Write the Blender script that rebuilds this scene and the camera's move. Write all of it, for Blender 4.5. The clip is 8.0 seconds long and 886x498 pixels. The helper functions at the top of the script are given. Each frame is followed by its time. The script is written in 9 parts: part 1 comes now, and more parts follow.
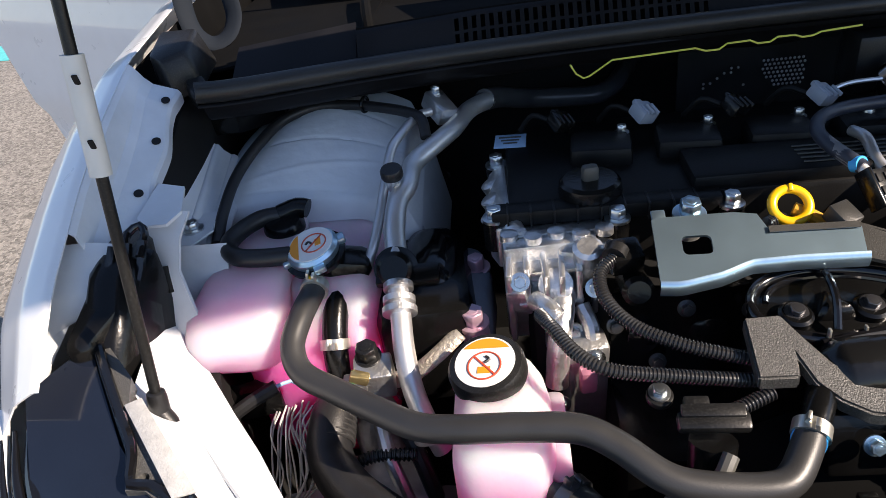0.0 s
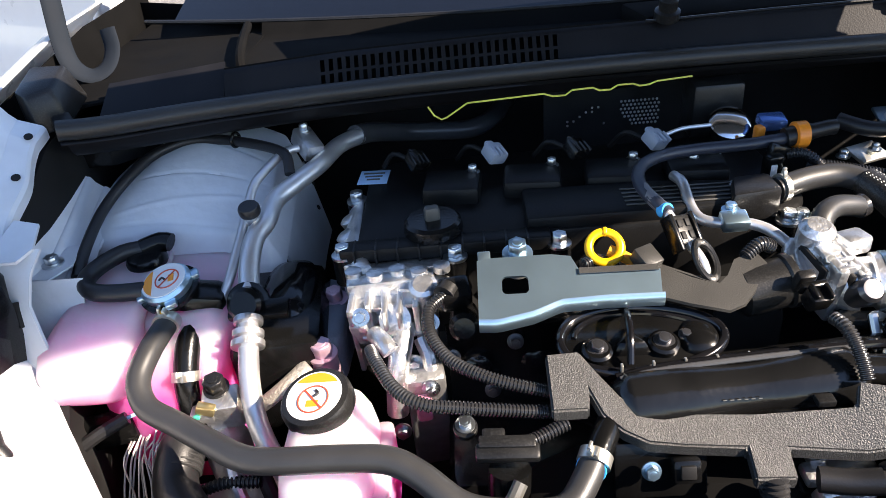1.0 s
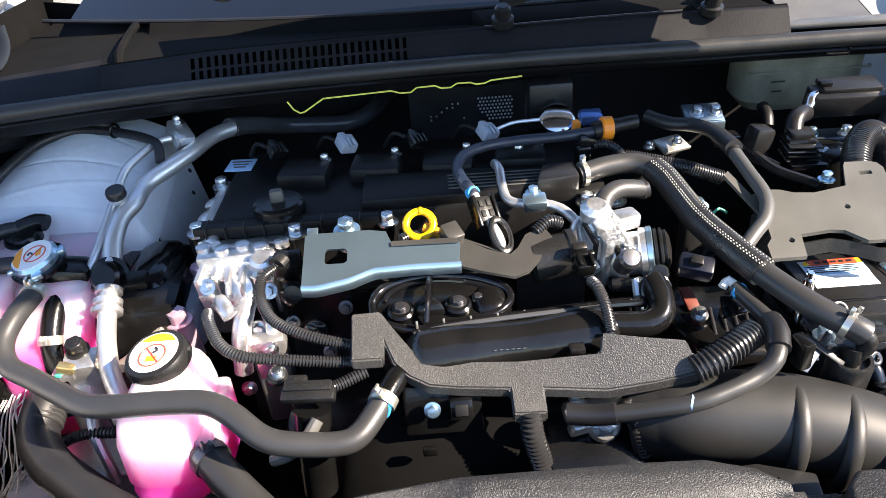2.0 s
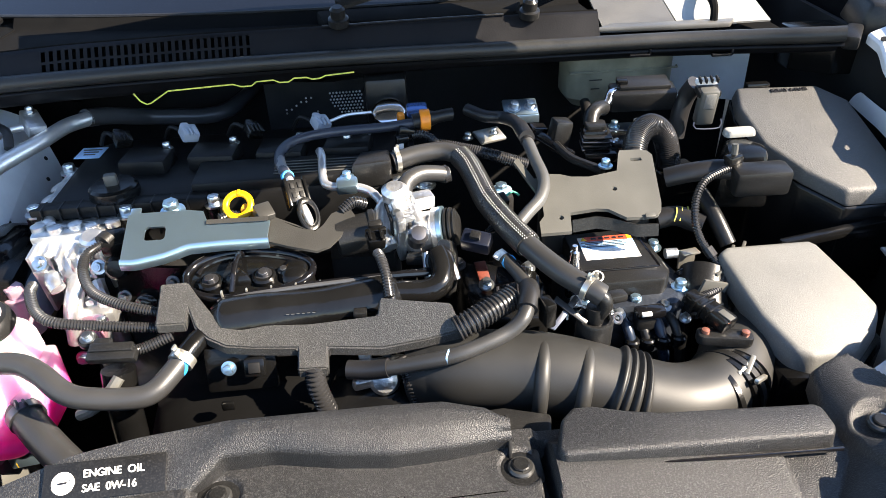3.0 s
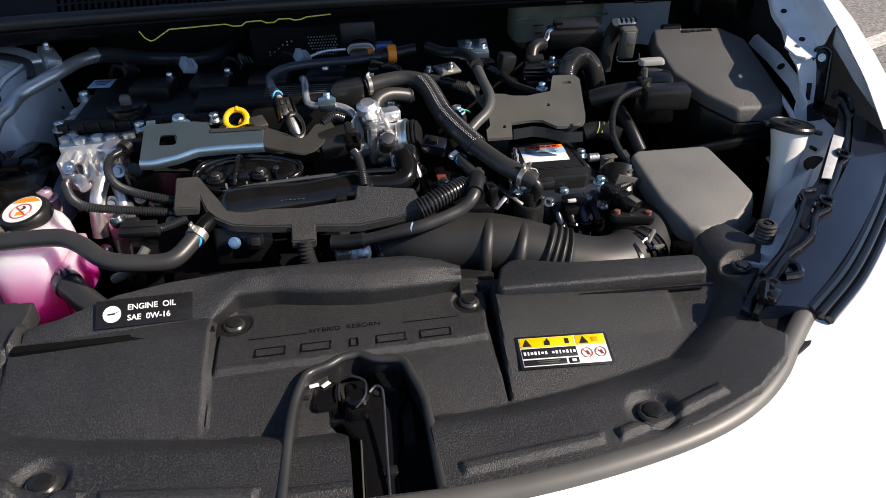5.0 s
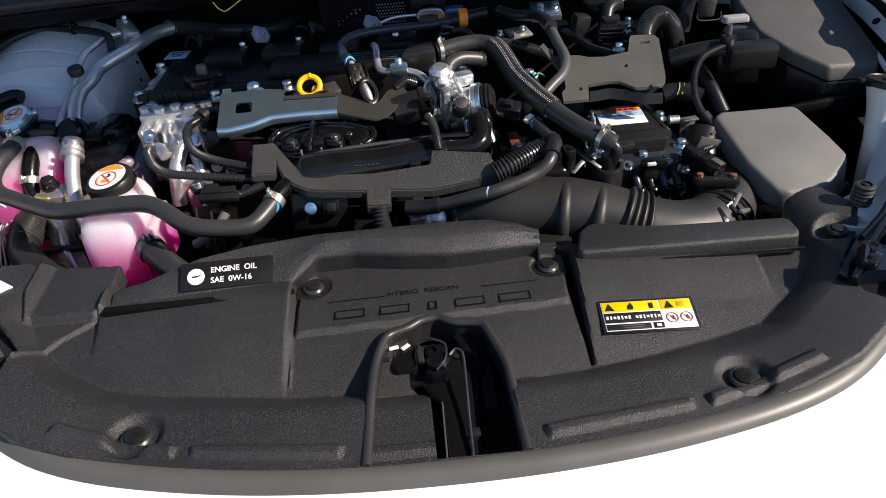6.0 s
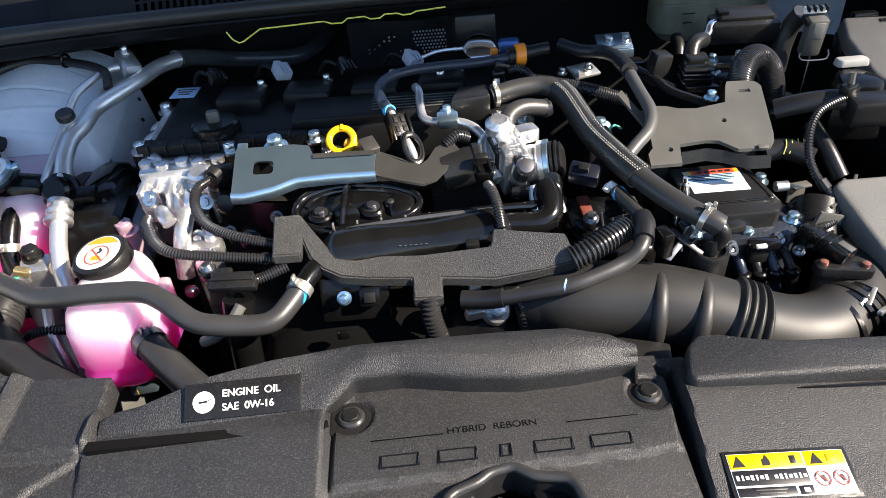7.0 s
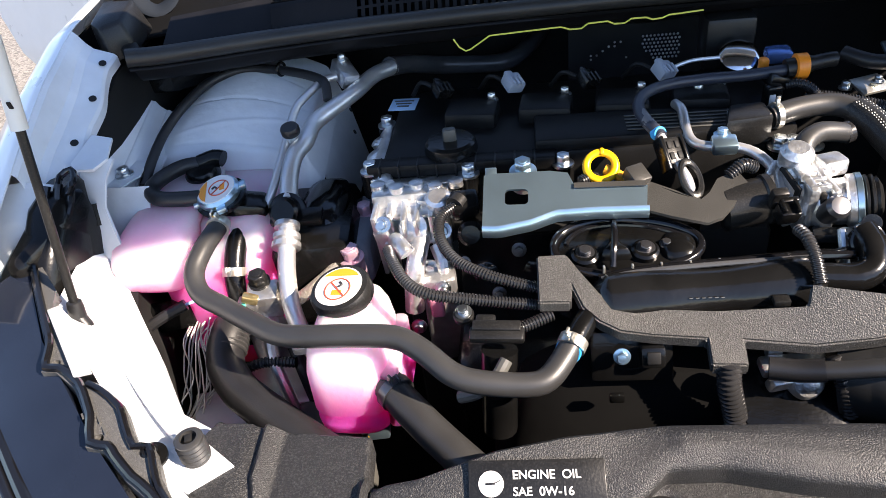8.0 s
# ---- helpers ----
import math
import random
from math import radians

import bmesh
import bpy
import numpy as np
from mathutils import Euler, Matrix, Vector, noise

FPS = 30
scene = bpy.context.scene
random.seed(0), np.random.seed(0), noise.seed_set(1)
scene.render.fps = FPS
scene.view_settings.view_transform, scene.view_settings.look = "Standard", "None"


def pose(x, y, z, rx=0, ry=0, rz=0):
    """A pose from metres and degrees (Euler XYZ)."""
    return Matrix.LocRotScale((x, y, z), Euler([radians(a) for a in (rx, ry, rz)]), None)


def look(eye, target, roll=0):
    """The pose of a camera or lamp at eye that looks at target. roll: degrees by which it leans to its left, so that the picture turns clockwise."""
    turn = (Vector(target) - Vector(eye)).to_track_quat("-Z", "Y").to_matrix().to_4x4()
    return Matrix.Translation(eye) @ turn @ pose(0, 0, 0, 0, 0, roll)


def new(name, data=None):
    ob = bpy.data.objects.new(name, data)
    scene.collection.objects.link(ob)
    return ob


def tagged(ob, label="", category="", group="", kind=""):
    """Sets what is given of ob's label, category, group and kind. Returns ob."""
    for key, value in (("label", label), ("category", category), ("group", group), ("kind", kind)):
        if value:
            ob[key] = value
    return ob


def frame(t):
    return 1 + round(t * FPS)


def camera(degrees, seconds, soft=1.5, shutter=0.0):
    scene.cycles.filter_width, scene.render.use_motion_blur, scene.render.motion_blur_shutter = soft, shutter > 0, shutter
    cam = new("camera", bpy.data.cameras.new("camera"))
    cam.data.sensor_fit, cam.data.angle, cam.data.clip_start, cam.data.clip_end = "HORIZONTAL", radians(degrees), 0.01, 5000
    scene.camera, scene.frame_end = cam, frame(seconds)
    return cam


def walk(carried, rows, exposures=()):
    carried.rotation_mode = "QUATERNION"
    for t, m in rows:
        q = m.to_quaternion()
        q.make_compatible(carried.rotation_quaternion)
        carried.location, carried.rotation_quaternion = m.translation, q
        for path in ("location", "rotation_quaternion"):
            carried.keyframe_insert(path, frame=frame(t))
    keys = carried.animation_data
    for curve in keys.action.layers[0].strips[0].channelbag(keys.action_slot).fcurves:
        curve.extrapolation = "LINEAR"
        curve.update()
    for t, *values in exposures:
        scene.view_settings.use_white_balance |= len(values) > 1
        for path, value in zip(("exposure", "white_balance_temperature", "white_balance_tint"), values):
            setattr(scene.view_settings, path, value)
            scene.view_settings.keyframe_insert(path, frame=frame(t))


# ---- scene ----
cam = camera(63.9, 8.0, soft=0.8)
PATH = [
    (0, (-0.38, -0.209, 1.28), (-0.603, 1.477, 0.228), -8.4),
    (0.5, (-0.329, -0.198, 1.296), (-0.49, 1.495, 0.243), -7.2),
    (1, (-0.269, -0.225, 1.316), (-0.361, 1.474, 0.264), -5.9),
    (1.2, (-0.246, -0.242, 1.321), (-0.318, 1.457, 0.268), -5.5),
    (2.5, (-0.035, -0.374, 1.344), (0.012, 1.316, 0.275), -3.7),
    (3, (0.043, -0.419, 1.351), (0.158, 1.268, 0.282), -2.5),
    (3.5, (0.114, -0.469, 1.367), (0.284, 1.211, 0.295), -1.3),
    (4, (0.165, -0.519, 1.361), (0.383, 1.159, 0.295), -0.7),
    (4.5, (0.123, -0.569, 1.339), (0.36, 1.098, 0.26), -0.7),
    (5, (0.027, -0.634, 1.353), (0.227, 1.019, 0.245), -1.4),
    (5.2, (0.008, -0.66, 1.364), (0.163, 0.987, 0.239), -2.3),
    (6.3, (0.002, -0.586, 1.324), (0.024, 1.042, 0.162), -4.7),
    (6.5, (0.0, -0.537, 1.322), (0.018, 1.086, 0.154), -4.6),
    (7, (-0.042, -0.428, 1.331), (-0.03, 1.2, 0.17), -4.5),
    (7.5, (-0.128, -0.357, 1.335), (-0.206, 1.271, 0.176), -5.4),
    (8, (-0.214, -0.317, 1.33), (-0.485, 1.291, 0.173), -8.0),
]
# the camera opens and closes its iris and shifts its white balance on the way
STOPS = [(0, 0.88, 7150, 18), (0.5, 1.36, 7150, 18), (1.0, 1.63, 7100, 17), (2.5, 2.13, 7100, 15), (3.0, 2.14, 7200, 13), (3.5, 1.88, 7400, 11), (4.0, 1.50, 7250, 11), (4.5, 1.02, 7050, 14), (5.0, 0.54, 6850, 16), (5.2, 0.46, 6850, 16), (6.5, 0.76, 6850, 15), (7.0, 1.48, 6900, 14), (7.5, 1.80, 6950, 16), (8.0, 1.62, 7150, 18)]
walk(cam, [(t, look(eye, target, roll)) for t, eye, target, roll in PATH], [(t, stops, kelvin, tint) for t, stops, kelvin, tint in STOPS])

# ---- world, sun, exposure ----
SUN_FROM, SUN_UP = -22.0, 36.0   # degrees: turn of the sun round z from +x, and its height
sun_way = Vector((math.cos(radians(SUN_FROM)) * math.cos(radians(SUN_UP)), math.sin(radians(SUN_FROM)) * math.cos(radians(SUN_UP)), math.sin(radians(SUN_UP))))
sun = new("sun", bpy.data.lights.new("sun", "SUN"))
sun.data.energy, sun.data.angle, sun.data.color = 5.0, radians(0.53), (1.0, 0.92, 0.80)
sun.matrix_world = look(sun_way * 20, (0, 0, 0))
world = bpy.data.worlds.new("world")
scene.world = world
world.use_nodes = True
wn = world.node_tree
sky = wn.nodes.new("ShaderNodeTexSky")
sky.sky_type, sky.sun_disc = "NISHITA", False
sky.dust_density, sky.ozone_density = 0.1, 4.0
sky.sun_elevation, sky.sun_rotation = radians(SUN_UP), radians(90 - SUN_FROM)
wn.links.new(sky.outputs[0], wn.nodes["Background"].inputs[0])
wn.nodes["Background"].inputs[1].default_value = 0.108


# ---- materials ----
def mat(name, color, rough=0.5, metal=0.0, grain=0.0, grain_size=0.0015, vary=0.12, vary_size=0.05, coat=0.0, spec=0.5, speckle=0.0, rough_vary=0.12, relief=0.5):
    """A surface with stains at vary_size metres and relief at grain_size metres."""
    m = bpy.data.materials.new(name)
    m.use_nodes = True
    n, l = m.node_tree.nodes, m.node_tree.links
    b = n["Principled BSDF"]
    b.inputs["Metallic"].default_value = metal
    b.inputs["Coat Weight"].default_value = coat
    b.inputs["Coat Roughness"].default_value = 0.06
    b.inputs["Specular IOR Level"].default_value = spec
    co = n.new("ShaderNodeTexCoord")
    big = n.new("ShaderNodeTexNoise")
    big.inputs["Scale"].default_value, big.inputs["Detail"].default_value = 1 / vary_size, 5
    l.new(co.outputs["Object"], big.inputs["Vector"])
    ramp = n.new("ShaderNodeMapRange")
    ramp.inputs[1].default_value, ramp.inputs[2].default_value = 0.3, 0.7
    ramp.inputs[3].default_value, ramp.inputs[4].default_value = 1 - vary, 1 + vary
    l.new(big.outputs["Fac"], ramp.inputs[0])
    mul = n.new("ShaderNodeMix")
    mul.data_type, mul.blend_type = "RGBA", "MULTIPLY"
    mul.inputs[0].default_value = 1
    mul.inputs[6].default_value = (*color, 1)
    l.new(ramp.outputs[0], mul.inputs[7])
    out = mul.outputs[2]
    # pale speckle in the colour stands in for sparkle on the grain
    if speckle:
        fine = n.new("ShaderNodeTexNoise")
        fine.inputs["Scale"].default_value, fine.inputs["Detail"].default_value = 640, 1
        l.new(co.outputs["Object"], fine.inputs["Vector"])
        cut = n.new("ShaderNodeMapRange")
        cut.inputs[1].default_value, cut.inputs[2].default_value, cut.inputs[4].default_value = 0.48, 0.76, speckle
        l.new(fine.outputs["Fac"], cut.inputs[0])
        mx = n.new("ShaderNodeMix")
        mx.data_type = "RGBA"
        l.new(cut.outputs[0], mx.inputs[0])
        l.new(out, mx.inputs[6])
        mx.inputs[7].default_value = (0.26, 0.26, 0.25, 1)
        out = mx.outputs[2]
    l.new(out, b.inputs["Base Color"])
    rr = n.new("ShaderNodeMapRange")
    rr.inputs[1].default_value, rr.inputs[2].default_value = 0.3, 0.7
    rr.inputs[3].default_value, rr.inputs[4].default_value = max(0.02, rough * (1 - rough_vary)), min(1, rough * (1 + rough_vary))
    l.new(big.outputs["Fac"], rr.inputs[0])
    l.new(rr.outputs[0], b.inputs["Roughness"])
    if grain:
        g = n.new("ShaderNodeTexNoise")
        g.inputs["Scale"].default_value, g.inputs["Detail"].default_value = 1 / grain_size, 2
        l.new(co.outputs["Object"], g.inputs["Vector"])
        bp = n.new("ShaderNodeBump")
        bp.inputs["Strength"].default_value, bp.inputs["Distance"].default_value = grain, grain_size * relief
        l.new(g.outputs["Fac"], bp.inputs["Height"])
        l.new(bp.outputs[0], b.inputs["Normal"])
    return m


def liquid_plastic(name, level, low, high, top_fade=0.02):
    """Milky blow-moulded plastic with coloured liquid up to a level (metres above the ground)."""
    m = mat(name, high, 0.32, grain=0.12, grain_size=0.006, vary=0.05)
    n, l = m.node_tree.nodes, m.node_tree.links
    b = n["Principled BSDF"]
    geo = n.new("ShaderNodeNewGeometry")
    sep = n.new("ShaderNodeSeparateXYZ")
    l.new(geo.outputs["Position"], sep.inputs[0])
    r = n.new("ShaderNodeMapRange")
    r.inputs[1].default_value, r.inputs[2].default_value = level - top_fade, level + top_fade
    l.new(sep.outputs[2], r.inputs[0])
    mx = n.new("ShaderNodeMix")
    mx.data_type = "RGBA"
    l.new(r.outputs[0], mx.inputs[0])
    mx.inputs[6].default_value, mx.inputs[7].default_value = (*low, 1), (*high, 1)
    l.new(mx.outputs[2], b.inputs["Base Color"])
    b.inputs["Subsurface Weight"].default_value = 1.0
    b.inputs["Subsurface Radius"].default_value = (1.0, 0.6, 0.75)
    b.inputs["Subsurface Scale"].default_value = 0.055
    tr = n.new("ShaderNodeBsdfTranslucent")
    l.new(mx.outputs[2], tr.inputs[0])
    ms = n.new("ShaderNodeMixShader")
    ms.inputs[0].default_value = 0.25
    l.new(b.outputs[0], ms.inputs[1])
    l.new(tr.outputs[0], ms.inputs[2])
    l.new(ms.outputs[0], n["Material Output"].inputs[0])
    return m


GRAIN = mat("grained black plastic", (0.017, 0.0172, 0.018), 0.42, grain=1.0, grain_size=0.0011, vary=0.15, vary_size=0.08, speckle=0.18, relief=0.85)
GRAIN_ROUGH = mat("coarse grained black plastic", (0.028, 0.028, 0.027), 0.4, grain=1.0, grain_size=0.0012, vary=0.15, speckle=0.22, relief=0.7)
FUSE_GRAIN = mat("grained black-grey plastic", (0.070, 0.069, 0.066), 0.46, grain=1.0, grain_size=0.0011, vary=0.1, speckle=0.3, relief=0.6)
GREY_GRAIN = mat("grained dark grey plastic", (0.140, 0.139, 0.130), 0.46, grain=1.0, grain_size=0.0008, vary=0.1, speckle=0.3, relief=0.5)
PLATE = mat("matt grey plastic", (0.078, 0.077, 0.069), 0.45, grain=0.2, grain_size=0.001, vary=0.1)
BLACK = mat("smooth black plastic", (0.005, 0.005, 0.005), 0.22, spec=0.32, grain=0.1, grain_size=0.004, vary=0.3)
SATIN = mat("satin black plastic", (0.010, 0.010, 0.010), 0.34, spec=0.34, grain=0.15, grain_size=0.002, vary=0.25, speckle=0.05)
FELT = mat("black felt lining", (0.02, 0.02, 0.02), 0.9, grain=1.0, grain_size=0.004, vary=0.2)
GLOSS = mat("gloss black plastic", (0.006, 0.006, 0.007), 0.12, vary=0.2)
RUBBER = mat("black rubber hose", (0.030, 0.030, 0.030), 0.40, grain=0.15, grain_size=0.0012, vary=0.15)
RUBBER_DARK = mat("dark rubber", (0.013, 0.013, 0.014), 0.42, grain=0.2, grain_size=0.0015, vary=0.2)
SEAL = mat("weatherstrip rubber", (0.022, 0.022, 0.021), 0.38, spec=0.38, grain=0.15, grain_size=0.003, vary=0.15, speckle=0.03)
CONDUIT = mat("corrugated black conduit", (0.022, 0.022, 0.023), 0.26, vary=0.2)
ALU = mat("cast aluminium", (0.74, 0.74, 0.735), 0.37, 0.92, grain=0.4, grain_size=0.004, vary=0.15, vary_size=0.02)
TUBE = mat("drawn aluminium tube", (0.74, 0.74, 0.74), 0.40, 0.82, grain=0.08, grain_size=0.003, vary=0.1)
STEEL = mat("zinc plated steel", (0.50, 0.70, 0.82), 0.30, 0.95, grain=0.03, grain_size=0.003, vary=0.05, rough_vary=0.05)
DARKBOLT = mat("dark steel", (0.16, 0.16, 0.17), 0.3, 0.9, vary=0.2)
CLAMP = mat("pale passivated steel", (0.66, 0.64, 0.57), 0.32, 0.85, vary=0.15)
BOLT = mat("bolt steel", (0.62, 0.66, 0.68), 0.3, 1.0, grain=0.15, grain_size=0.001, vary=0.2)
WHITE = mat("white body paint", (0.82, 0.82, 0.82), 0.3, vary=0.02, coat=0.6)
PRIMED = mat("white painted inner panel", (0.66, 0.69, 0.72), 0.42, grain=0.12, grain_size=0.012, vary=0.07, vary_size=0.04)
NAVY = mat("dark tinted headlamp lens", (0.010, 0.014, 0.025), 0.10, vary=0.1, spec=0.45)
CHROME = mat("chrome", (0.85, 0.85, 0.86), 0.12, 1.0, vary=0.05)
YELLOW = mat("yellow plastic", (0.9, 0.5, 0.01), 0.32, vary=0.08)
LIME = mat("yellow paint line", (0.75, 0.72, 0.12), 0.5, vary=0.1)
ORANGE = mat("orange plastic", (0.85, 0.25, 0.02), 0.35, vary=0.05)
BLUE = mat("blue tape", (0.02, 0.35, 0.75), 0.4, vary=0.1)
RED = mat("red plastic", (0.6, 0.03, 0.03), 0.35, vary=0.1)
PINKISH = mat("pink stained steel", (0.62, 0.42, 0.5), 0.35, 0.6, vary=0.15)
LABEL = mat("white label", (0.8, 0.8, 0.78), 0.4, vary=0.03)
PAPER = mat("weathered paper strip", (0.46, 0.46, 0.45), 0.6, grain=0.5, grain_size=0.002, vary=0.12, vary_size=0.008)
LABEL_BLUE = mat("pale blue label", (0.35, 0.55, 0.75), 0.4, vary=0.05)
LABEL_YELLOW = mat("yellow label", (0.85, 0.53, 0.0), 0.35, vary=0.02)
LABEL_BLACK = mat("black print", (0.012, 0.012, 0.014), 0.4, vary=0.05)
LABEL_RED = mat("red print", (0.55, 0.07, 0.03), 0.4, vary=0.05)
LABEL_ORANGE = mat("orange print", (0.85, 0.3, 0.02), 0.4, vary=0.05)
MILK = mat("milky plastic", (0.72, 0.72, 0.68), 0.35, grain=0.1, grain_size=0.01, vary=0.05)
GLASS = mat("tinted windscreen", (0.004, 0.005, 0.008), 0.03, vary=0.05, spec=0.35)
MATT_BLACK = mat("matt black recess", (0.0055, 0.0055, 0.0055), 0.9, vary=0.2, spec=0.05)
NYLON = mat("black moulded nylon", (0.007, 0.007, 0.007), 0.17, spec=0.4, vary=0.3, grain=0.08, grain_size=0.01)
VALVE = mat("matt black valve cover plastic", (0.0075, 0.0075, 0.0075), 0.45, spec=0.22, grain=0.2, grain_size=0.002, vary=0.25)
STRAP = mat("satin grey-black coated steel", (0.036, 0.035, 0.032), 0.42, grain=0.5, grain_size=0.0012, vary=0.12)
SLEEVE = mat("smooth rubber pipe sleeve", (0.05, 0.051, 0.054), 0.32, vary=0.15)
COWL = mat("black cowl plastic", (0.006, 0.006, 0.007), 0.45, spec=0.2, grain=0.15, grain_size=0.002, vary=0.25)
INTAKE = mat("moulded intake rubber", (0.019, 0.019, 0.018), 0.50, grain=0.08, grain_size=0.0009, vary=0.2, rough_vary=0.06)
TAR = mat("deep black", (0.014, 0.014, 0.014), 0.6, vary=0.3, spec=0.2)
BRAID = mat("woven black sleeve", (0.014, 0.014, 0.014), 0.30, grain=0.8, grain_size=0.0014, vary=0.3, speckle=0.12)
FOIL = mat("pierced heat shield", (0.5, 0.5, 0.5), 0.35, 0.9, vary=0.2)
WIRE = mat("pale wire", (0.55, 0.55, 0.52), 0.4, vary=0.1)
TANK = liquid_plastic("coolant tank plastic", 0.868, (0.96, 0.13, 0.44), (0.96, 0.68, 0.80))
BOTTLE = liquid_plastic("reserve bottle plastic", 0.832, (0.95, 0.08, 0.50), (0.95, 0.80, 0.88), 0.034)


def asphalt():
    m = mat("asphalt", (0.23, 0.213, 0.188), 0.8, grain=1.0, grain_size=0.012, vary=0.12, vary_size=0.6)
    n, l = m.node_tree.nodes, m.node_tree.links
    b = n["Principled BSDF"]
    co = n.new("ShaderNodeTexCoord")
    v = n.new("ShaderNodeTexVoronoi")
    v.inputs["Scale"].default_value = 75
    l.new(co.outputs["Object"], v.inputs["Vector"])
    mix = n.new("ShaderNodeMix")
    mix.data_type, mix.blend_type = "RGBA", "MULTIPLY"
    mix.inputs[0].default_value = 0.75
    src = b.inputs["Base Color"].links[0].from_socket
    l.new(src, mix.inputs[6])
    sat = n.new("ShaderNodeSeparateColor")
    l.new(v.outputs["Color"], sat.inputs[0])
    st = n.new("ShaderNodeMapRange")
    st.inputs[3].default_value, st.inputs[4].default_value = 0.35, 1.5
    l.new(sat.outputs[0], st.inputs[0])
    l.new(st.outputs[0], mix.inputs[7])
    l.new(mix.outputs[2], b.inputs["Base Color"])
    return m


ASPHALT = asphalt()
STRIPE = mat("worn road paint", (0.6, 0.57, 0.5), 0.7, grain=0.8, grain_size=0.01, vary=0.3, vary_size=0.03)


# ---- builders ----
def add(bm, tmp, m=None):
    if m is not None:
        tmp.transform(m)
    me = bpy.data.meshes.new("tmp")
    tmp.to_mesh(me)
    tmp.free()
    bm.from_mesh(me)
    bpy.data.meshes.remove(me)
    return bm


def box(size, at=(0, 0, 0), rot=(0, 0, 0), bevel=0.003, bm=None, seg=2, taper=1.0):
    t = bmesh.new()
    bmesh.ops.create_cube(t, size=1)
    for v in t.verts:
        k = taper if v.co.z > 0 else 1.0
        v.co = Vector((v.co.x * size[0] * k, v.co.y * size[1] * k, v.co.z * size[2]))
    if bevel:
        bmesh.ops.bevel(t, geom=t.edges[:], offset=min(bevel, min(size) * 0.45), segments=seg, profile=0.5, affect="EDGES")
    return add(bm if bm is not None else bmesh.new(), t, pose(*at, *rot))


def prism(outline, z0, z1, m=None, bevel=0.002, bm=None, inset=0.0, seg=2):
    """An extruded outline with rounded upper and side edges; inset: how much smaller the top is."""
    t = bmesh.new()
    cx, cy = sum(p[0] for p in outline) / len(outline), sum(p[1] for p in outline) / len(outline)
    low = [t.verts.new((x, y, z0)) for x, y in outline]
    high = [t.verts.new((cx + (x - cx) * (1 - inset), cy + (y - cy) * (1 - inset), z1)) for x, y in outline]
    t.faces.new(list(reversed(low)))
    t.faces.new(high)
    for i in range(len(low)):
        j = (i + 1) % len(low)
        t.faces.new((low[i], low[j], high[j], high[i]))
    bmesh.ops.recalc_face_normals(t, faces=t.faces[:])
    if bevel:
        bmesh.ops.bevel(t, geom=t.edges[:], offset=bevel, segments=seg, profile=0.5, affect="EDGES")
    return add(bm if bm is not None else bmesh.new(), t, m)


def lathe(profile, at=(0, 0, 0), rot=(0, 0, 0), n=28, bm=None):
    """A turned shape: profile of (radius, height) from bottom to top, closed at both ends."""
    t = bmesh.new()
    rings = []
    for r, z in profile:
        rings.append([t.verts.new((r * math.cos(2 * math.pi * i / n), r * math.sin(2 * math.pi * i / n), z)) for i in range(n)])
    for a, b in zip(rings, rings[1:]):
        for i in range(n):
            j = (i + 1) % n
            t.faces.new((a[i], a[j], b[j], b[i]))
    t.faces.new(list(reversed(rings[0])))
    t.faces.new(rings[-1])
    return add(bm if bm is not None else bmesh.new(), t, pose(*at, *rot))


def along(pts, step=0.006):
    """A smooth line through points, in even steps."""
    p = [Vector(q) for q in pts]
    p = [p[0] * 2 - p[1], *p, p[-1] * 2 - p[-2]]
    out = []
    for a, b, c, d in zip(p, p[1:], p[2:], p[3:]):
        k = max(2, int((c - b).length / step))
        for i in range(k):
            t = i / k
            out.append(0.5 * (2 * b + (c - a) * t + (2 * a - 5 * b + 4 * c - d) * t * t + (3 * b - a - 3 * c + d) * t ** 3))
    out.append(p[-2])
    return out


def tube(pts, r, n=14, step=0.006, rib=0.0, depth=0.0, bm=None, flat=1.0, smooth=True):
    """A tube along points; rib: spacing of rings, depth: how far they stand out; r may be a function of the way along (0 to 1)."""
    if rib:
        step = rib / 4
    line = along(pts, step) if smooth else [Vector(q) for q in pts]
    if rib:
        total = sum((b - a).length for a, b in zip(line, line[1:]))
        count = max(2, int(total / step))
        even, want, done, k = [line[0]], total / count, 0.0, 1
        for a, b in zip(line, line[1:]):
            seg = (b - a).length
            while k * want <= done + seg and k < count:
                even.append(a.lerp(b, (k * want - done) / seg))
                k += 1
            done += seg
        line = [*even, line[-1]]
    t = bmesh.new()
    up, rings = None, []
    for i, p in enumerate(line):
        d = (line[min(i + 1, len(line) - 1)] - line[max(i - 1, 0)]).normalized()
        if up is None:
            up = d.orthogonal().normalized()
        up = (up - d * up.dot(d)).normalized()
        side = d.cross(up)
        rad = r(i / (len(line) - 1)) if callable(r) else r
        if rib:
            rad += depth * (1 if i % 4 in (1, 2) else -1) * 0.5
        rings.append([t.verts.new(p + (up * math.cos(2 * math.pi * k / n) + side * math.sin(2 * math.pi * k / n) * flat) * rad) for k in range(n)])
    for a, b in zip(rings, rings[1:]):
        for i in range(n):
            j = (i + 1) % n
            t.faces.new((a[i], a[j], b[j], b[i]))
    t.faces.new(list(reversed(rings[0])))
    t.faces.new(rings[-1])
    bmesh.ops.recalc_face_normals(t, faces=t.faces[:])
    return add(bm if bm is not None else bmesh.new(), t)


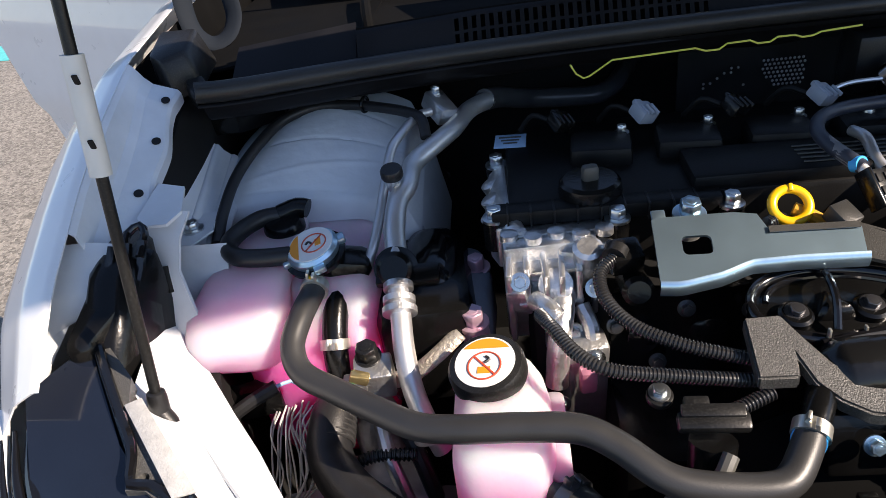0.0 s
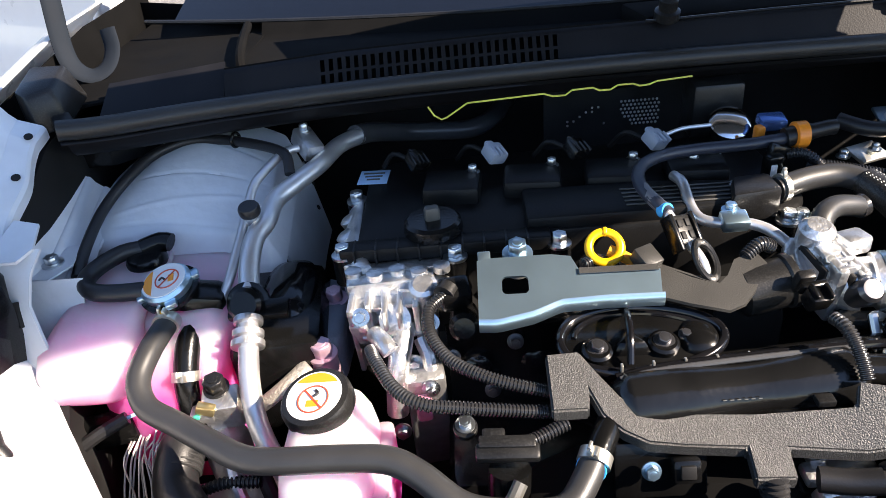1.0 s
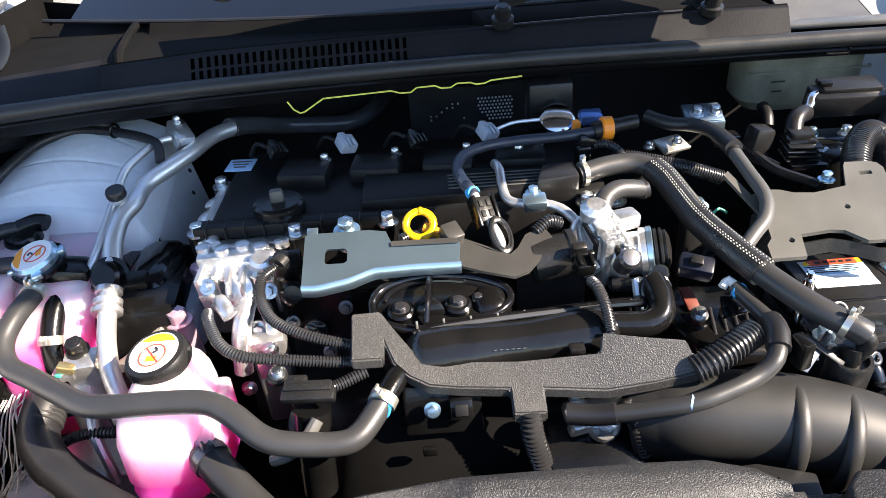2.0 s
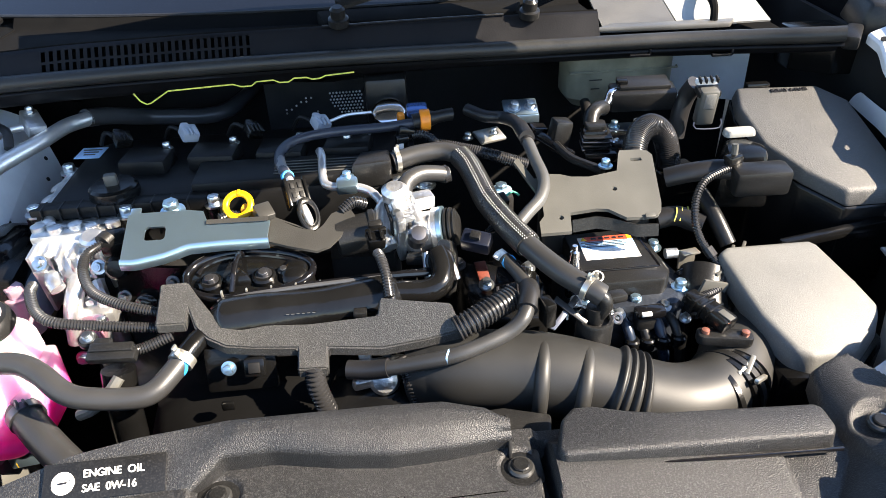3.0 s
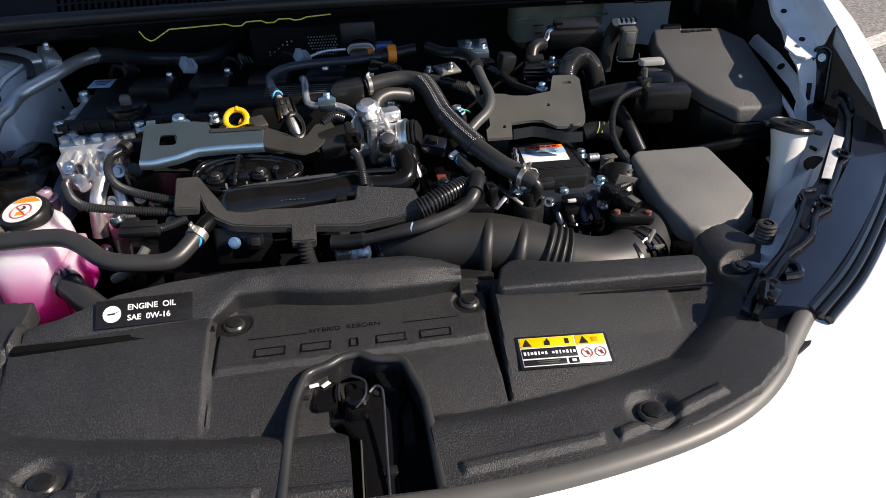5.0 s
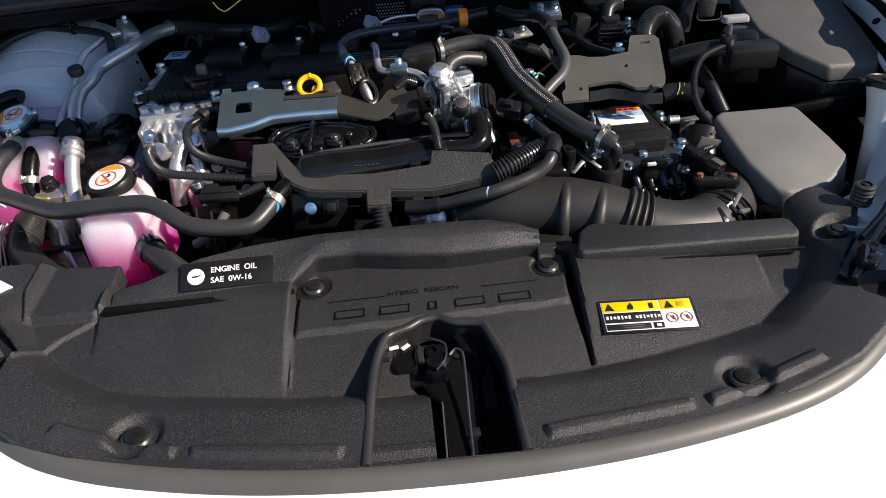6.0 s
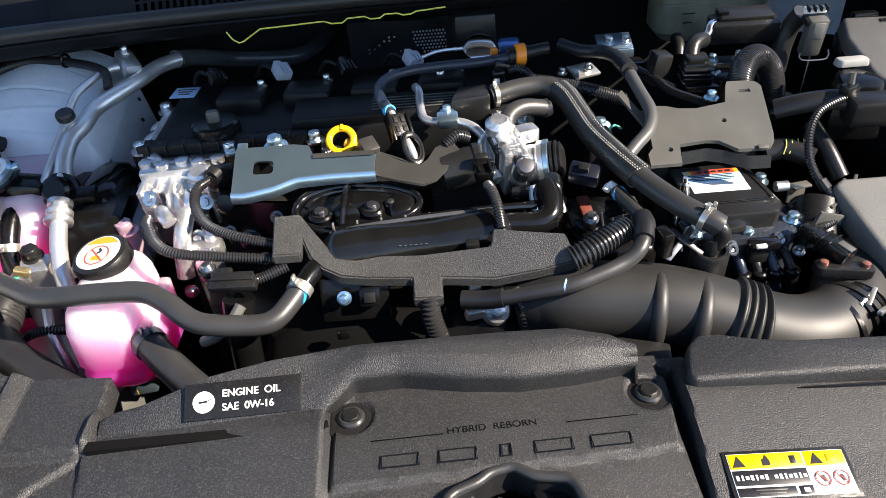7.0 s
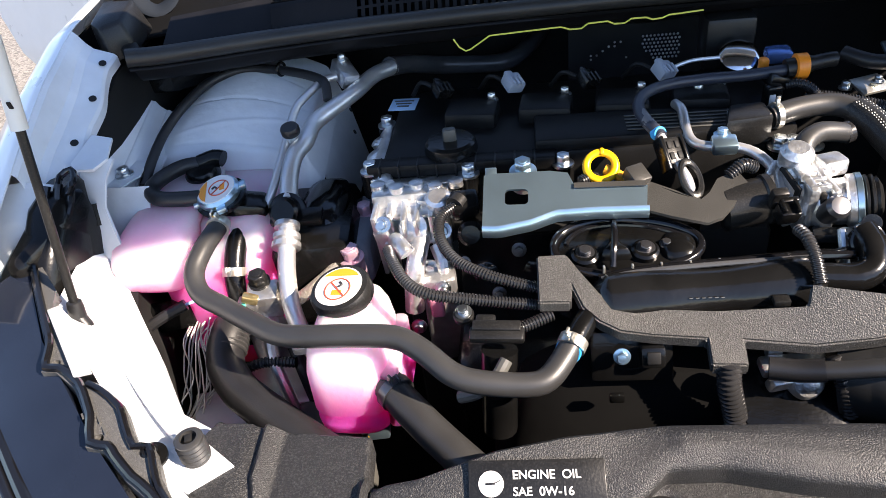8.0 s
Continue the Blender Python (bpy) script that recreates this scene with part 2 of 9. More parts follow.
def ring(R, r, at=(0, 0, 0), rot=(0, 0, 0), n=32, k=10, bm=None, width=1.0):
    t = bmesh.new()
    rings = []
    for i in range(n):
        a = 2 * math.pi * i / n
        rings.append([t.verts.new(((R + r * math.cos(b)) * math.cos(a), (R + r * math.cos(b)) * math.sin(a), r * math.sin(b) * width)) for b in (2 * math.pi * j / k for j in range(k))])
    for i in range(n):
        for j in range(k):
            t.faces.new((rings[i][j], rings[(i + 1) % n][j], rings[(i + 1) % n][(j + 1) % k], rings[i][(j + 1) % k]))
    return add(bm if bm is not None else bmesh.new(), t, pose(*at, *rot))


def sheet(f, nu, nv, thick=0.003, bm=None):
    """A curved sheet: f(u, v) with u, v from 0 to 1 gives a place; thick: metres below it."""
    t = bmesh.new()
    grid = [[Vector(f(i / nu, j / nv)) for j in range(nv + 1)] for i in range(nu + 1)]
    def normal(i, j):
        a = grid[min(i + 1, nu)][j] - grid[max(i - 1, 0)][j]
        b = grid[i][min(j + 1, nv)] - grid[i][max(j - 1, 0)]
        n = a.cross(b)
        return n.normalized() if n.length > 1e-12 else Vector((0, 0, 1))
    top = [[t.verts.new(grid[i][j]) for j in range(nv + 1)] for i in range(nu + 1)]
    low = [[t.verts.new(grid[i][j] - normal(i, j) * thick) for j in range(nv + 1)] for i in range(nu + 1)]
    for i in range(nu):
        for j in range(nv):
            t.faces.new((top[i][j], top[i + 1][j], top[i + 1][j + 1], top[i][j + 1]))
            t.faces.new((low[i][j + 1], low[i + 1][j + 1], low[i + 1][j], low[i][j]))
    for i in range(nu):
        t.faces.new((top[i + 1][0], top[i][0], low[i][0], low[i + 1][0]))
        t.faces.new((top[i][nv], top[i + 1][nv], low[i + 1][nv], low[i][nv]))
    for j in range(nv):
        t.faces.new((top[0][j], top[0][j + 1], low[0][j + 1], low[0][j]))
        t.faces.new((top[nu][j + 1], top[nu][j], low[nu][j], low[nu][j + 1]))
    bmesh.ops.recalc_face_normals(t, faces=t.faces[:])
    return add(bm if bm is not None else bmesh.new(), t)


def hexbolt(r, h, at, rot=(0, 0, 0), washer=1.5, bm=None):
    bm = lathe([(r * washer, 0), (r * washer, h * 0.22), (r * 1.02, h * 0.26)], at, rot, 20, bm)
    t = bmesh.new()
    bmesh.ops.create_cone(t, cap_ends=True, segments=6, radius1=r, radius2=r * 0.96, depth=h * 0.8)
    bmesh.ops.bevel(t, geom=t.edges[:], offset=r * 0.08, segments=1, affect="EDGES")
    add(bm, t, pose(*at, *rot) @ pose(0, 0, h * 0.62))
    return lathe([(r * 0.55, h * 0.95), (r * 0.5, h * 1.06), (r * 0.2, h * 1.08)], at, rot, 12, bm)


def smooth_by_angle(me, limit=35):
    bm = bmesh.new()
    bm.from_mesh(me)
    for f in bm.faces:
        f.smooth = True
    for e in bm.edges:
        if len(e.link_faces) == 2 and e.calc_face_angle(0) > radians(limit):
            e.smooth = False
    bm.to_mesh(me)
    bm.free()


def mesh_ob(name, bm, material, limit=35):
    me = bpy.data.meshes.new(name)
    bm.to_mesh(me)
    bm.free()
    smooth_by_angle(me, limit)
    me.materials.append(material)
    return new(name, me)


def thing(name, at, label, category, group="", kind=""):
    ob = new(name)
    ob.location = at
    ob.empty_display_size = 0.02
    return tagged(ob, label, category, group, kind)


def base_of(ob):
    p = Vector()
    while ob is not None:
        p += ob.location
        ob = ob.parent
    return p


def part(name, bm, material, parent, label="", limit=35):
    """Links a bmesh, in world places, as one mesh under a thing or a part."""
    bm.transform(Matrix.Translation(-base_of(parent)))
    ob = mesh_ob(name, bm, material, limit)
    ob.parent = parent
    return tagged(ob, label) if label else ob


def solid(name, bm, material, label, category, group="", kind="", limit=35):
    """A thing of one mesh."""
    return tagged(mesh_ob(name, bm, material, limit), label, category, group, kind)


def lettering(text, size, m, depth=0.0006, stroke=None, align="LEFT"):
    cu = bpy.data.curves.new("text", "FONT")
    cu.body, cu.size, cu.extrude, cu.align_x = text, size, depth, align
    if stroke:
        cu.offset = stroke
    ob = bpy.data.objects.new("text", cu)
    scene.collection.objects.link(ob)
    bpy.context.view_layer.update()
    me = bpy.data.meshes.new_from_object(ob.evaluated_get(bpy.context.evaluated_depsgraph_get()))
    bm = bmesh.new()
    bm.from_mesh(me)
    bpy.data.objects.remove(ob)
    bpy.data.curves.remove(cu)
    bpy.data.meshes.remove(me)
    bm.transform(m)
    return bm


def lerp_table(table, x):
    xs, ys = zip(*table)
    return float(np.interp(x, xs, ys))


def clamp_band(center, way, r, parent, material=None, width=0.010, name="clamp", label="spring steel hose clamp with two ears"):
    """A spring clamp round a hose."""
    d = Vector(way).normalized()
    m = Matrix.Translation(center) @ d.to_track_quat("Z", "Y").to_matrix().to_4x4()
    bm = lathe([(r, -width / 2), (r + 0.0018, -width / 2), (r + 0.0018, width / 2), (r, width / 2)], n=28)
    bm.transform(m)
    for s in (-1, 1):
        t = box((0.003, 0.008, width * 0.7), (0.0035 * s, r + 0.004, 0.002 * s), (0, 0, 12 * s), 0.001)
        t.transform(m)
        add(bm, t)
    return part(name, bm, material or CLAMP, parent, label)


def plate(outline, holes, thick, m=None, bm=None, bevel=0.0):
    """A flat plate with holes cut through it."""
    t = bmesh.new()
    for loop in [outline, *holes]:
        vs = [t.verts.new((x, y, 0)) for x, y in loop]
        for a, b in zip(vs, vs[1:] + vs[:1]):
            t.edges.new((a, b))
    bmesh.ops.triangle_fill(t, use_beauty=True, use_dissolve=False, edges=t.edges[:])
    for f in t.faces:
        if f.normal.z < 0:
            f.normal_flip()
    ex = bmesh.ops.extrude_face_region(t, geom=t.faces[:])
    bmesh.ops.translate(t, verts=[v for v in ex["geom"] if isinstance(v, bmesh.types.BMVert)], vec=(0, 0, -thick))
    bmesh.ops.recalc_face_normals(t, faces=t.faces[:])
    return add(bm if bm is not None else bmesh.new(), t, m)


def circle(cx, cy, r, n=14):
    return [(cx + r * math.cos(2 * math.pi * i / n), cy + r * math.sin(2 * math.pi * i / n)) for i in range(n)]


def rounded(x0, y0, x1, y1, r, n=5):
    out = []
    for cx, cy, a in ((x1 - r, y1 - r, 0), (x0 + r, y1 - r, 90), (x0 + r, y0 + r, 180), (x1 - r, y0 + r, 270)):
        out += [(cx + r * math.cos(radians(a + 90 * i / n)), cy + r * math.sin(radians(a + 90 * i / n))) for i in range(n + 1)]
    return out


def blob(sections, n=36, p=3.0, bm=None):
    """A moulded vessel: rounded-square sections (z, x0, x1, y0, y1) from bottom to top."""
    t = bmesh.new()
    rings = []
    for z, x0, x1, y0, y1 in sections:
        cx, cy, a, b = (x0 + x1) / 2, (y0 + y1) / 2, (x1 - x0) / 2, (y1 - y0) / 2
        row = []
        for i in range(n):
            w = 2 * math.pi * i / n
            c, s = math.cos(w), math.sin(w)
            row.append(t.verts.new((cx + a * math.copysign(abs(c) ** (2 / p), c), cy + b * math.copysign(abs(s) ** (2 / p), s), z)))
        rings.append(row)
    for a, b in zip(rings, rings[1:]):
        for i in range(n):
            j = (i + 1) % n
            t.faces.new((a[i], a[j], b[j], b[i]))
    t.faces.new(list(reversed(rings[0])))
    t.faces.new(rings[-1])
    bmesh.ops.recalc_face_normals(t, faces=t.faces[:])
    return add(bm if bm is not None else bmesh.new(), t)


# ---- ground ----
bm = bmesh.new()
bmesh.ops.create_grid(bm, x_segments=40, y_segments=40, size=400)
solid("ground", bm, ASPHALT, "sunlit grey asphalt of a car park with coarse stones", "ground", kind="structure")


def road_line(a, b, w, label):
    a, b = Vector((*a, 0.004)), Vector((*b, 0.004))
    d = (b - a).normalized()
    n = Vector((-d.y, d.x, 0)) * w / 2
    t = bmesh.new()
    t.faces.new([t.verts.new(p) for p in (a - n, b - n, b + n, a + n)])
    return solid("road_marking", t, STRIPE, label, "road marking", "painted lines of the car park", "structure")


road_line((1.9, 2.55), (8.5, 5.9), 0.13, "worn white parking line on grey asphalt")
road_line((2.30, 2.66), (5.4, -1.05), 0.11, "faded white parking line on grey asphalt")
road_line((-2.30, 2.20), (-2.42, 2.36), 0.06, "short white paint dash on shaded asphalt")
t = bmesh.new()
t.faces.new([t.verts.new(p) for p in ((-5.6, 5.3, 0.004), (-4.3, 5.15, 0.004), (-4.5, 5.6, 0.004), (-6.0, 6.2, 0.004))])
solid("road_marking", t, mat("turquoise road paint", (0.08, 0.5, 0.5), 0.7, vary=0.2), "turquoise painted patch on the asphalt", "road marking", kind="structure")

# ---- car body ----
car = thing("car", (0, 0.9, 0), "white car with open bonnet and open front doors", "car")

RIDGE = [(0.17, 0.943), (0.25, 0.982), (0.34, 1.027), (0.42, 1.061), (0.52, 1.090), (0.75, 1.111), (1.0, 1.112)]
RIDGE_X = [(0.17, 0.740), (0.25, 0.755), (0.34, 0.760), (0.42, 0.764), (0.52, 0.770), (0.75, 0.787), (1.0, 0.800)]
FLANGE = [(0.30, 0.968), (0.36, 0.994), (0.40, 1.008), (0.443, 1.026), (0.49, 1.052), (0.52, 1.060), (1.0, 1.075)]


MID = -0.012   # the body's middle line


def fender(s):
    def skin(u, v):
        y = 0.17 + 0.83 * u
        rx, rz = lerp_table(RIDGE_X, y), lerp_table(RIDGE, y)
        drop = [(0, 0, 0), (0.12, 0.008, -0.001), (0.3, 0.035, -0.012), (0.5, 0.072, -0.045), (0.65, 0.105, -0.11), (0.85, 0.130, -0.3), (1, 0.125, -0.62)]
        ts, xs, zs = zip(*drop)
        narrow = min(1, 0.70 + u * 2.5)
        x, z = rx + np.interp(v, ts, xs) * narrow, rz + np.interp(v, ts, zs)
        return (s * x + MID, y, z)
    part("fender_skin", sheet(skin, 46, 26, 0.0015 * s), WHITE, car, "white front fender", 50)

    def inner(u, v):
        y = (0.30 if s < 0 else 0.350) + (0.215 if s < 0 else 0.165) * u
        rx, rz, fz = lerp_table(RIDGE_X, y), lerp_table(RIDGE, y), lerp_table(FLANGE, y)
        fx = 0.742 + 0.008 * u
        edge = 0.718 + 0.009 * u + 0.002 * math.sin(u * 17)
        prof = [(rx, rz), (rx - 0.004, rz - 0.004), (fx + 0.008, fz + 0.014), (fx, fz + 0.006), (edge, fz - 0.003), (edge - 0.002, fz - 0.006), (edge - 0.002, fz - 0.016)]
        k = v * (len(prof) - 1)
        i = min(int(k), len(prof) - 2)
        a, b = prof[i], prof[i + 1]
        return (s * (a[0] + (b[0] - a[0]) * (k - i)) + MID, y, a[1] + (b[1] - a[1]) * (k - i))
    flange = part("fender_flange", sheet(inner, 60, 18, -0.0015 * s), PRIMED, car, "painted inner fender flange with bolt holes", 9)
    for y in (0.378, 0.443, 0.490):
        part("hole", lathe([(0.0046, 0), (0.0046, 0.0012)], (s * 0.729 + MID, y, lerp_table(FLANGE, y) + 0.0022), (22, -14 * s, 0), 16), TAR, flange)


fender(1)
fender(-1)

# open front doors
for s, reach, slope in ((1, 0.60, 0.40), (-1, 0.655, 0.62)):
    def door_at(u, z, s=s, reach=reach, slope=slope):
        far = reach + slope * (max(z, 0.5) - 0.78) - 0.25 * max(0, 0.5 - z)
        bulge = 0.03 * math.sin(math.pi * min(1, max(0, (z - 0.28) / 0.7))) + (0.012 if 0.80 < z < 1.01 else 0.0)
        k = far * u
        return (s * (0.87 + 0.866 * k + 0.5 * bulge), 1.0 + 0.5 * k - 0.866 * bulge, z)
    door = part("front_door", sheet(lambda u, v: door_at(u, 0.28 + 0.82 * v), 20, 26, 0.05 * s), WHITE, car, "open white front door", 45)
    part("door_glass", sheet(lambda u, v: door_at(0.04 + 0.92 * u - 0.30 * v * (1 - u), 1.10 + 0.28 * v), 8, 8, 0.004 * s), GLASS, door, "dark door window")

# cabin behind the bay: windscreen, pillars, roof, sides
part("windscreen", sheet(lambda u, v: ((u - 0.5) * (1.38 - 0.25 * v), 0.738 + 1.02 * v + 0.115 * (2 * u - 1) ** 2 * (1 - 0.5 * v), 1.083 + 0.36 * v), 24, 20, 0.005), GLASS, car, "dark tinted windscreen", 60)
for s in (1, -1):
    part("pillar", tube([(s * 0.70, 1.06, 1.08), (s * 0.66, 1.4, 1.24), (s * 0.60, 1.85, 1.42)], 0.035, 12), WHITE, car)
    part("body_side", sheet(lambda u, v, s=s: (s * (0.86 - 0.02 * v), 1.0 + 2.6 * u, 0.25 + 0.7 * v), 4, 6, 0.02 * s), WHITE, car)
    part("side_window", sheet(lambda u, v, s=s: (s * (0.82 - 0.2 * v), 1.15 + 0.7 * v + (2.2 - 1.2 * v) * u, 0.95 + 0.42 * v), 6, 6, 0.01 * s), GLASS, car)
    wheel = part("wheel", lathe([(0.2, -0.1), (0.31, -0.1), (0.335, -0.07), (0.335, 0.07), (0.31, 0.1), (0.2, 0.1)], (s * 0.76, 0.72, 0.335), (0, 90, 0), 40), RUBBER_DARK, car, "black front tyre")
    part("rim", lathe([(0.19, -0.02), (0.215, -0.02), (0.215, 0.095), (0.19, 0.1), (0.06, 0.07)], (s * 0.76, 0.72, 0.335), (0, 90 * s, 0), 30), ALU, wheel)
    part("wheel", lathe([(0.2, -0.1), (0.31, -0.1), (0.335, -0.07), (0.335, 0.07), (0.31, 0.1), (0.2, 0.1)], (s * 0.76, 3.45, 0.335), (0, 90, 0), 40), RUBBER_DARK, car, "black rear tyre")
part("roof", sheet(lambda u, v: ((u - 0.5) * (1.22 - 0.15 * v), 1.74 + 1.7 * v, 1.435 + 0.02 * math.sin(math.pi * u) - 0.3 * max(0, v - 0.35) ** 2), 12, 16, 0.02), WHITE, car, "white roof")
part("floor_pan", box((1.5, 2.6, 0.04), (0, 2.3, 0.24)), TAR, car)
part("tail", box((1.5, 0.5, 0.6), (0, 3.6, 0.6), bevel=0.1, seg=4), WHITE, car)

# open bonnet, leaning back over the bay
BONNET_SIDE = [(1.165, 0.536), (1.294, 0.392), (1.4145, 0.258), (1.572, 0.100), (1.749, -0.055), (1.916, -0.194), (1.98, -0.247), (2.07, -0.332)]   # height and depth of the open bonnet's edge
def bonnet_skin(u, v, lift=0.0):
    # rear narrowed to let sun reach the right end of the seal
    w = 0.70 - 0.36 * max(0, 1 - 6 * v) - 0.05 * v - 0.07 * max(0, v - 0.75) ** 2 * 16 * 0.3
    z = 1.165 + (0.89 - 0.01 * (2 * u - 1) ** 2) * v
    bulge = 0.05 * (1 - (2 * u - 1) ** 2) + lift
    return ((2 * u - 1) * w, lerp_table(BONNET_SIDE, z) + bulge, z + bulge * 0.3)
part("bonnet", sheet(bonnet_skin, 30, 30, 0.025), WHITE, car, "open white bonnet", 60)
# unseen lining, added so that the bonnet's underside throws less light
part("bonnet_lining", sheet(lambda u, v: bonnet_skin(0.02 + 0.96 * u, 0.01 + 0.95 * v, -0.032), 20, 20, 0.006), FELT, car, "unseen dark lining added to cut bounce off the bonnet", 60)
# lip added out of view to keep sun off cowl and hinge
part("bonnet_shade_lip", sheet(lambda u, v: ((2 * u - 1) * (0.335 - 0.02 * v), 0.538 + 0.05 * (1 - (2 * u - 1) ** 2) + 0.125 * v * (1 - 0.35 * (1 - (2 * u - 1) ** 2)), 1.166 + 0.015 * (1 - (2 * u - 1) ** 2) + 0.062 * v), 24, 6, 0.004), WHITE, car, "unseen lip added behind the bonnet to shade the cowl", 60)

# ---- bay walls, under panels ----
solid("wall_firewall", box((1.42, 0.05, 0.75), (0, 0.90, 0.68), bevel=0.01), TAR, "black sound-deadened bulkhead at the rear of the engine bay", "wall", kind="structure")
for s, nm in ((1, "wall_side"), (-1, "wall_side")):
    solid(nm, sheet(lambda u, v, s=s: (s * (0.735 - 0.03 * v), 0.33 + 0.56 * u, lerp_table(FLANGE, 0.33 + 0.56 * u) - 0.02 - 0.5 * v), 16, 12, 0.01 * s), TAR, "black inner side panel of the engine bay", "wall", kind="structure")
    solid(nm, sheet(lambda u, v, s=s: (s * (0.69 - 0.16 * (1 - u) - 0.02 * v), -0.05 + 0.38 * u, 0.885 + 0.05 * u - 0.06 - 0.4 * v), 12, 8, 0.01 * s), TAR, "black lower side of the engine bay", "wall", kind="structure")
solid("floor", box((1.45, 1.10, 0.03), (0, 0.36, 0.40), bevel=0.005), TAR, "black undertray below the engine", "floor", kind="structure")
solid("wall_radiator", box((0.98, 0.08, 0.40), (0, -0.06, 0.60), bevel=0.01), BLACK, "black radiator shroud under the front cover", "radiator shroud", kind="structure")

# cowl: front face, seal, panel, ledge
cowl = thing("cowl", (0, 0.66, 1.04), "black plastic windscreen cowl with slotted grille and rubber seal", "cowl")
SEAL_LINE = [(-0.705, 0.485, 1.064), (-0.66, 0.505, 1.058), (-0.55, 0.555, 1.050), (-0.41, 0.588, 1.046), (-0.22, 0.603, 1.045), (0.0, 0.608, 1.045), (0.25, 0.605, 1.043), (0.45, 0.592, 1.045), (0.56, 0.565, 1.050), (0.64, 0.522, 1.060), (0.672, 0.506, 1.064)]
part("seal", tube([(x, y, z - 0.004) for x, y, z in SEAL_LINE], 0.0112, 14, 0.012), SEAL, cowl, "thick black rubber weatherstrip")
lip = [(x, y - 0.002, z - 0.018) for x, y, z in SEAL_LINE]
part("seal_lip", tube(lip, 0.0030, 10, 0.012, flat=0.6), COWL, cowl)
def cowl_face(u, v):
    line = COWL_PTS
    k = u * (len(line) - 1)
    i = min(int(k), len(line) - 2)
    p = line[i].lerp(line[i + 1], k - i)
    return (p.x, p.y + 0.004 + 0.02 * v + 0.12 * max(0, v - 0.6), p.z - 0.014 - (0.044 if p.x < -0.3 else 0.044 - 0.012 * min(1, (p.x + 0.3) / 0.5)) * v)
COWL_PTS = [Vector(p) for p in SEAL_LINE]
part("cowl_face", sheet(cowl_face, 40, 8, -0.003), COWL, cowl)

VENT = (-0.442, -0.150)   # slotted stretch
def screen_y(x):
    return 0.735 + 0.24 * x * x
def cowl_panel(u, v):
    x = -0.548 + 0.908 * u
    y0 = float(np.interp(x, [p[0] for p in SEAL_LINE], [p[1] for p in SEAL_LINE]))
    far = screen_y(x)
    ts, ys, zs = zip(*((0, y0 + 0.012, 1.040), (0.5, y0 + 0.036, 1.076), (0.55, y0 + 0.041, 1.078), (0.65, y0 + 0.055, 1.066), (0.85, far - 0.02, 1.062), (1, far, 1.080)))
    return (x, float(np.interp(v, ts, ys)), float(np.interp(v, ts, zs)))
t = bmesh.new()
NX, NV = 363, 24
rows = [[t.verts.new(cowl_panel(i / NX, j / NV)) for j in range(NV + 1)] for i in range(NX + 1)]
for i in range(NX):
    for j in range(NV):
        x = rows[i][j].co.x
        slot = VENT[0] < x < VENT[1] and j in (2, 3, 4, 5, 7, 8, 9, 10) and i % 4 < 2
        if not slot and j < 13:
            t.faces.new((rows[i][j], rows[i + 1][j], rows[i + 1][j + 1], rows[i][j + 1]))
bmesh.ops.delete(t, geom=[v for v in t.verts if not v.link_faces], context="VERTS")
part("cowl_trough", sheet(lambda u, v: cowl_panel(u, 0.54 + 0.46 * v), 40, 12, -0.002), MATT_BLACK, cowl, "matt black trough below the windscreen")
part("cowl_panel", t, COWL, cowl, "black cowl panel with two rows of slots", 50)
part("cowl_box", sheet(lambda u, v: (-0.66 + 1.32 * u, 0.60 + 0.26 * v, 1.030), 8, 4, 0.004), MATT_BLACK, cowl)
part("screen_lip", tube([(x, screen_y(x), 1.081) for x in np.linspace(-0.74, 0.74, 25)], 0.0035, 8, 0.03), SATIN, cowl, "thin rubber lip below the windscreen")
part("groove_line", tube([(-0.043, 0.640, 1.0795), (-0.035, 0.636, 1.0795), (0.10, 0.640, 1.0800), (0.22, 0.642, 1.0795)], 0.0018, 6, 0.02), SATIN, cowl)
part("centre_step", prism([(-0.045, 0.645), (0.24, 0.645), (0.26, 0.72), (-0.06, 0.72)], 1.060, 1.083, None, 0.005), MATT_BLACK, cowl)
# hinge kept near black, its shade put into the colour
HINGE = mat("hinge steel darkened for shade", (0.013, 0.017, 0.023), 0.7, vary=0.12, spec=0.08)
PALE = mat("grey scuttle plastic", (0.085, 0.083, 0.076), 0.38, vary=0.25, vary_size=0.09, grain=0.15, grain_size=0.003)
for s in (-1, 1):
    if s < 0:
        face = sheet(lambda u, v: (-0.550 - 0.135 * u, 0.566 - 0.052 * u + 0.045 * v + 0.03 * v * u, 1.038 + (0.045 - 0.008 * u) * v), 12, 6, -0.003)
    else:
        # right scuttle in two tones, for the light that grows along it
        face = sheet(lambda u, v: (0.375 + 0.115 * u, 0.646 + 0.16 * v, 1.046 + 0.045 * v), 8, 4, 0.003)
        part("scuttle_bright_half", sheet(lambda u, v: (0.492 + 0.145 * u, 0.646 + 0.16 * v, 1.046 + 0.045 * v), 8, 4, 0.003), mat("cowl plastic paled for sun", (0.30, 0.295, 0.27), 0.4, vary=0.12), cowl, "paler half of the scuttle, toned for stronger light")
    part("scuttle_panel", face, COWL if s < 0 else PALE, cowl, "black scuttle panel" if s < 0 else "duller half of the scuttle, toned for weaker light")
    part("post", tube([(s * 0.540, 0.632, 1.045), (s * 0.543, 0.648, 1.074), (s * 0.555, 0.72, 1.080), (s * 0.565, 0.79, 1.081)], 0.006, 8), MATT_BLACK, cowl)
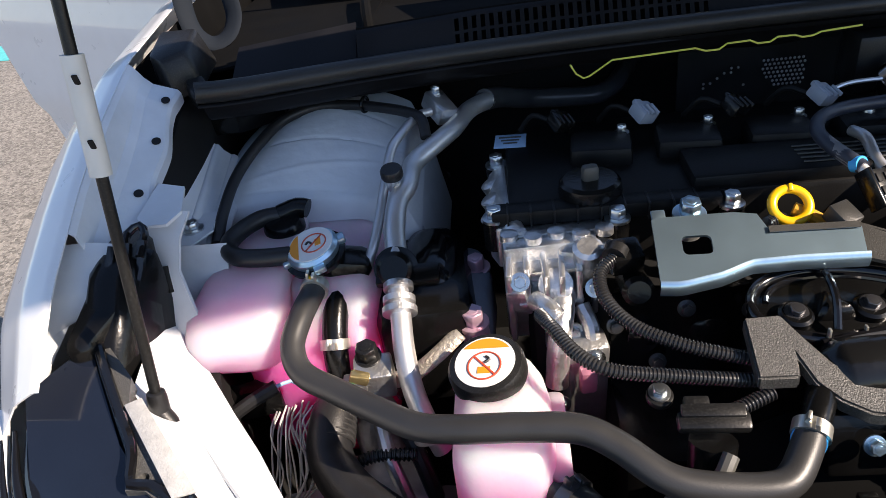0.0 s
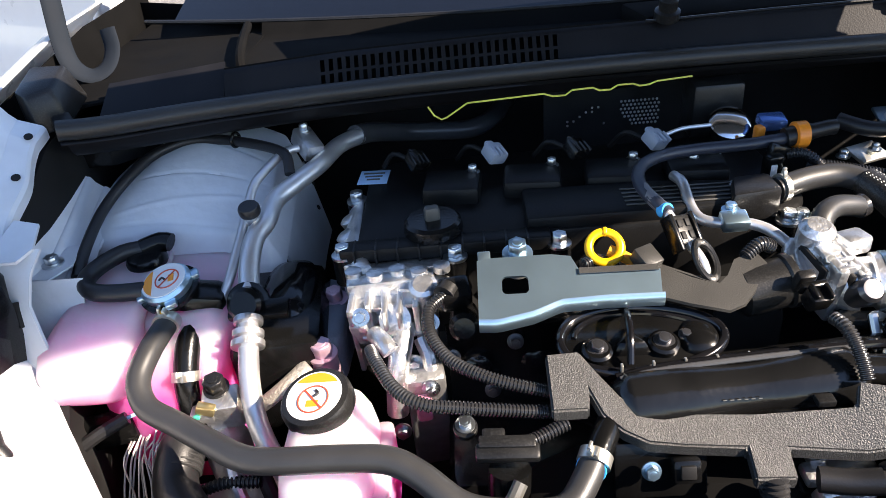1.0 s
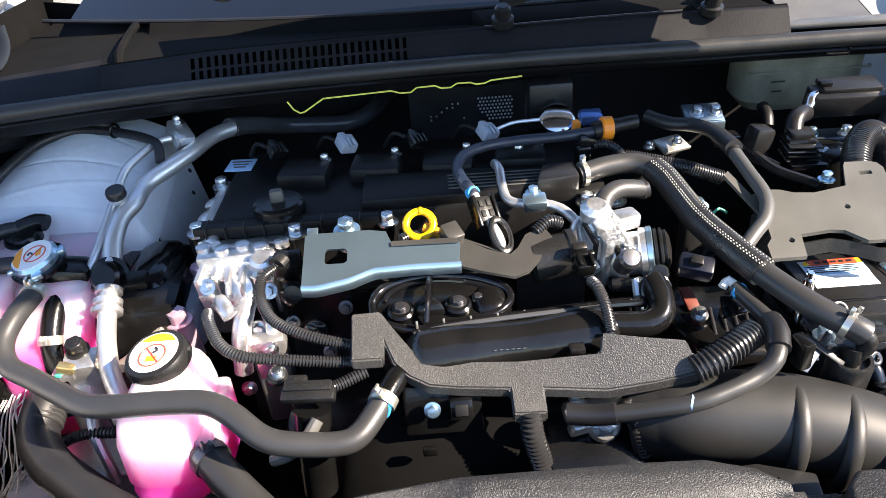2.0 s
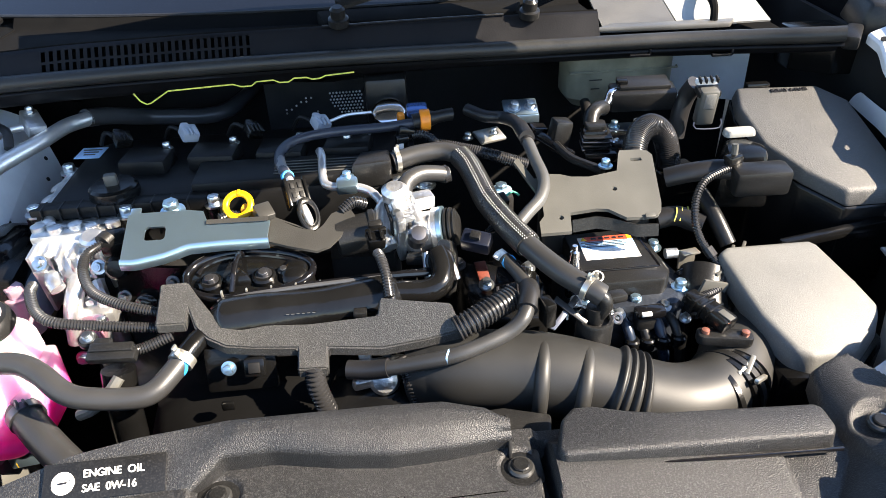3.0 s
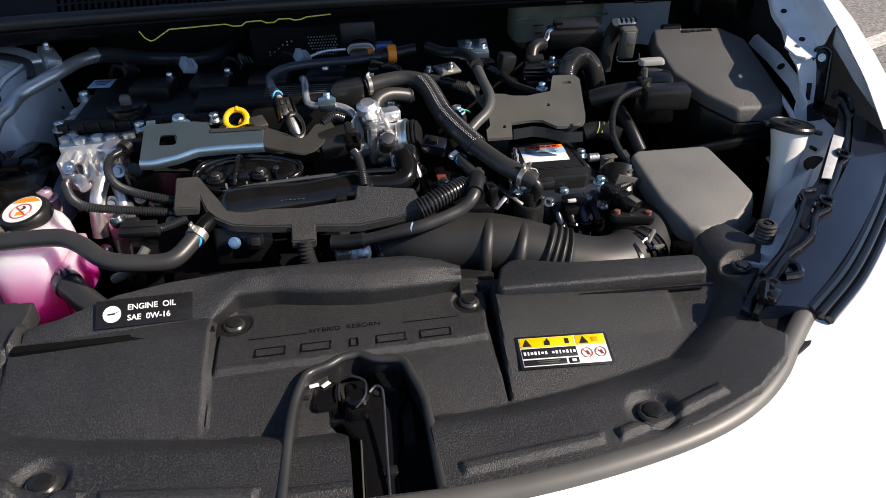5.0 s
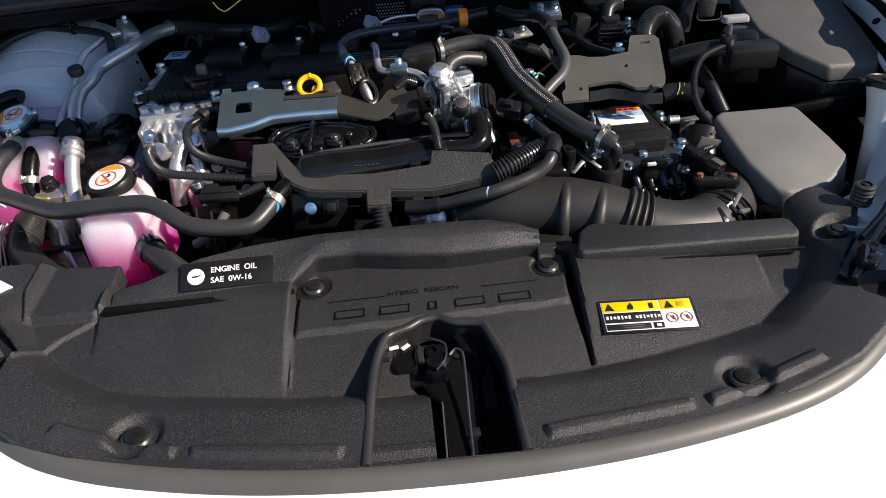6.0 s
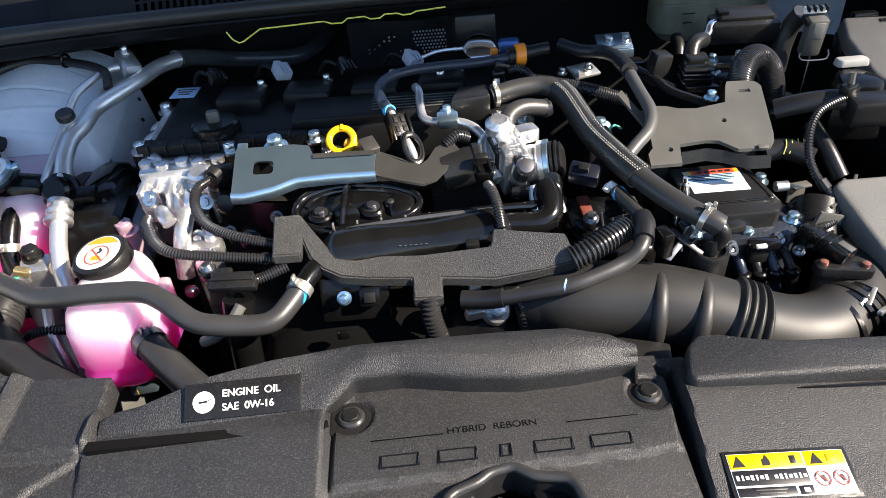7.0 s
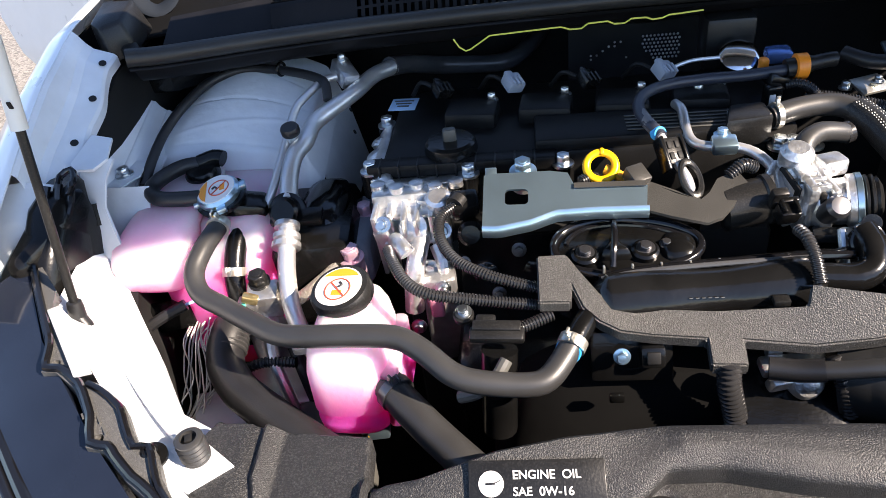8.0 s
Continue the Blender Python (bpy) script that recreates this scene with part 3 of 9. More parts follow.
part("ledge", prism([(0.355, 0.628), (0.56, 0.618), (0.575, 0.640), (0.385, 0.652)], 1.046, 1.054, None, 0.002), PALE, cowl, "grey ledge below the scuttle")
for x, y, z in ((-0.022, 0.640, 1.080), (0.258, 0.640, 1.075)):
    part("wiper_spindle", lathe([(0.015, 0), (0.015, 0.010), (0.011, 0.012), (0.011, 0.024), (0.007, 0.028)], (x, y, z), (15, 0, 0)), SATIN, cowl)
part("wiper_arm", tube([(-0.022, 0.645, 1.106), (0.12, 0.70, 1.125), (0.35, 0.76, 1.140), (0.60, 0.85, 1.155)], 0.009, 8, 0.02, flat=0.6), SATIN, cowl)
part("wiper_arm", tube([(0.258, 0.645, 1.102), (0.36, 0.72, 1.120), (0.52, 0.80, 1.140), (0.66, 0.90, 1.160)], 0.009, 8, 0.02, flat=0.6), SATIN, cowl)
for s in (-1, 1):
    blk = prism([(s * 0.702 + MID, 0.532), (s * 0.730 + MID, 0.512), (s * 0.752 + MID, 0.530), (s * 0.752 + MID, 0.592), (s * 0.700 + MID, 0.590)], 1.052, 1.096, None, 0.005, inset=0.16)
    for v in blk.verts:
        v.co.z += 0.25 * (v.co.y - 0.55)
        v.co.x += s * 0.2 * max(0, v.co.z - 1.06) + (0.018 if s > 0 else 0)
    add(blk, box((0.022, 0.044, 0.022), (s * 0.706 + MID, 0.524, 1.050), (12, 0, -s * 35), 0.005))
    part("corner_block", blk, SATIN, cowl, "black foam block at the cowl's corner")
    part("cowl_side", prism([(s * 0.655, 0.600), (s * 0.700, 0.565), (s * 0.765 + MID, 0.560), (s * 0.775 + MID, 0.65), (s * 0.655, 0.65)], 0.98, 1.040, None, 0.004), BLACK, cowl, "black side of the cowl")
    if s < 0:
        part("hinge", tube([(s * 0.772 + MID, 0.71, 1.16), (s * 0.768 + MID, 0.690, 1.098), (s * 0.757 + MID, 0.680, 1.072), (s * 0.738 + MID, 0.680, 1.060), (s * 0.720 + MID, 0.690, 1.066), (s * 0.713 + MID, 0.706, 1.085), (s * 0.716 + MID, 0.716, 1.110)], 0.0125, 12, flat=0.3), HINGE, cowl, "bonnet hinge darkened to stand for shade")
    part("side_liner", sheet(lambda u, v, s=s: (s * (0.779 + 0.008 * u) + MID, 0.535 + 0.50 * u, 0.97 + (0.105 + 0.025 * min(1, 2 * u)) * v), 10, 4, 0.002 * s), MATT_BLACK, cowl, "black liner inside the fender")
    part("end_liner", sheet(lambda u, v, s=s: (s * (0.50 + 0.30 * u), 1.0 - 0.16 * (1 - u), 0.92 + 0.165 * v), 8, 4, 0.003 * s), MATT_BLACK, cowl, "black closing panel below the windscreen")
    if s < 0:
        # flat black sheet; the well's shade is put into its colour
        part("well", sheet(lambda u, v, s=s: (s * (0.545 + 0.235 * u), 0.612 - 0.05 * u + (0.37 + 0.05 * u) * v, 1.066 - 0.014 * u), 6, 6, -0.003), MATT_BLACK, cowl, "flat black sheet laid over the shaded well")
for x, y in ((0.415, 0.592), (0.530, 0.570)):
    part("seal_clip", add(box((0.030, 0.008, 0.004), (x, y, 1.022), (10, 0, 0), 0.001), box((0.004, 0.008, 0.010), (x + 0.015, y, 1.026), (10, 0, 0), 0.001)), GLOSS, cowl, "small clip below the seal")
# pale line along the front face of the cowl
part("cable", tube([(-0.303 + (x + 0.318) * 0.80, y, 1.005 + (z - 1.005) * 0.80) for x, y, z in [(-0.330, 0.571, 1.024), (-0.322, 0.571, 1.010), (-0.312, 0.571, 1.003), (-0.304, 0.571, 1.005), (-0.272, 0.575, 1.023), (-0.16, 0.578, 1.026), (-0.146, 0.578, 1.021), (-0.128, 0.578, 1.021), (-0.118, 0.578, 1.028), (-0.088, 0.578, 1.029), (-0.078, 0.578, 1.024), (-0.062, 0.578, 1.024), (-0.052, 0.578, 1.030), (-0.03, 0.578, 1.030), (-0.02, 0.578, 1.026), (-0.006, 0.578, 1.027), (0.004, 0.578, 1.031), (0.055, 0.578, 1.034)]], 0.0011, 6, 0.004, smooth=False), LIME, cowl, "thin yellow line")

# strut tower with shallow creases, its side wall, and a panel under the cowl
def tower(u, v):
    x, y = 0.712 - 0.222 * u, 0.645 - 0.190 * v
    dome = math.sin(math.pi * min(1, max(0, 0.12 + 0.78 * u))) ** 0.7
    z = 0.915 + 0.075 * dome * (1 - v) ** 0.45 + 0.012 * math.sin(3.1 * v + 1.2 * u)
    for a_, b_, w_, h_ in ((0.26, 0.30, 0.016, -0.0016), (0.55, 0.04, 0.012, -0.0018), (0.74, -0.12, 0.02, 0.0014), (0.88, 0.05, 0.012, -0.0014)):
        z += h_ * max(0, 1 - abs(v - a_ - b_ * (u - 0.5)) / w_) * min(1, 4 * u, 4 * (1 - u))
    z -= 0.5 * max(0, u - 0.93) + 0.5 * max(0, v - 0.93)
    return (-x, y, z)
solid("strut_tower", sheet(tower, 90, 90, -0.004), PRIMED, "white painted pressed steel strut tower with shallow creases", "strut tower", kind="structure", limit=60)
solid("tower_side", sheet(lambda u, v: (-0.492 + 0.020 * v, 0.655 - 0.17 * u, tower(0.99, min(0.95, u * 0.8))[2] - 0.004 - 0.11 * v), 14, 8, 0.003), PRIMED, "white painted side wall of the strut tower", "strut tower", kind="structure", limit=60)
for x, y, z in ((-0.470, 0.590, 0.925), (-0.462, 0.560, 0.905)):
    solid("panel_hole", lathe([(0.0032, 0), (0.0032, 0.0012)], (x, y, z), (0, 66, 0), 12), TAR, "small round hole in the tower's side", "hole", "holes in the tower")
def apron(u, v):
    x, y = -0.741 + 0.050 * u, 0.365 + 0.185 * v
    pleat = 0.0035 * max(0, 1 - abs(((u + 0.25 * v) * 3) % 1 - 0.5) / 0.2)
    return (x, y, 0.962 - 0.050 * u ** 0.6 + 0.030 * v + pleat)
solid("fender_apron", sheet(apron, 40, 20, -0.003), PRIMED, "painted pleated apron between fender and strut tower", "body panel", kind="structure", limit=60)
solid("scuttle_front", sheet(lambda u, v: (0.400 + 0.235 * u, 0.765 - 0.08 * u * u, 0.90 + 0.115 * v), 10, 6, 0.004), PRIMED, "white painted panel under the cowl beside the reservoir", "panel", kind="structure")

# upper rails beside the headlamps
for s in (-1, 1):
    rail = [(0.722, 0.310, 0.915), (0.700, 0.322, 0.880), (0.676, 0.272, 0.870), (0.636, 0.220, 0.862), (0.604, 0.180, 0.857), (0.576, 0.140, 0.852), (0.551, 0.106, 0.848), (0.486, 0.074, 0.845), (0.462, 0.000, 0.868), (0.499, -0.015, 0.872), (0.542, 0.026, 0.885), (0.629, 0.117, 0.904), (0.695, 0.192, 0.920)]
    t = bmesh.new()
    vs = [t.verts.new((s * x, y, z)) for x, y, z in rail]
    f = t.faces.new(vs)
    if f.normal.z < 0:
        f.normal_flip()
    ex = bmesh.ops.extrude_face_region(t, geom=[f])
    bmesh.ops.translate(t, verts=[v for v in ex["geom"] if isinstance(v, bmesh.types.BMVert)], vec=(0, 0, -0.02))
    bmesh.ops.recalc_face_normals(t, faces=t.faces[:])
    bmesh.ops.triangulate(t, faces=[f for f in t.faces if len(f.verts) > 4])
    rail_ob = solid("upper_rail", t, PRIMED, "white painted upper body rail beside the headlamp", "body rail", kind="structure")
    if s > 0:
        part("rail_hole", lathe([(0.008, -0.004), (0.008, 0.0)], (s * 0.585, 0.092, 0.8905), (0, 18 * s, 0), 18), TAR, rail_ob)
    if s > 0:
        part("rail_hole", lathe([(0.0055, -0.004), (0.0055, 0.0)], (s * 0.668, 0.215, 0.9005), (0, 24 * s, 0), 16), TAR, rail_ob)
    part("rail_bead", tube([(s * 0.525, 0.055, 0.868), (s * 0.560, 0.085, 0.876), (s * 0.600, 0.125, 0.882), (s * 0.640, 0.170, 0.888)], 0.0035, 8), PRIMED, rail_ob)
    part("rail_tab", prism([(s * 0.470, 0.028), (s * 0.486, 0.070), (s * 0.500, 0.072), (s * 0.484, 0.024)], 0.850, 0.858, None, 0.001), PRIMED, rail_ob)

# bumper and headlamps
def front_y(x):
    return -0.258 + 0.45 * x * x + 1.2 * abs(x) ** 6
EDGE = [(0.0, -0.264, 0.838), (0.10, -0.261, 0.838), (0.20, -0.250, 0.838), (0.30, -0.229, 0.838), (0.37, -0.203, 0.840), (0.42, -0.170, 0.844), (0.455, -0.135, 0.850), (0.485, -0.105, 0.856), (0.508, -0.086, 0.858), (0.590, -0.030, 0.860), (0.675, 0.040, 0.866), (0.745, 0.115, 0.880), (0.785, 0.195, 0.905)]
EDGE_LINE = along([(-x - 0.024 * min(1, max(0, (x - 0.42) / 0.12)), y, z) for x, y, z in EDGE[:0:-1]] + EDGE, 0.012)
def bumper(u, v):
    k = u * (len(EDGE_LINE) - 1)
    i = min(int(k), len(EDGE_LINE) - 2)
    a, b = EDGE_LINE[max(0, i - 2)], EDGE_LINE[min(len(EDGE_LINE) - 1, i + 3)]
    p = EDGE_LINE[i].lerp(EDGE_LINE[i + 1], k - i)
    out = Vector((b.y - a.y, -(b.x - a.x))).normalized()
    prof = [(0, 0, 0), (0.12, 0.02, -0.003), (0.3, 0.06, -0.022), (0.5, 0.10, -0.075), (0.7, 0.125, -0.17), (1, 0.13, -0.5)]
    ts, ys, zs = zip(*prof)
    d = np.interp(v, ts, ys)
    return (p.x + out.x * d, p.y + out.y * d, p.z + np.interp(v, ts, zs))
part("bumper", sheet(bumper, 110, 22, 0.004), WHITE, car, "white front bumper", 60)

for s in (-1, 1):
    lamp = thing("headlamp", (s * 0.6, 0.05, 0.84), "dark tinted headlamp with gloss black edge mouldings and bracket", "headlamp", "headlamps")
    def lens(u, v, s=s):
        inner_ = [(0.437, -0.085, 0.868), (0.508, -0.014, 0.876), (0.576, 0.052, 0.890), (0.668, 0.152, 0.912), (0.735, 0.245, 0.930)]
        outer_ = [(0.484, -0.090, 0.866), (0.560, -0.027, 0.868), (0.643, 0.053, 0.876), (0.714, 0.131, 0.888), (0.753, 0.204, 0.918)]
        k = u * 4
        i = min(int(k), 3)
        a = Vector(inner_[i]).lerp(Vector(inner_[i + 1]), k - i)
        b = Vector(outer_[i]).lerp(Vector(outer_[i + 1]), k - i)
        p = a.lerp(b, v)
        p.x += 0.020 * v * (s < 0)
        p.z += 0.0015 * math.sin(math.pi * v) - 0.013
        return (s * p.x, p.y, p.z)
    part("housing", prism([(s * 0.405, -0.060), (s * 0.435, -0.150), (s * 0.520, -0.105), (s * 0.575, -0.030), (s * 0.490, 0.020)], 0.80, 0.856, None, 0.004), SATIN, lamp, "black lamp housing")
    part("lens", sheet(lens, 32, 14, 0.02 * s), NAVY, lamp, "dark blue-black lens", 60)
    edge = [(s * (x - 0.012 + 0.020 * (s < 0)), y + 0.010, z + 0.005) for x, y, z in ((0.498, -0.102, 0.862), (0.576, -0.041, 0.866), (0.660, 0.040, 0.873), (0.731, 0.118, 0.885), (0.760, 0.172, 0.904))]
    part("edge_strip", tube(edge, lambda k: 0.007 * min(1, 0.3 + 4 * (1 - k)), 10), GLOSS, lamp, "gloss black edge strip")
    edge2 = [(x + s * 0.008, y - 0.008, z - 0.001) for x, y, z in edge]
    part("middle_strip", tube(edge2, lambda k: 0.0058 * min(1, 0.3 + 3 * (1 - k)), 14), GLOSS, lamp, "gloss black moulding along the lens")
    edge3 = [(x + s * 0.016, y - 0.015, z - 0.003) for x, y, z in edge]
    part("outer_strip", tube(edge3, lambda k: 0.0050 * min(1, 0.2 + 3 * (1 - k)), 10), GLOSS, lamp, "gloss black outer strip")
    def lift(x, y):
        return 0.905 + 0.2 * (y - 0.05)
    outer_side = [(0.732, 0.261), (0.720, 0.224), (0.690, 0.176), (0.676, 0.156), (0.670, 0.143), (0.662, 0.132), (0.649, 0.124), (0.626, 0.096), (0.606, 0.074), (0.597, 0.058), (0.590, 0.046), (0.579, 0.041), (0.567, 0.035), (0.557, 0.021), (0.545, 0.004), (0.521, -0.012), (0.503, -0.022), (0.470, -0.052), (0.425, -0.101)]
    inner_side = [(0.412, -0.085), (0.452, -0.042), (0.490, -0.012), (0.512, 0.010), (0.530, 0.030), (0.542, 0.044), (0.552, 0.058), (0.559, 0.068), (0.561, 0.078), (0.570, 0.086), (0.585, 0.088), (0.603, 0.105), (0.664, 0.182), (0.692, 0.214), (0.722, 0.262)]
    holes = [circle(0.657, 0.141, 0.0055, 12), circle(0.586, 0.057, 0.0055, 12)]
    if s < 0:   # the other bracket is wider and bends round two lugs
        outer_side = [(0.733, 0.242), (0.712, 0.209), (0.684, 0.168), (0.663, 0.138), (0.657, 0.122), (0.652, 0.108), (0.637, 0.107), (0.612, 0.091), (0.592, 0.066), (0.586, 0.056), (0.577, 0.036), (0.560, 0.033), (0.550, 0.024), (0.529, 0.007), (0.508, -0.006), (0.470, -0.040), (0.440, -0.075)]
        inner_side = [(0.425, -0.070), (0.455, -0.030), (0.487, -0.006), (0.501, 0.010), (0.517, 0.037), (0.530, 0.037), (0.545, 0.056), (0.557, 0.073), (0.580, 0.089), (0.596, 0.096), (0.612, 0.095), (0.674, 0.172), (0.683, 0.203), (0.717, 0.238)]
        holes = [circle(0.642, 0.116, 0.0048, 12), circle(0.569, 0.043, 0.0048, 12)]
    bp = plate([(s * x, y) for x, y in outer_side + inner_side], [[(s * x, y) for x, y in h] for h in holes], 0.014)
    for v in bp.verts:
        v.co.z += lift(v.co.x, v.co.y) - 0.004
    # left bracket in a paler plastic, its lit look put into the colour
    br_ = part("bracket", bp, BLACK if s > 0 else FUSE_GRAIN, lamp, "black moulded bracket")
    part("bracket_rib", tube([(s * (x - 0.004), y + 0.003, lift(x, y) - 0.001) for x, y in outer_side], 0.0038, 8, 0.01), GLOSS, br_)
    part("bracket_rib", tube([(s * (x + 0.004), y - 0.002, lift(x, y) - 0.002) for x, y in inner_side[1:-4]], 0.003, 8, 0.01), GLOSS, br_)
    if s > 0:   # raised rims round the two holes
        for x, y in ((0.657, 0.141), (0.586, 0.057)):
            part("hole_rim", ring(0.0082, 0.0026, (x, y, lift(x, y) + 0.004), (11, 0, 40), 20, 8, width=0.8), GLOSS, br_)
    part("lug", tube([(s * 0.479, -0.049, 0.882), (s * 0.499, -0.047, 0.882), (s * 0.503, -0.029, 0.882), (s * 0.495, -0.019, 0.886)], 0.0050, 8), GLOSS, br_)
    part("curl", tube([(s * 0.728, 0.238, 0.940), (s * 0.735, 0.262, 0.950), (s * 0.727, 0.276, 0.955), (s * 0.716, 0.268, 0.952)], 0.0045, 8), GLOSS, br_)
    for k in range(6):
        part("embossed_mark", box((0.010 - 0.003 * (k % 2), 0.0016, 0.001), (s * (0.566 + 0.009 * (k // 2) + 0.006 * (k % 2)), 0.050 + 0.010 * (k // 2) - 0.008 * (k % 2), lift(0, 0.05 + 0.010 * (k // 2)) - 0.0030), (0, 0, s * 50), 0), PLATE, br_)
    part("foot_clip", add(tube([(s * 0.432, -0.088, 0.884), (s * 0.446, -0.066, 0.890), (s * 0.455, -0.072, 0.890)], 0.006, 8), box((0.022, 0.014, 0.014), (s * 0.446, -0.082, 0.884), (0, 0, s * 40), 0.004)), GLOSS, br_)
    pl = prism([(s * x, y) for x, y in (((0.604, 0.100), (0.616, 0.097), (0.679, 0.175), (0.668, 0.184)) if s > 0 else ((0.597, 0.101), (0.613, 0.097), (0.675, 0.172), (0.663, 0.178)))], 0, 0.002, None, 0.0006)
    for v in pl.verts:
        v.co.z += lift(v.co.x, v.co.y) + 0.0005
    part("sticker", pl, PAPER, lamp, "blank white paper strip")

    if s < 0:
        lamp.location += Vector((-0.010, -0.008, 0))
    post = thing("fender_sealing_post", (s * 0.72, 0.28, 0.92), "gloss black moulded sealing post with ribs and an eyelet", "sealing post", "sealing posts")
    pb = prism([(s * 0.705, 0.318), (s * 0.735, 0.322), (s * 0.757, 0.280), (s * 0.757, 0.215), (s * 0.735, 0.215), (s * 0.712, 0.270)], 0.86, 0.965, None, 0.008)
    for v in pb.verts:
        if v.co.z > 0.9:
            v.co.z += 0.30 * (v.co.y - 0.27)
    if s > 0:
        for v in pb.verts:
            v.co.z = 0.86 + (v.co.z - 0.86) * 0.55
    part("body", pb, BLACK, post)
    if s > 0:
        cap_ = pose(0.731, 0.334, 0.958, 72, 0, -14)
        part("capsule", prism(rounded(-0.0155, -0.048, 0.0155, 0.046, 0.015, 6), -0.03, 0.0, cap_, 0.003), GLOSS, post, "gloss black rounded end")
        loop = rounded(-0.0130, -0.044, 0.0130, 0.043, 0.0125, 6)
        part("capsule_rim", tube([cap_ @ Vector((x, y, 0.001)) for x, y in (*loop, loop[0])], 0.0026, 8, smooth=False), GLOSS, post)
        part("slot", prism(rounded(-0.0060, 0.010, 0.0060, 0.036, 0.0055, 5), -0.001, 0.0006, cap_, 0), TAR, post)
        part("bolt", add(bmesh.new(), hexbolt(0.0040, 0.003, (0, 0.028, 0.0005)), cap_), BOLT, post)
    else:
        part("eyelet", tube([(s * 0.711, 0.294, 0.982), (s * 0.710, 0.312, 0.993), (s * 0.717, 0.322, 0.998), (s * 0.726, 0.313, 0.995), (s * 0.725, 0.296, 0.985)], 0.0038, 10), GLOSS, post)
        for k in range(3):
            part("rib", tube([(s * (0.710 + 0.012 * k), 0.306 - 0.004 * k, 0.992), (s * (0.714 + 0.013 * k), 0.286 - 0.006 * k, 0.965), (s * (0.720 + 0.014 * k), 0.250 - 0.008 * k, 0.945)], 0.0042, 8), GLOSS, post)

    fold = thing("flange_arm", (s * 0.71, 0.33, 0.93), "white painted arm with a slot below the fender flange", "body bracket", "flange arms", "structure")
    left_ = [(0.684, 0.352, 0.993), (0.692, 0.334, 0.976), (0.695, 0.318, 0.950), (0.683, 0.300, 0.912), (0.655, 0.272, 0.872)]
    right_ = [(0.722, 0.350, 0.994), (0.724, 0.336, 0.974), (0.722, 0.322, 0.945), (0.716, 0.305, 0.908), (0.700, 0.288, 0.874)]
    def strip(u, v, s=s):
        k = u * 4
        i = min(int(k), 3)
        q = Vector(left_[i]).lerp(Vector(left_[i + 1]), k - i).lerp(Vector(right_[i]).lerp(Vector(right_[i + 1]), k - i), v)
        return (s * q.x, q.y, q.z)
    part("arm", sheet(strip, 18, 4, 0.003 * s), PRIMED, fold)
    part("slot", tube([(s * 0.710, 0.3225, 0.953), (s * 0.707, 0.313, 0.930)], 0.004, 8, smooth=False), TAR, fold)
    tabp = plate([(s * x, y) for x, y in (((0.683, 0.366), (0.701, 0.394), (0.726, 0.386), (0.730, 0.352), (0.718, 0.336), (0.700, 0.332), (0.688, 0.340)) if s > 0 else ((0.697, 0.384), (0.726, 0.392), (0.732, 0.345), (0.722, 0.334), (0.700, 0.334), (0.690, 0.350)))], [circle(s * 0.702, 0.364, 0.0055)] if s > 0 else [], 0.003)
    for v in tabp.verts:
        v.co.z += 0.998 + 0.25 * (v.co.y - 0.364)
    part("tab", tabp, PRIMED, fold, "bright tab with a round hole" if s > 0 else "bent end of the arm")
    lip_in = [*(((0.724, 0.305, 0.988), (0.735, 0.288, 0.974), (0.741, 0.272, 0.962), (0.752, 0.264, 0.950)) if s < 0 else ((0.752, 0.352, 1.000), (0.752, 0.315, 0.984), (0.753, 0.285, 0.968), (0.757, 0.262, 0.955))), *(((0.775, 0.257, 0.940), (0.786, 0.230, 0.919), (0.789, 0.197, 0.901)) if s < 0 else ((0.757, 0.240, 0.947), (0.752, 0.215, 0.945), (0.738, 0.190, 0.946)))]
    lip_out = [(0.749, 0.352, 1.026), (0.748, 0.315, 1.010), (0.746, 0.285, 0.996), (0.745, 0.262, 0.984), (0.743, 0.240, 0.974), (0.740, 0.215, 0.961), (0.735, 0.190, 0.950)] if s > 0 else [(0.792, 0.305, 0.992), (0.796, 0.288, 0.980), (0.799, 0.270, 0.965), (0.801, 0.255, 0.948), (0.802, 0.238, 0.931), (0.801, 0.217, 0.913), (0.794, 0.197, 0.901)]
    def fender_lip(u, v, s=s):
        k = u * 6
        i = min(int(k), 5)
        q = Vector(lip_in[i]).lerp(Vector(lip_in[i + 1]), k - i).lerp(Vector(lip_out[i]).lerp(Vector(lip_out[i + 1]), k - i), v)
        return (s * q.x, q.y, q.z + 0.004 * math.sin(math.pi * v) * (1 - u))
    part("folded_lip", sheet(fender_lip, 24, 8, 0.003 * s), PRIMED, fold, "folded sheet edge of the fender tapering to a point")

    stop = thing("bonnet_stop", (s * 0.503, 0.038, 0.875), "ribbed black rubber bonnet stop with a square socket", "rubber stop", "bonnet stops")
    part("base_plate", prism([(s * 0.468, 0.030), (s * 0.512, 0.062), (s * 0.545, 0.030), (s * 0.498, 0.004)], 0.862, 0.8725, None, 0.001), PRIMED, stop, "white painted plate under the stop")
    body_ = lathe([(0.0118, 0)] + [(0.0124 if i % 2 else 0.0110, 0.002 + 0.0024 * i) for i in range(9)] + [(0.0118, 0.0245), (0.0095, 0.026), (0.007, 0.026), (0.007, 0.020)], (s * 0.503, 0.038, 0.872), (0, 0, 0), 30)
    part("body", body_, RUBBER, stop)
    part("socket", box((0.006, 0.008, 0.003), (s * 0.503, 0.038, 0.8965), (0, 0, 20), 0.001), TAR, stop)
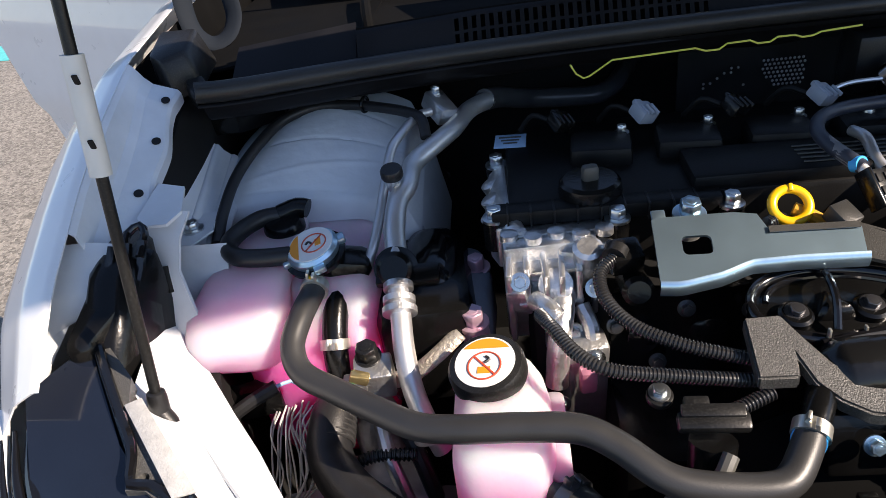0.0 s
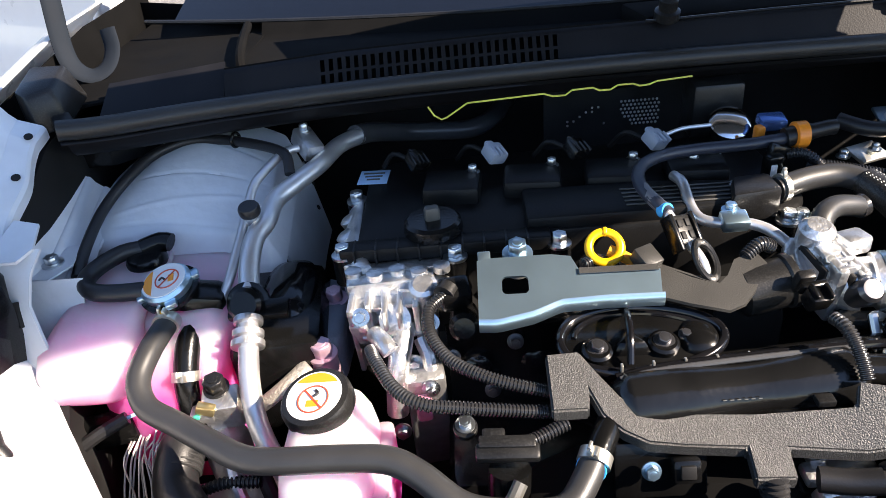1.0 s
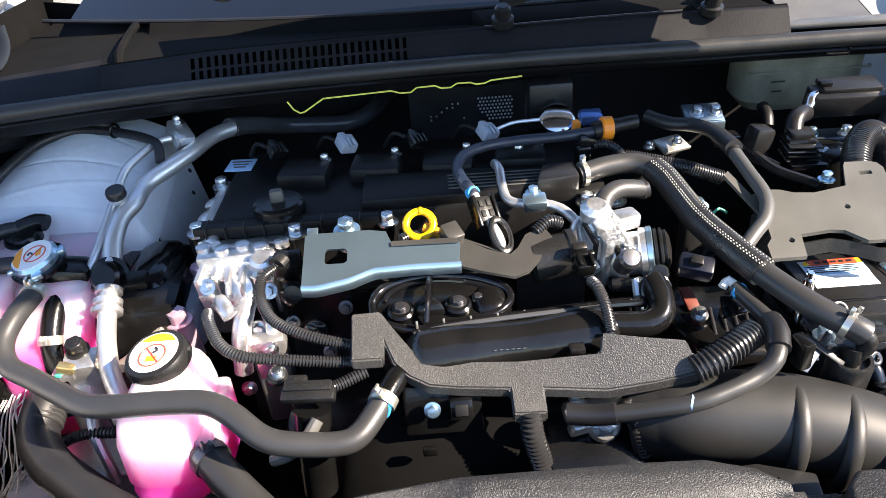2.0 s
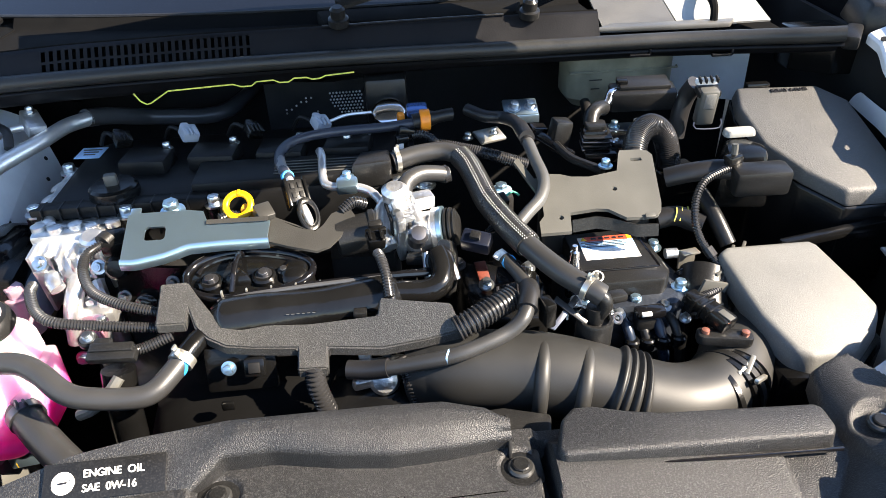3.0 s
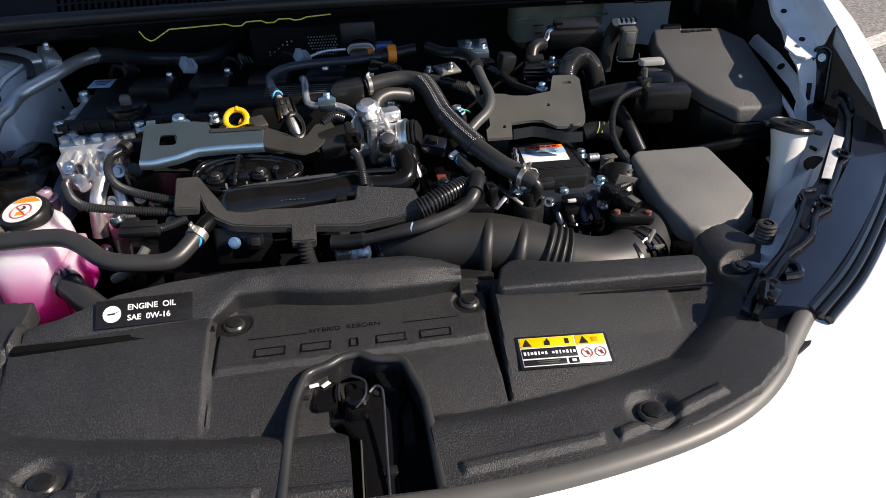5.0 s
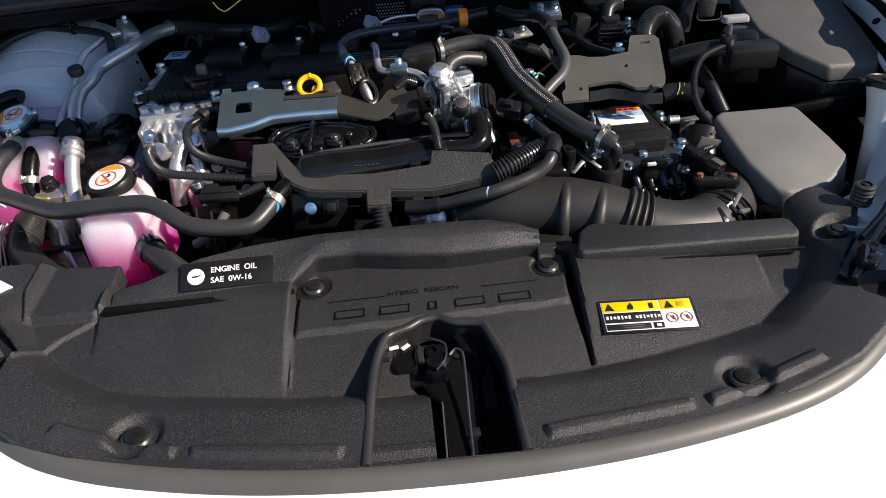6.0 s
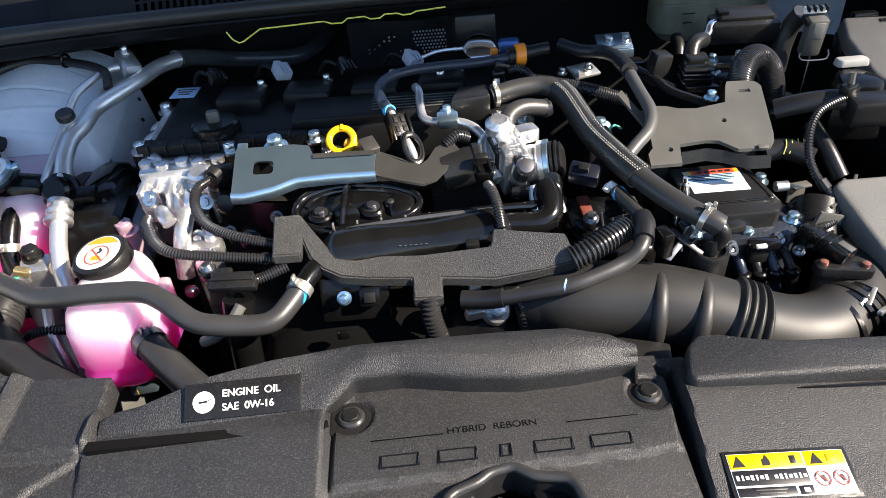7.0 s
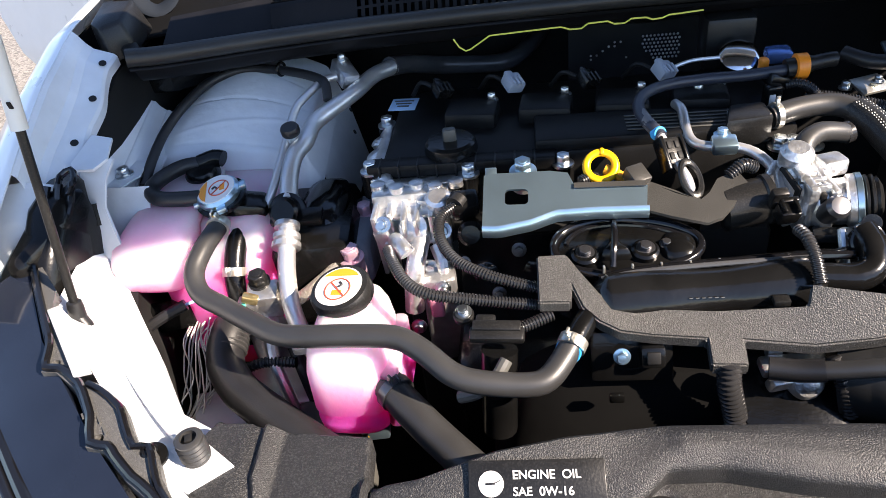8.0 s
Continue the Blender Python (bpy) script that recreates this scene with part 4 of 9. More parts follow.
    solid("push_fastener", lathe([(0.013, 0), (0.013, 0.003), (0.007, 0.004), (0.007, 0.011), (0.005, 0.013)], (s * (0.545 if s > 0 else 0.533), 0.027, 0.886), (8, -8 * s, 0), 22), BLACK, "black plastic push fastener on the lamp bracket", "fastener", "push fasteners")


# ---- front cover over the radiator ----
cover = thing("radiator_cover", (0, -0.1, 0.80), "grained black plastic radiator cover with panels, duct and push clips", "cover")


def inside(px, py, poly):
    hit = np.zeros(px.shape, bool)
    n = len(poly)
    for i in range(n):
        (x1, y1), (x2, y2) = poly[i], poly[(i + 1) % n]
        if y1 != y2:
            hit ^= ((y1 > py) != (y2 > py)) & (px < (x2 - x1) * (py - y1) / (y2 - y1) + x1)
    return hit


def edge_gap(px, py, poly):
    """The distance to an outline and the nearest place on it."""
    best, bx, by = np.full(px.shape, 9.0), px.copy(), py.copy()
    n = len(poly)
    for i in range(n):
        (x1, y1), (x2, y2) = poly[i], poly[(i + 1) % n]
        dx, dy = x2 - x1, y2 - y1
        k = np.clip(((px - x1) * dx + (py - y1) * dy) / (dx * dx + dy * dy + 1e-12), 0, 1)
        qx, qy = x1 + k * dx, y1 + k * dy
        d = np.hypot(px - qx, py - qy)
        near = d < best
        best, bx, by = np.where(near, d, best), np.where(near, qx, bx), np.where(near, qy, by)
    return best, bx, by


def raised(px, py, poly, width):
    d, _, _ = edge_gap(px, py, poly)
    d = np.where(inside(px, py, poly), d, -d)
    k = np.clip(d / width + 0.5, 0, 1)
    return k * k * (3 - 2 * k)


half = [(0.475, 0.085), (0.502, 0.035), (0.475, -0.008), (0.425, -0.070), (0.430, -0.104), (0.447, -0.122), (0.428, -0.155)]
front = [(x, front_y(x)) for x in np.linspace(0.385, -0.385, 40)]
OUTLINE = [(-0.500, 0.078), (-0.362, 0.068), (-0.358, 0.025), (-0.12, 0.045), (0.15, 0.045), (0.425, 0.035), (0.435, 0.075), *half, *front,
           (-0.428, -0.155), (-0.447, -0.122), (-0.430, -0.104), (-0.425, -0.070), (-0.480, -0.008), (-0.530, 0.022)]
HOLE = [(-0.054, -0.0925), (-0.046, -0.0815), (-0.027, -0.0735), (-0.016, -0.0655), (-0.005, -0.0625), (0.005, -0.0615), (0.020, -0.0715), (0.041, -0.0755), (0.050, -0.0805), (0.056, -0.0985), (0.064, -0.1255), (0.067, -0.1495), (0.069, -0.245), (-0.068, -0.245), (-0.065, -0.164), (-0.062, -0.124)]
CLIPS = [(0.132, 0.0), (-0.131, 0.0), (0.2785, -0.187), (-0.277, -0.187), (0.457, -0.002)]


BOWL = [(0.428, 0.12), (0.426, 0.0), (0.420, -0.022), (0.383, -0.067), (0.328, -0.110), (0.269, -0.124), (0.214, -0.134), (0.136, -0.143), (0.0, -0.147),
        (-0.136, -0.143), (-0.214, -0.134), (-0.262, -0.129), (-0.324, -0.117), (-0.372, -0.091), (-0.417, -0.053), (-0.434, -0.02), (-0.44, 0.12)]   # floor of the sunken middle
CORNER_R = [(0.426, 0.09), (0.424, 0.010), (0.430, -0.030), (0.44, -0.10), (0.56, -0.05), (0.56, 0.09)]
CORNER_L = [(-0.357, 0.09), (-0.357, -0.012), (-0.362, -0.020), (-0.395, -0.045), (-0.44, -0.105), (-0.56, -0.05), (-0.56, 0.09)]


def ease(k):
    k = np.clip(k, 0, 1)
    return k * k * (3 - 2 * k)


def cover_height(px, py):
    ax = np.abs(px)
    floor_ = 0.849 - 1.0 * np.clip(-py, 0, 0.16) ** 2
    # raised side panels: their inner and outer steps fade out towards the front
    inner_step = 0.016 * np.clip((py + 0.145) / 0.13, 0, 1)
    outer_step = 0.0075 * np.clip((py + 0.075) / 0.06, 0, 1)
    edge_in = np.where(px > 0, 0.1575 - 0.05 * np.clip(-py - 0.02, 0, 1) * 0.9, 0.1515)
    k_in = ease((ax - edge_in) / 0.006 + 0.5)
    k_out = ease((0.362 + 0.12 * np.clip(py + 0.02, -1, 0) - ax) / 0.004 + 0.5)
    share = np.clip((ax - 0.155) / 0.205, 0, 1)
    panel = (inner_step * (1 - share) + outer_step * share) * k_in * k_out * ease((-py + 0.03) / 0.02)
    floor_ = floor_ + panel
    floor_ = floor_ + 0.005 * raised(px, py, [(-0.142, 0.1), (0.1505, 0.1), (0.1505, 0.0), (0.143, -0.058), (-0.1455, -0.070)], 0.0035)
    # V-shaped groove beside the right panel
    floor_ = floor_ - 0.022 * raised(px, py, [(0.147, 0.03), (0.160, 0.03), (0.158, -0.03), (0.1535, -0.100), (0.1515, -0.136), (0.150, -0.100), (0.149, -0.03)], 0.004)
    # bright ridge along the left panel
    floor_ = floor_ + 0.0026 * raised(px, py, [(-0.1530, 0.0), (-0.1500, 0.0), (-0.1465, -0.130), (-0.1480, -0.130)], 0.0022)
    gap = edge_gap(px, py, BOWL)[0]
    out = np.where(inside(px, py, BOWL), 0.0, gap)
    rise = 1 - (1 - np.clip(out / 0.037, 0, 1)) ** 2
    rim_z = 0.849 + 0.018 * ease((ax - 0.27) / 0.16) - 0.030 * np.clip(-py - 0.20, 0, 1)
    z = floor_ * (1 - rise) + rim_z * rise
    z = z + 0.006 * raised(px, py, CORNER_R, 0.0035) + 0.004 * raised(px, py, CORNER_L, 0.0035) + 0.009 * raised(px, py, [(-0.357, 0.09), (-0.357, -0.010), (-0.366, -0.020), (-0.44, -0.020), (-0.452, 0.02), (-0.456, 0.09)], 0.006)
    for s in (1, -1):
        z += 0.0045 * raised(px, py, [(s * 0.090, -0.234), (s * 0.220, -0.218), (s * 0.222, -0.207), (s * 0.088, -0.222)][::s], 0.004)
        z += 0.0050 * raised(px, py, [(s * 0.237, -0.217), (s * 0.352, -0.184), (s * 0.348, -0.173), (s * 0.236, -0.206)][::s], 0.004)
    for cx, cy in CLIPS[2:4]:
        r = np.hypot(px - cx, py - cy)
        z -= 0.0065 * ease((0.0275 - r) / 0.009)
    for cx, cy in (CLIPS[0], CLIPS[1]):
        r = np.hypot(px - cx, py - cy)
        z -= 0.004 * np.clip((0.021 - r) / 0.004, 0, 1)
    r = np.hypot(px - CLIPS[4][0], py - CLIPS[4][1])
    z -= 0.009 * ease((0.026 - r) / 0.010)
    return z


def cover_at(x, y):
    return float(cover_height(np.array([x]), np.array([y]))[0])


STEP = 0.0021
gx, gy = np.arange(-0.54, 0.515, STEP), np.arange(-0.27, 0.095, STEP)
PX, PY = np.meshgrid(gx, gy, indexing="ij")
cxm, cym = PX[:-1, :-1] + STEP / 2, PY[:-1, :-1] + STEP / 2
keep = inside(cxm, cym, OUTLINE) & ~inside(cxm, cym, HOLE)
used = np.zeros(PX.shape, int)
for a in (0, 1):
    for b in (0, 1):
        used[a:used.shape[0] - 1 + a, b:used.shape[1] - 1 + b] += keep
rim = (used > 0) & (used < 4)
d1, ox, oy = edge_gap(PX, PY, OUTLINE)
d2, hx, hy = edge_gap(PX, PY, HOLE)
SX = np.where(rim, np.where(d1 < d2, ox, hx), PX)
SY = np.where(rim, np.where(d1 < d2, oy, hy), PY)
SZ = cover_height(SX, SY) - np.where(rim & (d1 < d2), 0.003, 0.0)
t = bmesh.new()
ids = {}
for i, j in zip(*np.nonzero(used)):
    ids[i, j] = t.verts.new((SX[i, j], SY[i, j], SZ[i, j]))
for i, j in zip(*np.nonzero(keep)):
    t.faces.new((ids[i, j], ids[i + 1, j], ids[i + 1, j + 1], ids[i, j + 1]))
edges = [e for e in t.edges if e.is_boundary]
ex = bmesh.ops.extrude_edge_only(t, edges=edges)
bmesh.ops.translate(t, verts=[v for v in ex["geom"] if isinstance(v, bmesh.types.BMVert)], vec=(0, 0, -0.022))
part("panel", t, GRAIN, cover, "grained black moulded panel", 50)

# duct across the rear of the cover, with the label wing
DUCT_REAR = [(-0.352, 0.014, 0.860), (-0.340, 0.018, 0.864), (-0.316, 0.020, 0.868), (-0.255, 0.036, 0.882), (-0.20, 0.046, 0.886), (-0.126, 0.055, 0.887), (0.015, 0.056, 0.887), (0.068, 0.055, 0.886), (0.106, 0.046, 0.882), (0.126, 0.034, 0.876)]
DUCT_FRONT = [(-0.352, -0.010, 0.850), (-0.316, -0.010, 0.851), (-0.255, -0.009, 0.853), (-0.172, -0.008, 0.856), (-0.150, 0.006, 0.868), (-0.128, 0.024, 0.881), (-0.085, 0.026, 0.882), (-0.03, 0.015, 0.882), (0.02, 0.009, 0.881), (0.07, 0.012, 0.880), (0.126, 0.021, 0.874)]
def on_line(line, x):
    xs = [p[0] for p in line]
    return np.interp(x, xs, [p[1] for p in line]), np.interp(x, xs, [p[2] for p in line])
def duct(u, v):
    x = -0.352 + 0.478 * u
    ry, rz = on_line(DUCT_REAR, x)
    fy, fz = on_line(DUCT_FRONT, x)
    low = 0.846
    crown = 0.004 * (1 if x > -0.12 else 0.3)
    prof = [(ry + 0.003, low - 0.03), (ry + 0.002, rz - 0.008), (ry - 0.003, rz - 0.001), ((ry * 2 + fy) / 3, (2 * rz + fz) / 3 + crown), ((ry + 2 * fy) / 3, (rz + 2 * fz) / 3 + crown), (fy + 0.004, fz), (fy, fz - 0.004), (fy + 0.003, (fz + low) / 2), (fy + 0.008, low - 0.004)]
    k = v * (len(prof) - 1)
    i = min(int(k), len(prof) - 2)
    a, b = prof[i], prof[i + 1]
    return (x, a[0] + (b[0] - a[0]) * (k - i), a[1] + (b[1] - a[1]) * (k - i))
scoop = part("air_duct", sheet(duct, 90, 32, 0.003), GRAIN, cover, "raised intake duct with a curved mouth", 60)
part("end_cap", prism([(0.010, 0.848), (0.050, 0.848), (0.042, 0.876), (0.022, 0.875)], 0, 0.003, Matrix(((0, 0, 1, 0.1235), (1, 0, 0, 0), (0, 1, 0, 0), (0, 0, 0, 1))), 0.001), TAR, scoop)
# flush black strip puts the shaded recess under the wing into colour
part("shadow_gap", prism([(-0.356, -0.021), (-0.152, -0.018), (-0.150, -0.009), (-0.356, -0.011)], 0.838, cover_at(-0.25, -0.016) + 0.0008, None, 0), MATT_BLACK, cover, "black strip standing for shade below the label wing")
# label on the wing
LM = Matrix.Translation((-0.224, 0.0135, 0.8745)) @ pose(0, 0, 0, 34, 0, 1.5)
lab = part("oil_label", add(bmesh.new(), box((0.102, 0.032, 0.0012), bevel=0.0005), LM), SATIN, cover, "black oil label with white lettering")
part("lettering", lettering("ENGINE  OIL", 0.0090, LM @ pose(-0.018, 0.0022, 0.0008), stroke=0.00012), LABEL, lab)
part("lettering", lettering("SAE  0W-16", 0.0090, LM @ pose(-0.018, -0.0098, 0.0008), stroke=0.00012), LABEL, lab)
part("oil_symbol", add(bmesh.new(), lathe([(0.0095, 0), (0.0095, 0.001)], n=28), LM @ pose(-0.034, -0.001, 0.0004)), LABEL, lab)
t = add(bmesh.new(), box((0.0075, 0.0018, 0.0006), (0, 0, 0), (0, 0, 4), 0.0003), LM @ pose(-0.0345, -0.001, 0.0016))
add(t, box((0.005, 0.0007, 0.0006), (0, 0, 0), (0, 0, 25), 0.0003), LM @ pose(-0.0290, 0.0005, 0.0016))
part("oil_can", t, LABEL_BLACK, lab)

# raised block at the right
blk = prism([(0.166, -0.010), (0.408, -0.015), (0.414, -0.006), (0.414, 0.018), (0.408, 0.023), (0.268, 0.030), (0.236, 0.036), (0.205, 0.046), (0.186, 0.046), (0.172, 0.032), (0.162, -0.002)], 0.846, 0.874, None, 0.004, inset=0.02, seg=3)
part("raised_block", blk, GRAIN, cover, "long raised block")
part("groove_strip", box((0.252, 0.003, 0.004), (0.288, -0.0165, 0.8585), (0, 0, -1.2), 0.001), GLOSS, cover)
part("ledge", prism([(0.118, 0.05), (0.17, 0.045), (0.175, 0.07), (0.13, 0.085), (0.07, 0.08), (0.06, 0.055)], 0.835, 0.842, None, 0.003), SATIN, cover, "lower ledge between duct and block")

# push clips
CLIP = mat("mottled black clip plastic", (0.030, 0.030, 0.029), 0.30, vary=0.25, vary_size=0.01)
for i, (cx, cy) in enumerate(CLIPS):
    big = 1.0 if i in (2, 3) else 0.82
    z0 = cover_at(cx, cy)
    if i in (0, 1):
        part("clip_tab", prism(rounded(cx - 0.019, cy - 0.018, cx + 0.019, cy + 0.021, 0.005), z0 - 0.004, z0 + 0.0012, None, 0.001), SATIN, cover)
    c = part("push_clip", lathe([(0.0145 * big, 0), (0.0145 * big, 0.003), (0.0125 * big, 0.005), (0.0105 * big, 0.005)], (cx, cy, z0), (0, 0, 0), 26), CLIP, cover, "black push clip")
    part("pin", lathe([(0.0100 * big, 0.003), (0.0100 * big, 0.0066), (0.0085 * big, 0.0074), (0.003, 0.0074)], (cx, cy, z0), (0, 0, 0), 8), SATIN, c)
part("screw_hole", lathe([(0.004, 0), (0.004, 0.001)], (0.080, -0.161, cover_at(0.08, -0.161)), (0, 0, 0), 14), TAR, cover)

# embossed marks: a slogan and five plain outlined shapes, drawn black for relief shade
def outline_box(w, h, r, m, cut=None):
    pts = [(-w, -h), (w, -h), (w, h), (-w, h), (-w, -h)]
    return tube([m @ Vector((*p, 0)) for p in pts], r, 6, smooth=False)
ez = cover_at(0.0, -0.04) + 0.0003
TURNB = 1.5
part("slogan", lettering("HYBRID  REBORN", 0.0098, pose(-0.048, -0.0285, cover_at(0.0, -0.026) + 0.0004, 0, 0, TURNB), 0.0003, stroke=-0.00018), BLACK, cover, "embossed slogan")
for x in (-0.082, 0.085):
    part("slogan_rule", box((0.062, 0.0008, 0.0008), (x, -0.027 + x * 0.02, cover_at(x, -0.027) + 0.0003), (0, 0, TURNB), 0.0002), BLACK, cover)
for x, w in ((-0.088, 0.0155), (-0.040, 0.0155), (0.0, 0.004), (0.040, 0.0155), (0.088, 0.0165)):
    part("emblem", outline_box(w, 0.0058, 0.0007, pose(x, -0.049 + x * 0.02, ez, 0, 0, TURNB)), BLACK, cover, "embossed emblem outline")

# warning sticker
SM = pose(0.2190, -0.0905, cover_at(0.219, -0.0905) + 0.0012, 13.5, 2.2, -0.5) @ Matrix.Diagonal((0.95, 0.98, 1, 1))
def flat_box(w, h, x, y, lift, m=SM, r=0.0003, rot=0):
    return add(bmesh.new(), box((w, h, 0.0005), (x, y, lift), (0, 0, rot), r), m)
st = part("warning_sticker", flat_box(0.105, 0.042, 0, 0, 0), SATIN, cover, "yellow, black and white warning sticker")
part("border", flat_box(0.0985, 0.0365, 0, 0, 0.0005, r=0.002), LABEL, st)
part("yellow_field", flat_box(0.062, 0.0125, -0.0175, 0.0115, 0.001), LABEL_YELLOW, st)
part("yellow_field", flat_box(0.0335, 0.0125, 0.0320, 0.0115, 0.001), LABEL_YELLOW, st)
part("black_field", flat_box(0.062, 0.0125, -0.0175, -0.0022, 0.001), LABEL_BLACK, st)
part("black_field", flat_box(0.048, 0.0072, -0.0245, -0.0138, 0.001), LABEL_BLACK, st)
part("black_field", flat_box(0.0115, 0.0072, 0.0078, -0.0138, 0.001), LABEL_BLACK, st)
for k in range(15):
    if k != 7:
        part("print_bar", flat_box((0.0026, 0.0018, 0.0030)[k % 3], (0.0042, 0.0030, 0.0046)[k * 2 % 3], -0.0455 + 0.0040 * k, -0.0022, 0.0014), LABEL, st)
part("print_bar", flat_box(0.026, 0.0012, -0.021, -0.0125, 0.0014), PLATE, st)
part("print_bar", flat_box(0.022, 0.0012, -0.021, -0.0150, 0.0014), PLATE, st)
part("print_bar", flat_box(0.005, 0.0035, 0.0078, -0.0138, 0.0014), LABEL, st)
for x in (-0.041, 0.024):
    tri = prism([(-0.0052, -0.0045), (0.0052, -0.0045), (0, 0.0048)], 0, 0.0005, SM @ pose(x, 0.0113, 0.0012), 0)
    part("warning_triangle", tri, LABEL_BLACK, st)
part("flame_mark", prism([(-0.003, -0.004), (0.003, -0.004), (0.0035, 0), (0.001, 0.005), (-0.001, 0.002), (-0.003, 0.001)], 0, 0.0005, SM @ pose(-0.018, 0.0113, 0.0012), 0), LABEL_BLACK, st)
part("service_mark", flat_box(0.005, 0.007, 0.005, 0.0113, 0.0014), LABEL_BLACK, st)
part("book_mark", flat_box(0.008, 0.006, 0.037, 0.0113, 0.0014), mat("ochre print", (0.5, 0.3, 0.0), 0.4), st)
for x in (0.0245, 0.0400):
    part("ban_mark", add(bmesh.new(), ring(0.0060, 0.0004, n=24, k=6), SM @ pose(x, -0.0055, 0.0014)), LABEL_RED, st)
    part("ban_bar", flat_box(0.0120, 0.0007, x, -0.0055, 0.0016, rot=-45), LABEL_RED, st)
    part("hand_mark", flat_box(0.003, 0.0055, x + 0.001, -0.0055, 0.0012, rot=20), PLATE, st)

# latch opening: rim seal, latch, lower shelf
rimline = along([(x, y, min(0.846, cover_at(x * 1.15, y) + 0.0105)) for x, y in (*HOLE[13:], *HOLE[:13])], 0.004)
rim_seal = part("opening_seal", tube(rimline, 0.0046, 12, smooth=False), RUBBER, cover, "rubber seal standing round the latch opening")
def seal_wall(u, v):
    k = u * (len(rimline) - 1)
    i = min(int(k), len(rimline) - 2)
    p = rimline[i].lerp(rimline[i + 1], k - i)
    return (p.x, p.y, p.z - 0.028 * v)
part("seal_wall", sheet(seal_wall, 90, 3, 0.003), RUBBER_DARK, rim_seal, "upright web below the seal")
def shelf_left(u, v):
    y = -0.078 - 0.172 * v
    far = float(np.interp(-y, (0.078, 0.135, 0.150, 0.165, 0.25), (-0.030, -0.030, -0.018, -0.010, -0.008)))
    x = -0.066 + (far + 0.066) * u
    return (x, y, cover_at(-0.10, y) - 0.008)
part("shelf", sheet(shelf_left, 10, 60, -0.02), GRAIN, cover, "grained panel inside the latch opening")
part("shelf", sheet(lambda u, v: (0.042 + 0.012 * u, -0.094 - 0.062 * v, 0.806), 4, 10, -0.015), GRAIN, cover)
part("well", sheet(lambda u, v: (-0.085 + 0.17 * u, -0.070 - 0.18 * v, 0.790), 4, 4, -0.004), TAR, cover)

latch = thing("bonnet_latch", (0.0, -0.11, 0.79), "black bonnet latch with thin rod under the opening", "latch")
part("body", prism([(-0.050, -0.074), (-0.051, -0.112), (-0.047, -0.122), (-0.040, -0.127), (-0.018, -0.127), (-0.014, -0.138), (-0.006, -0.150), (0.000, -0.156), (0.002, -0.245), (0.034, -0.245), (0.035, -0.176), (0.039, -0.124), (0.047, -0.112), (0.054, -0.086), (0.050, -0.070)], 0.795, 0.820, None, 0.004), GLOSS, latch, "gloss black latch plate")
part("housing", prism(rounded(-0.047, -0.122, -0.019, -0.082, 0.006), 0.816, 0.833, None, 0.004, inset=0.08), GLOSS, latch, "gloss black latch housing")
part("pawl", prism(rounded(-0.014, -0.132, 0.012, -0.086, 0.006), 0.816, 0.834, None, 0.004, inset=0.1), GLOSS, latch)
part("cam", lathe([(0.012, 0), (0.012, 0.008), (0.008, 0.011), (0.004, 0.011)], (0.000, -0.116, 0.830), (0, 0, 0), 24), BLACK, latch)
part("striker_plate", prism([(0.016, -0.074), (0.046, -0.076), (0.050, -0.092), (0.042, -0.106), (0.026, -0.100)], 0.816, 0.832, None, 0.004), GLOSS, latch)
part("hook", tube([(-0.011, -0.087, 0.842), (-0.002, -0.093, 0.844), (0.008, -0.099, 0.843), (0.009, -0.112, 0.842), (0.006, -0.122, 0.840), (-0.002, -0.129, 0.836)], 0.0013, 8), DARKBOLT, latch, "thin dark wire spring")
part("spring", tube([(-0.018, -0.092, 0.836), (-0.0185, -0.104, 0.838), (-0.018, -0.117, 0.836)], 0.0011, 6), DARKBOLT, latch)
part("rod", tube([(0.012, -0.112, 0.838), (0.018, -0.106, 0.840), (0.024, -0.109, 0.840), (0.0255, -0.118, 0.838), (0.0250, -0.150, 0.832), (0.0240, -0.192, 0.826), (0.0235, -0.230, 0.822)], 0.0016, 8), DARKBOLT, latch, "thin dark rod with a bent end")
part("rod_knob", lathe([(0.0052, 0), (0.0052, 0.003), (0.003, 0.004)], (0.020, -0.111, 0.834), (0, 0, 0), 16), SATIN, latch)
part("plate_edge", box((0.0016, 0.075, 0.004), (0.0005, -0.195, 0.820), (0, 0, 0), 0.0005), PLATE, latch)
part("bracket", box((0.014, 0.010, 0.006), (0.026, -0.200, 0.822), (0, 0, 4), 0.002), SATIN, latch)
part("stop_tab", box((0.012, 0.005, 0.003), (-0.055, -0.103, 0.831), (0, 0, 0), 0.001), SATIN, latch)
# white chips painted in as glints on the gloss housing
for x, turn in ((-0.044, 12), (-0.032, 40)):
    part("housing_glint", box((0.010, 0.005, 0.001), (x, -0.090, 0.8345), (0, 0, turn), 0.0003), LABEL, latch)

# front rubber strip between cover and bumper
fr = [(p.x * 0.985, p.y + 0.007, p.z + 0.002) for p in EDGE_LINE if abs(p.x) < 0.53][::2]
solid("front_seal", tube(fr, 0.0125, 12, 0.02, flat=0.8), mat("grey rubber", (0.09, 0.088, 0.08), 0.45, vary=0.1), "grey rubber seal along the front edge of the cover", "seal")


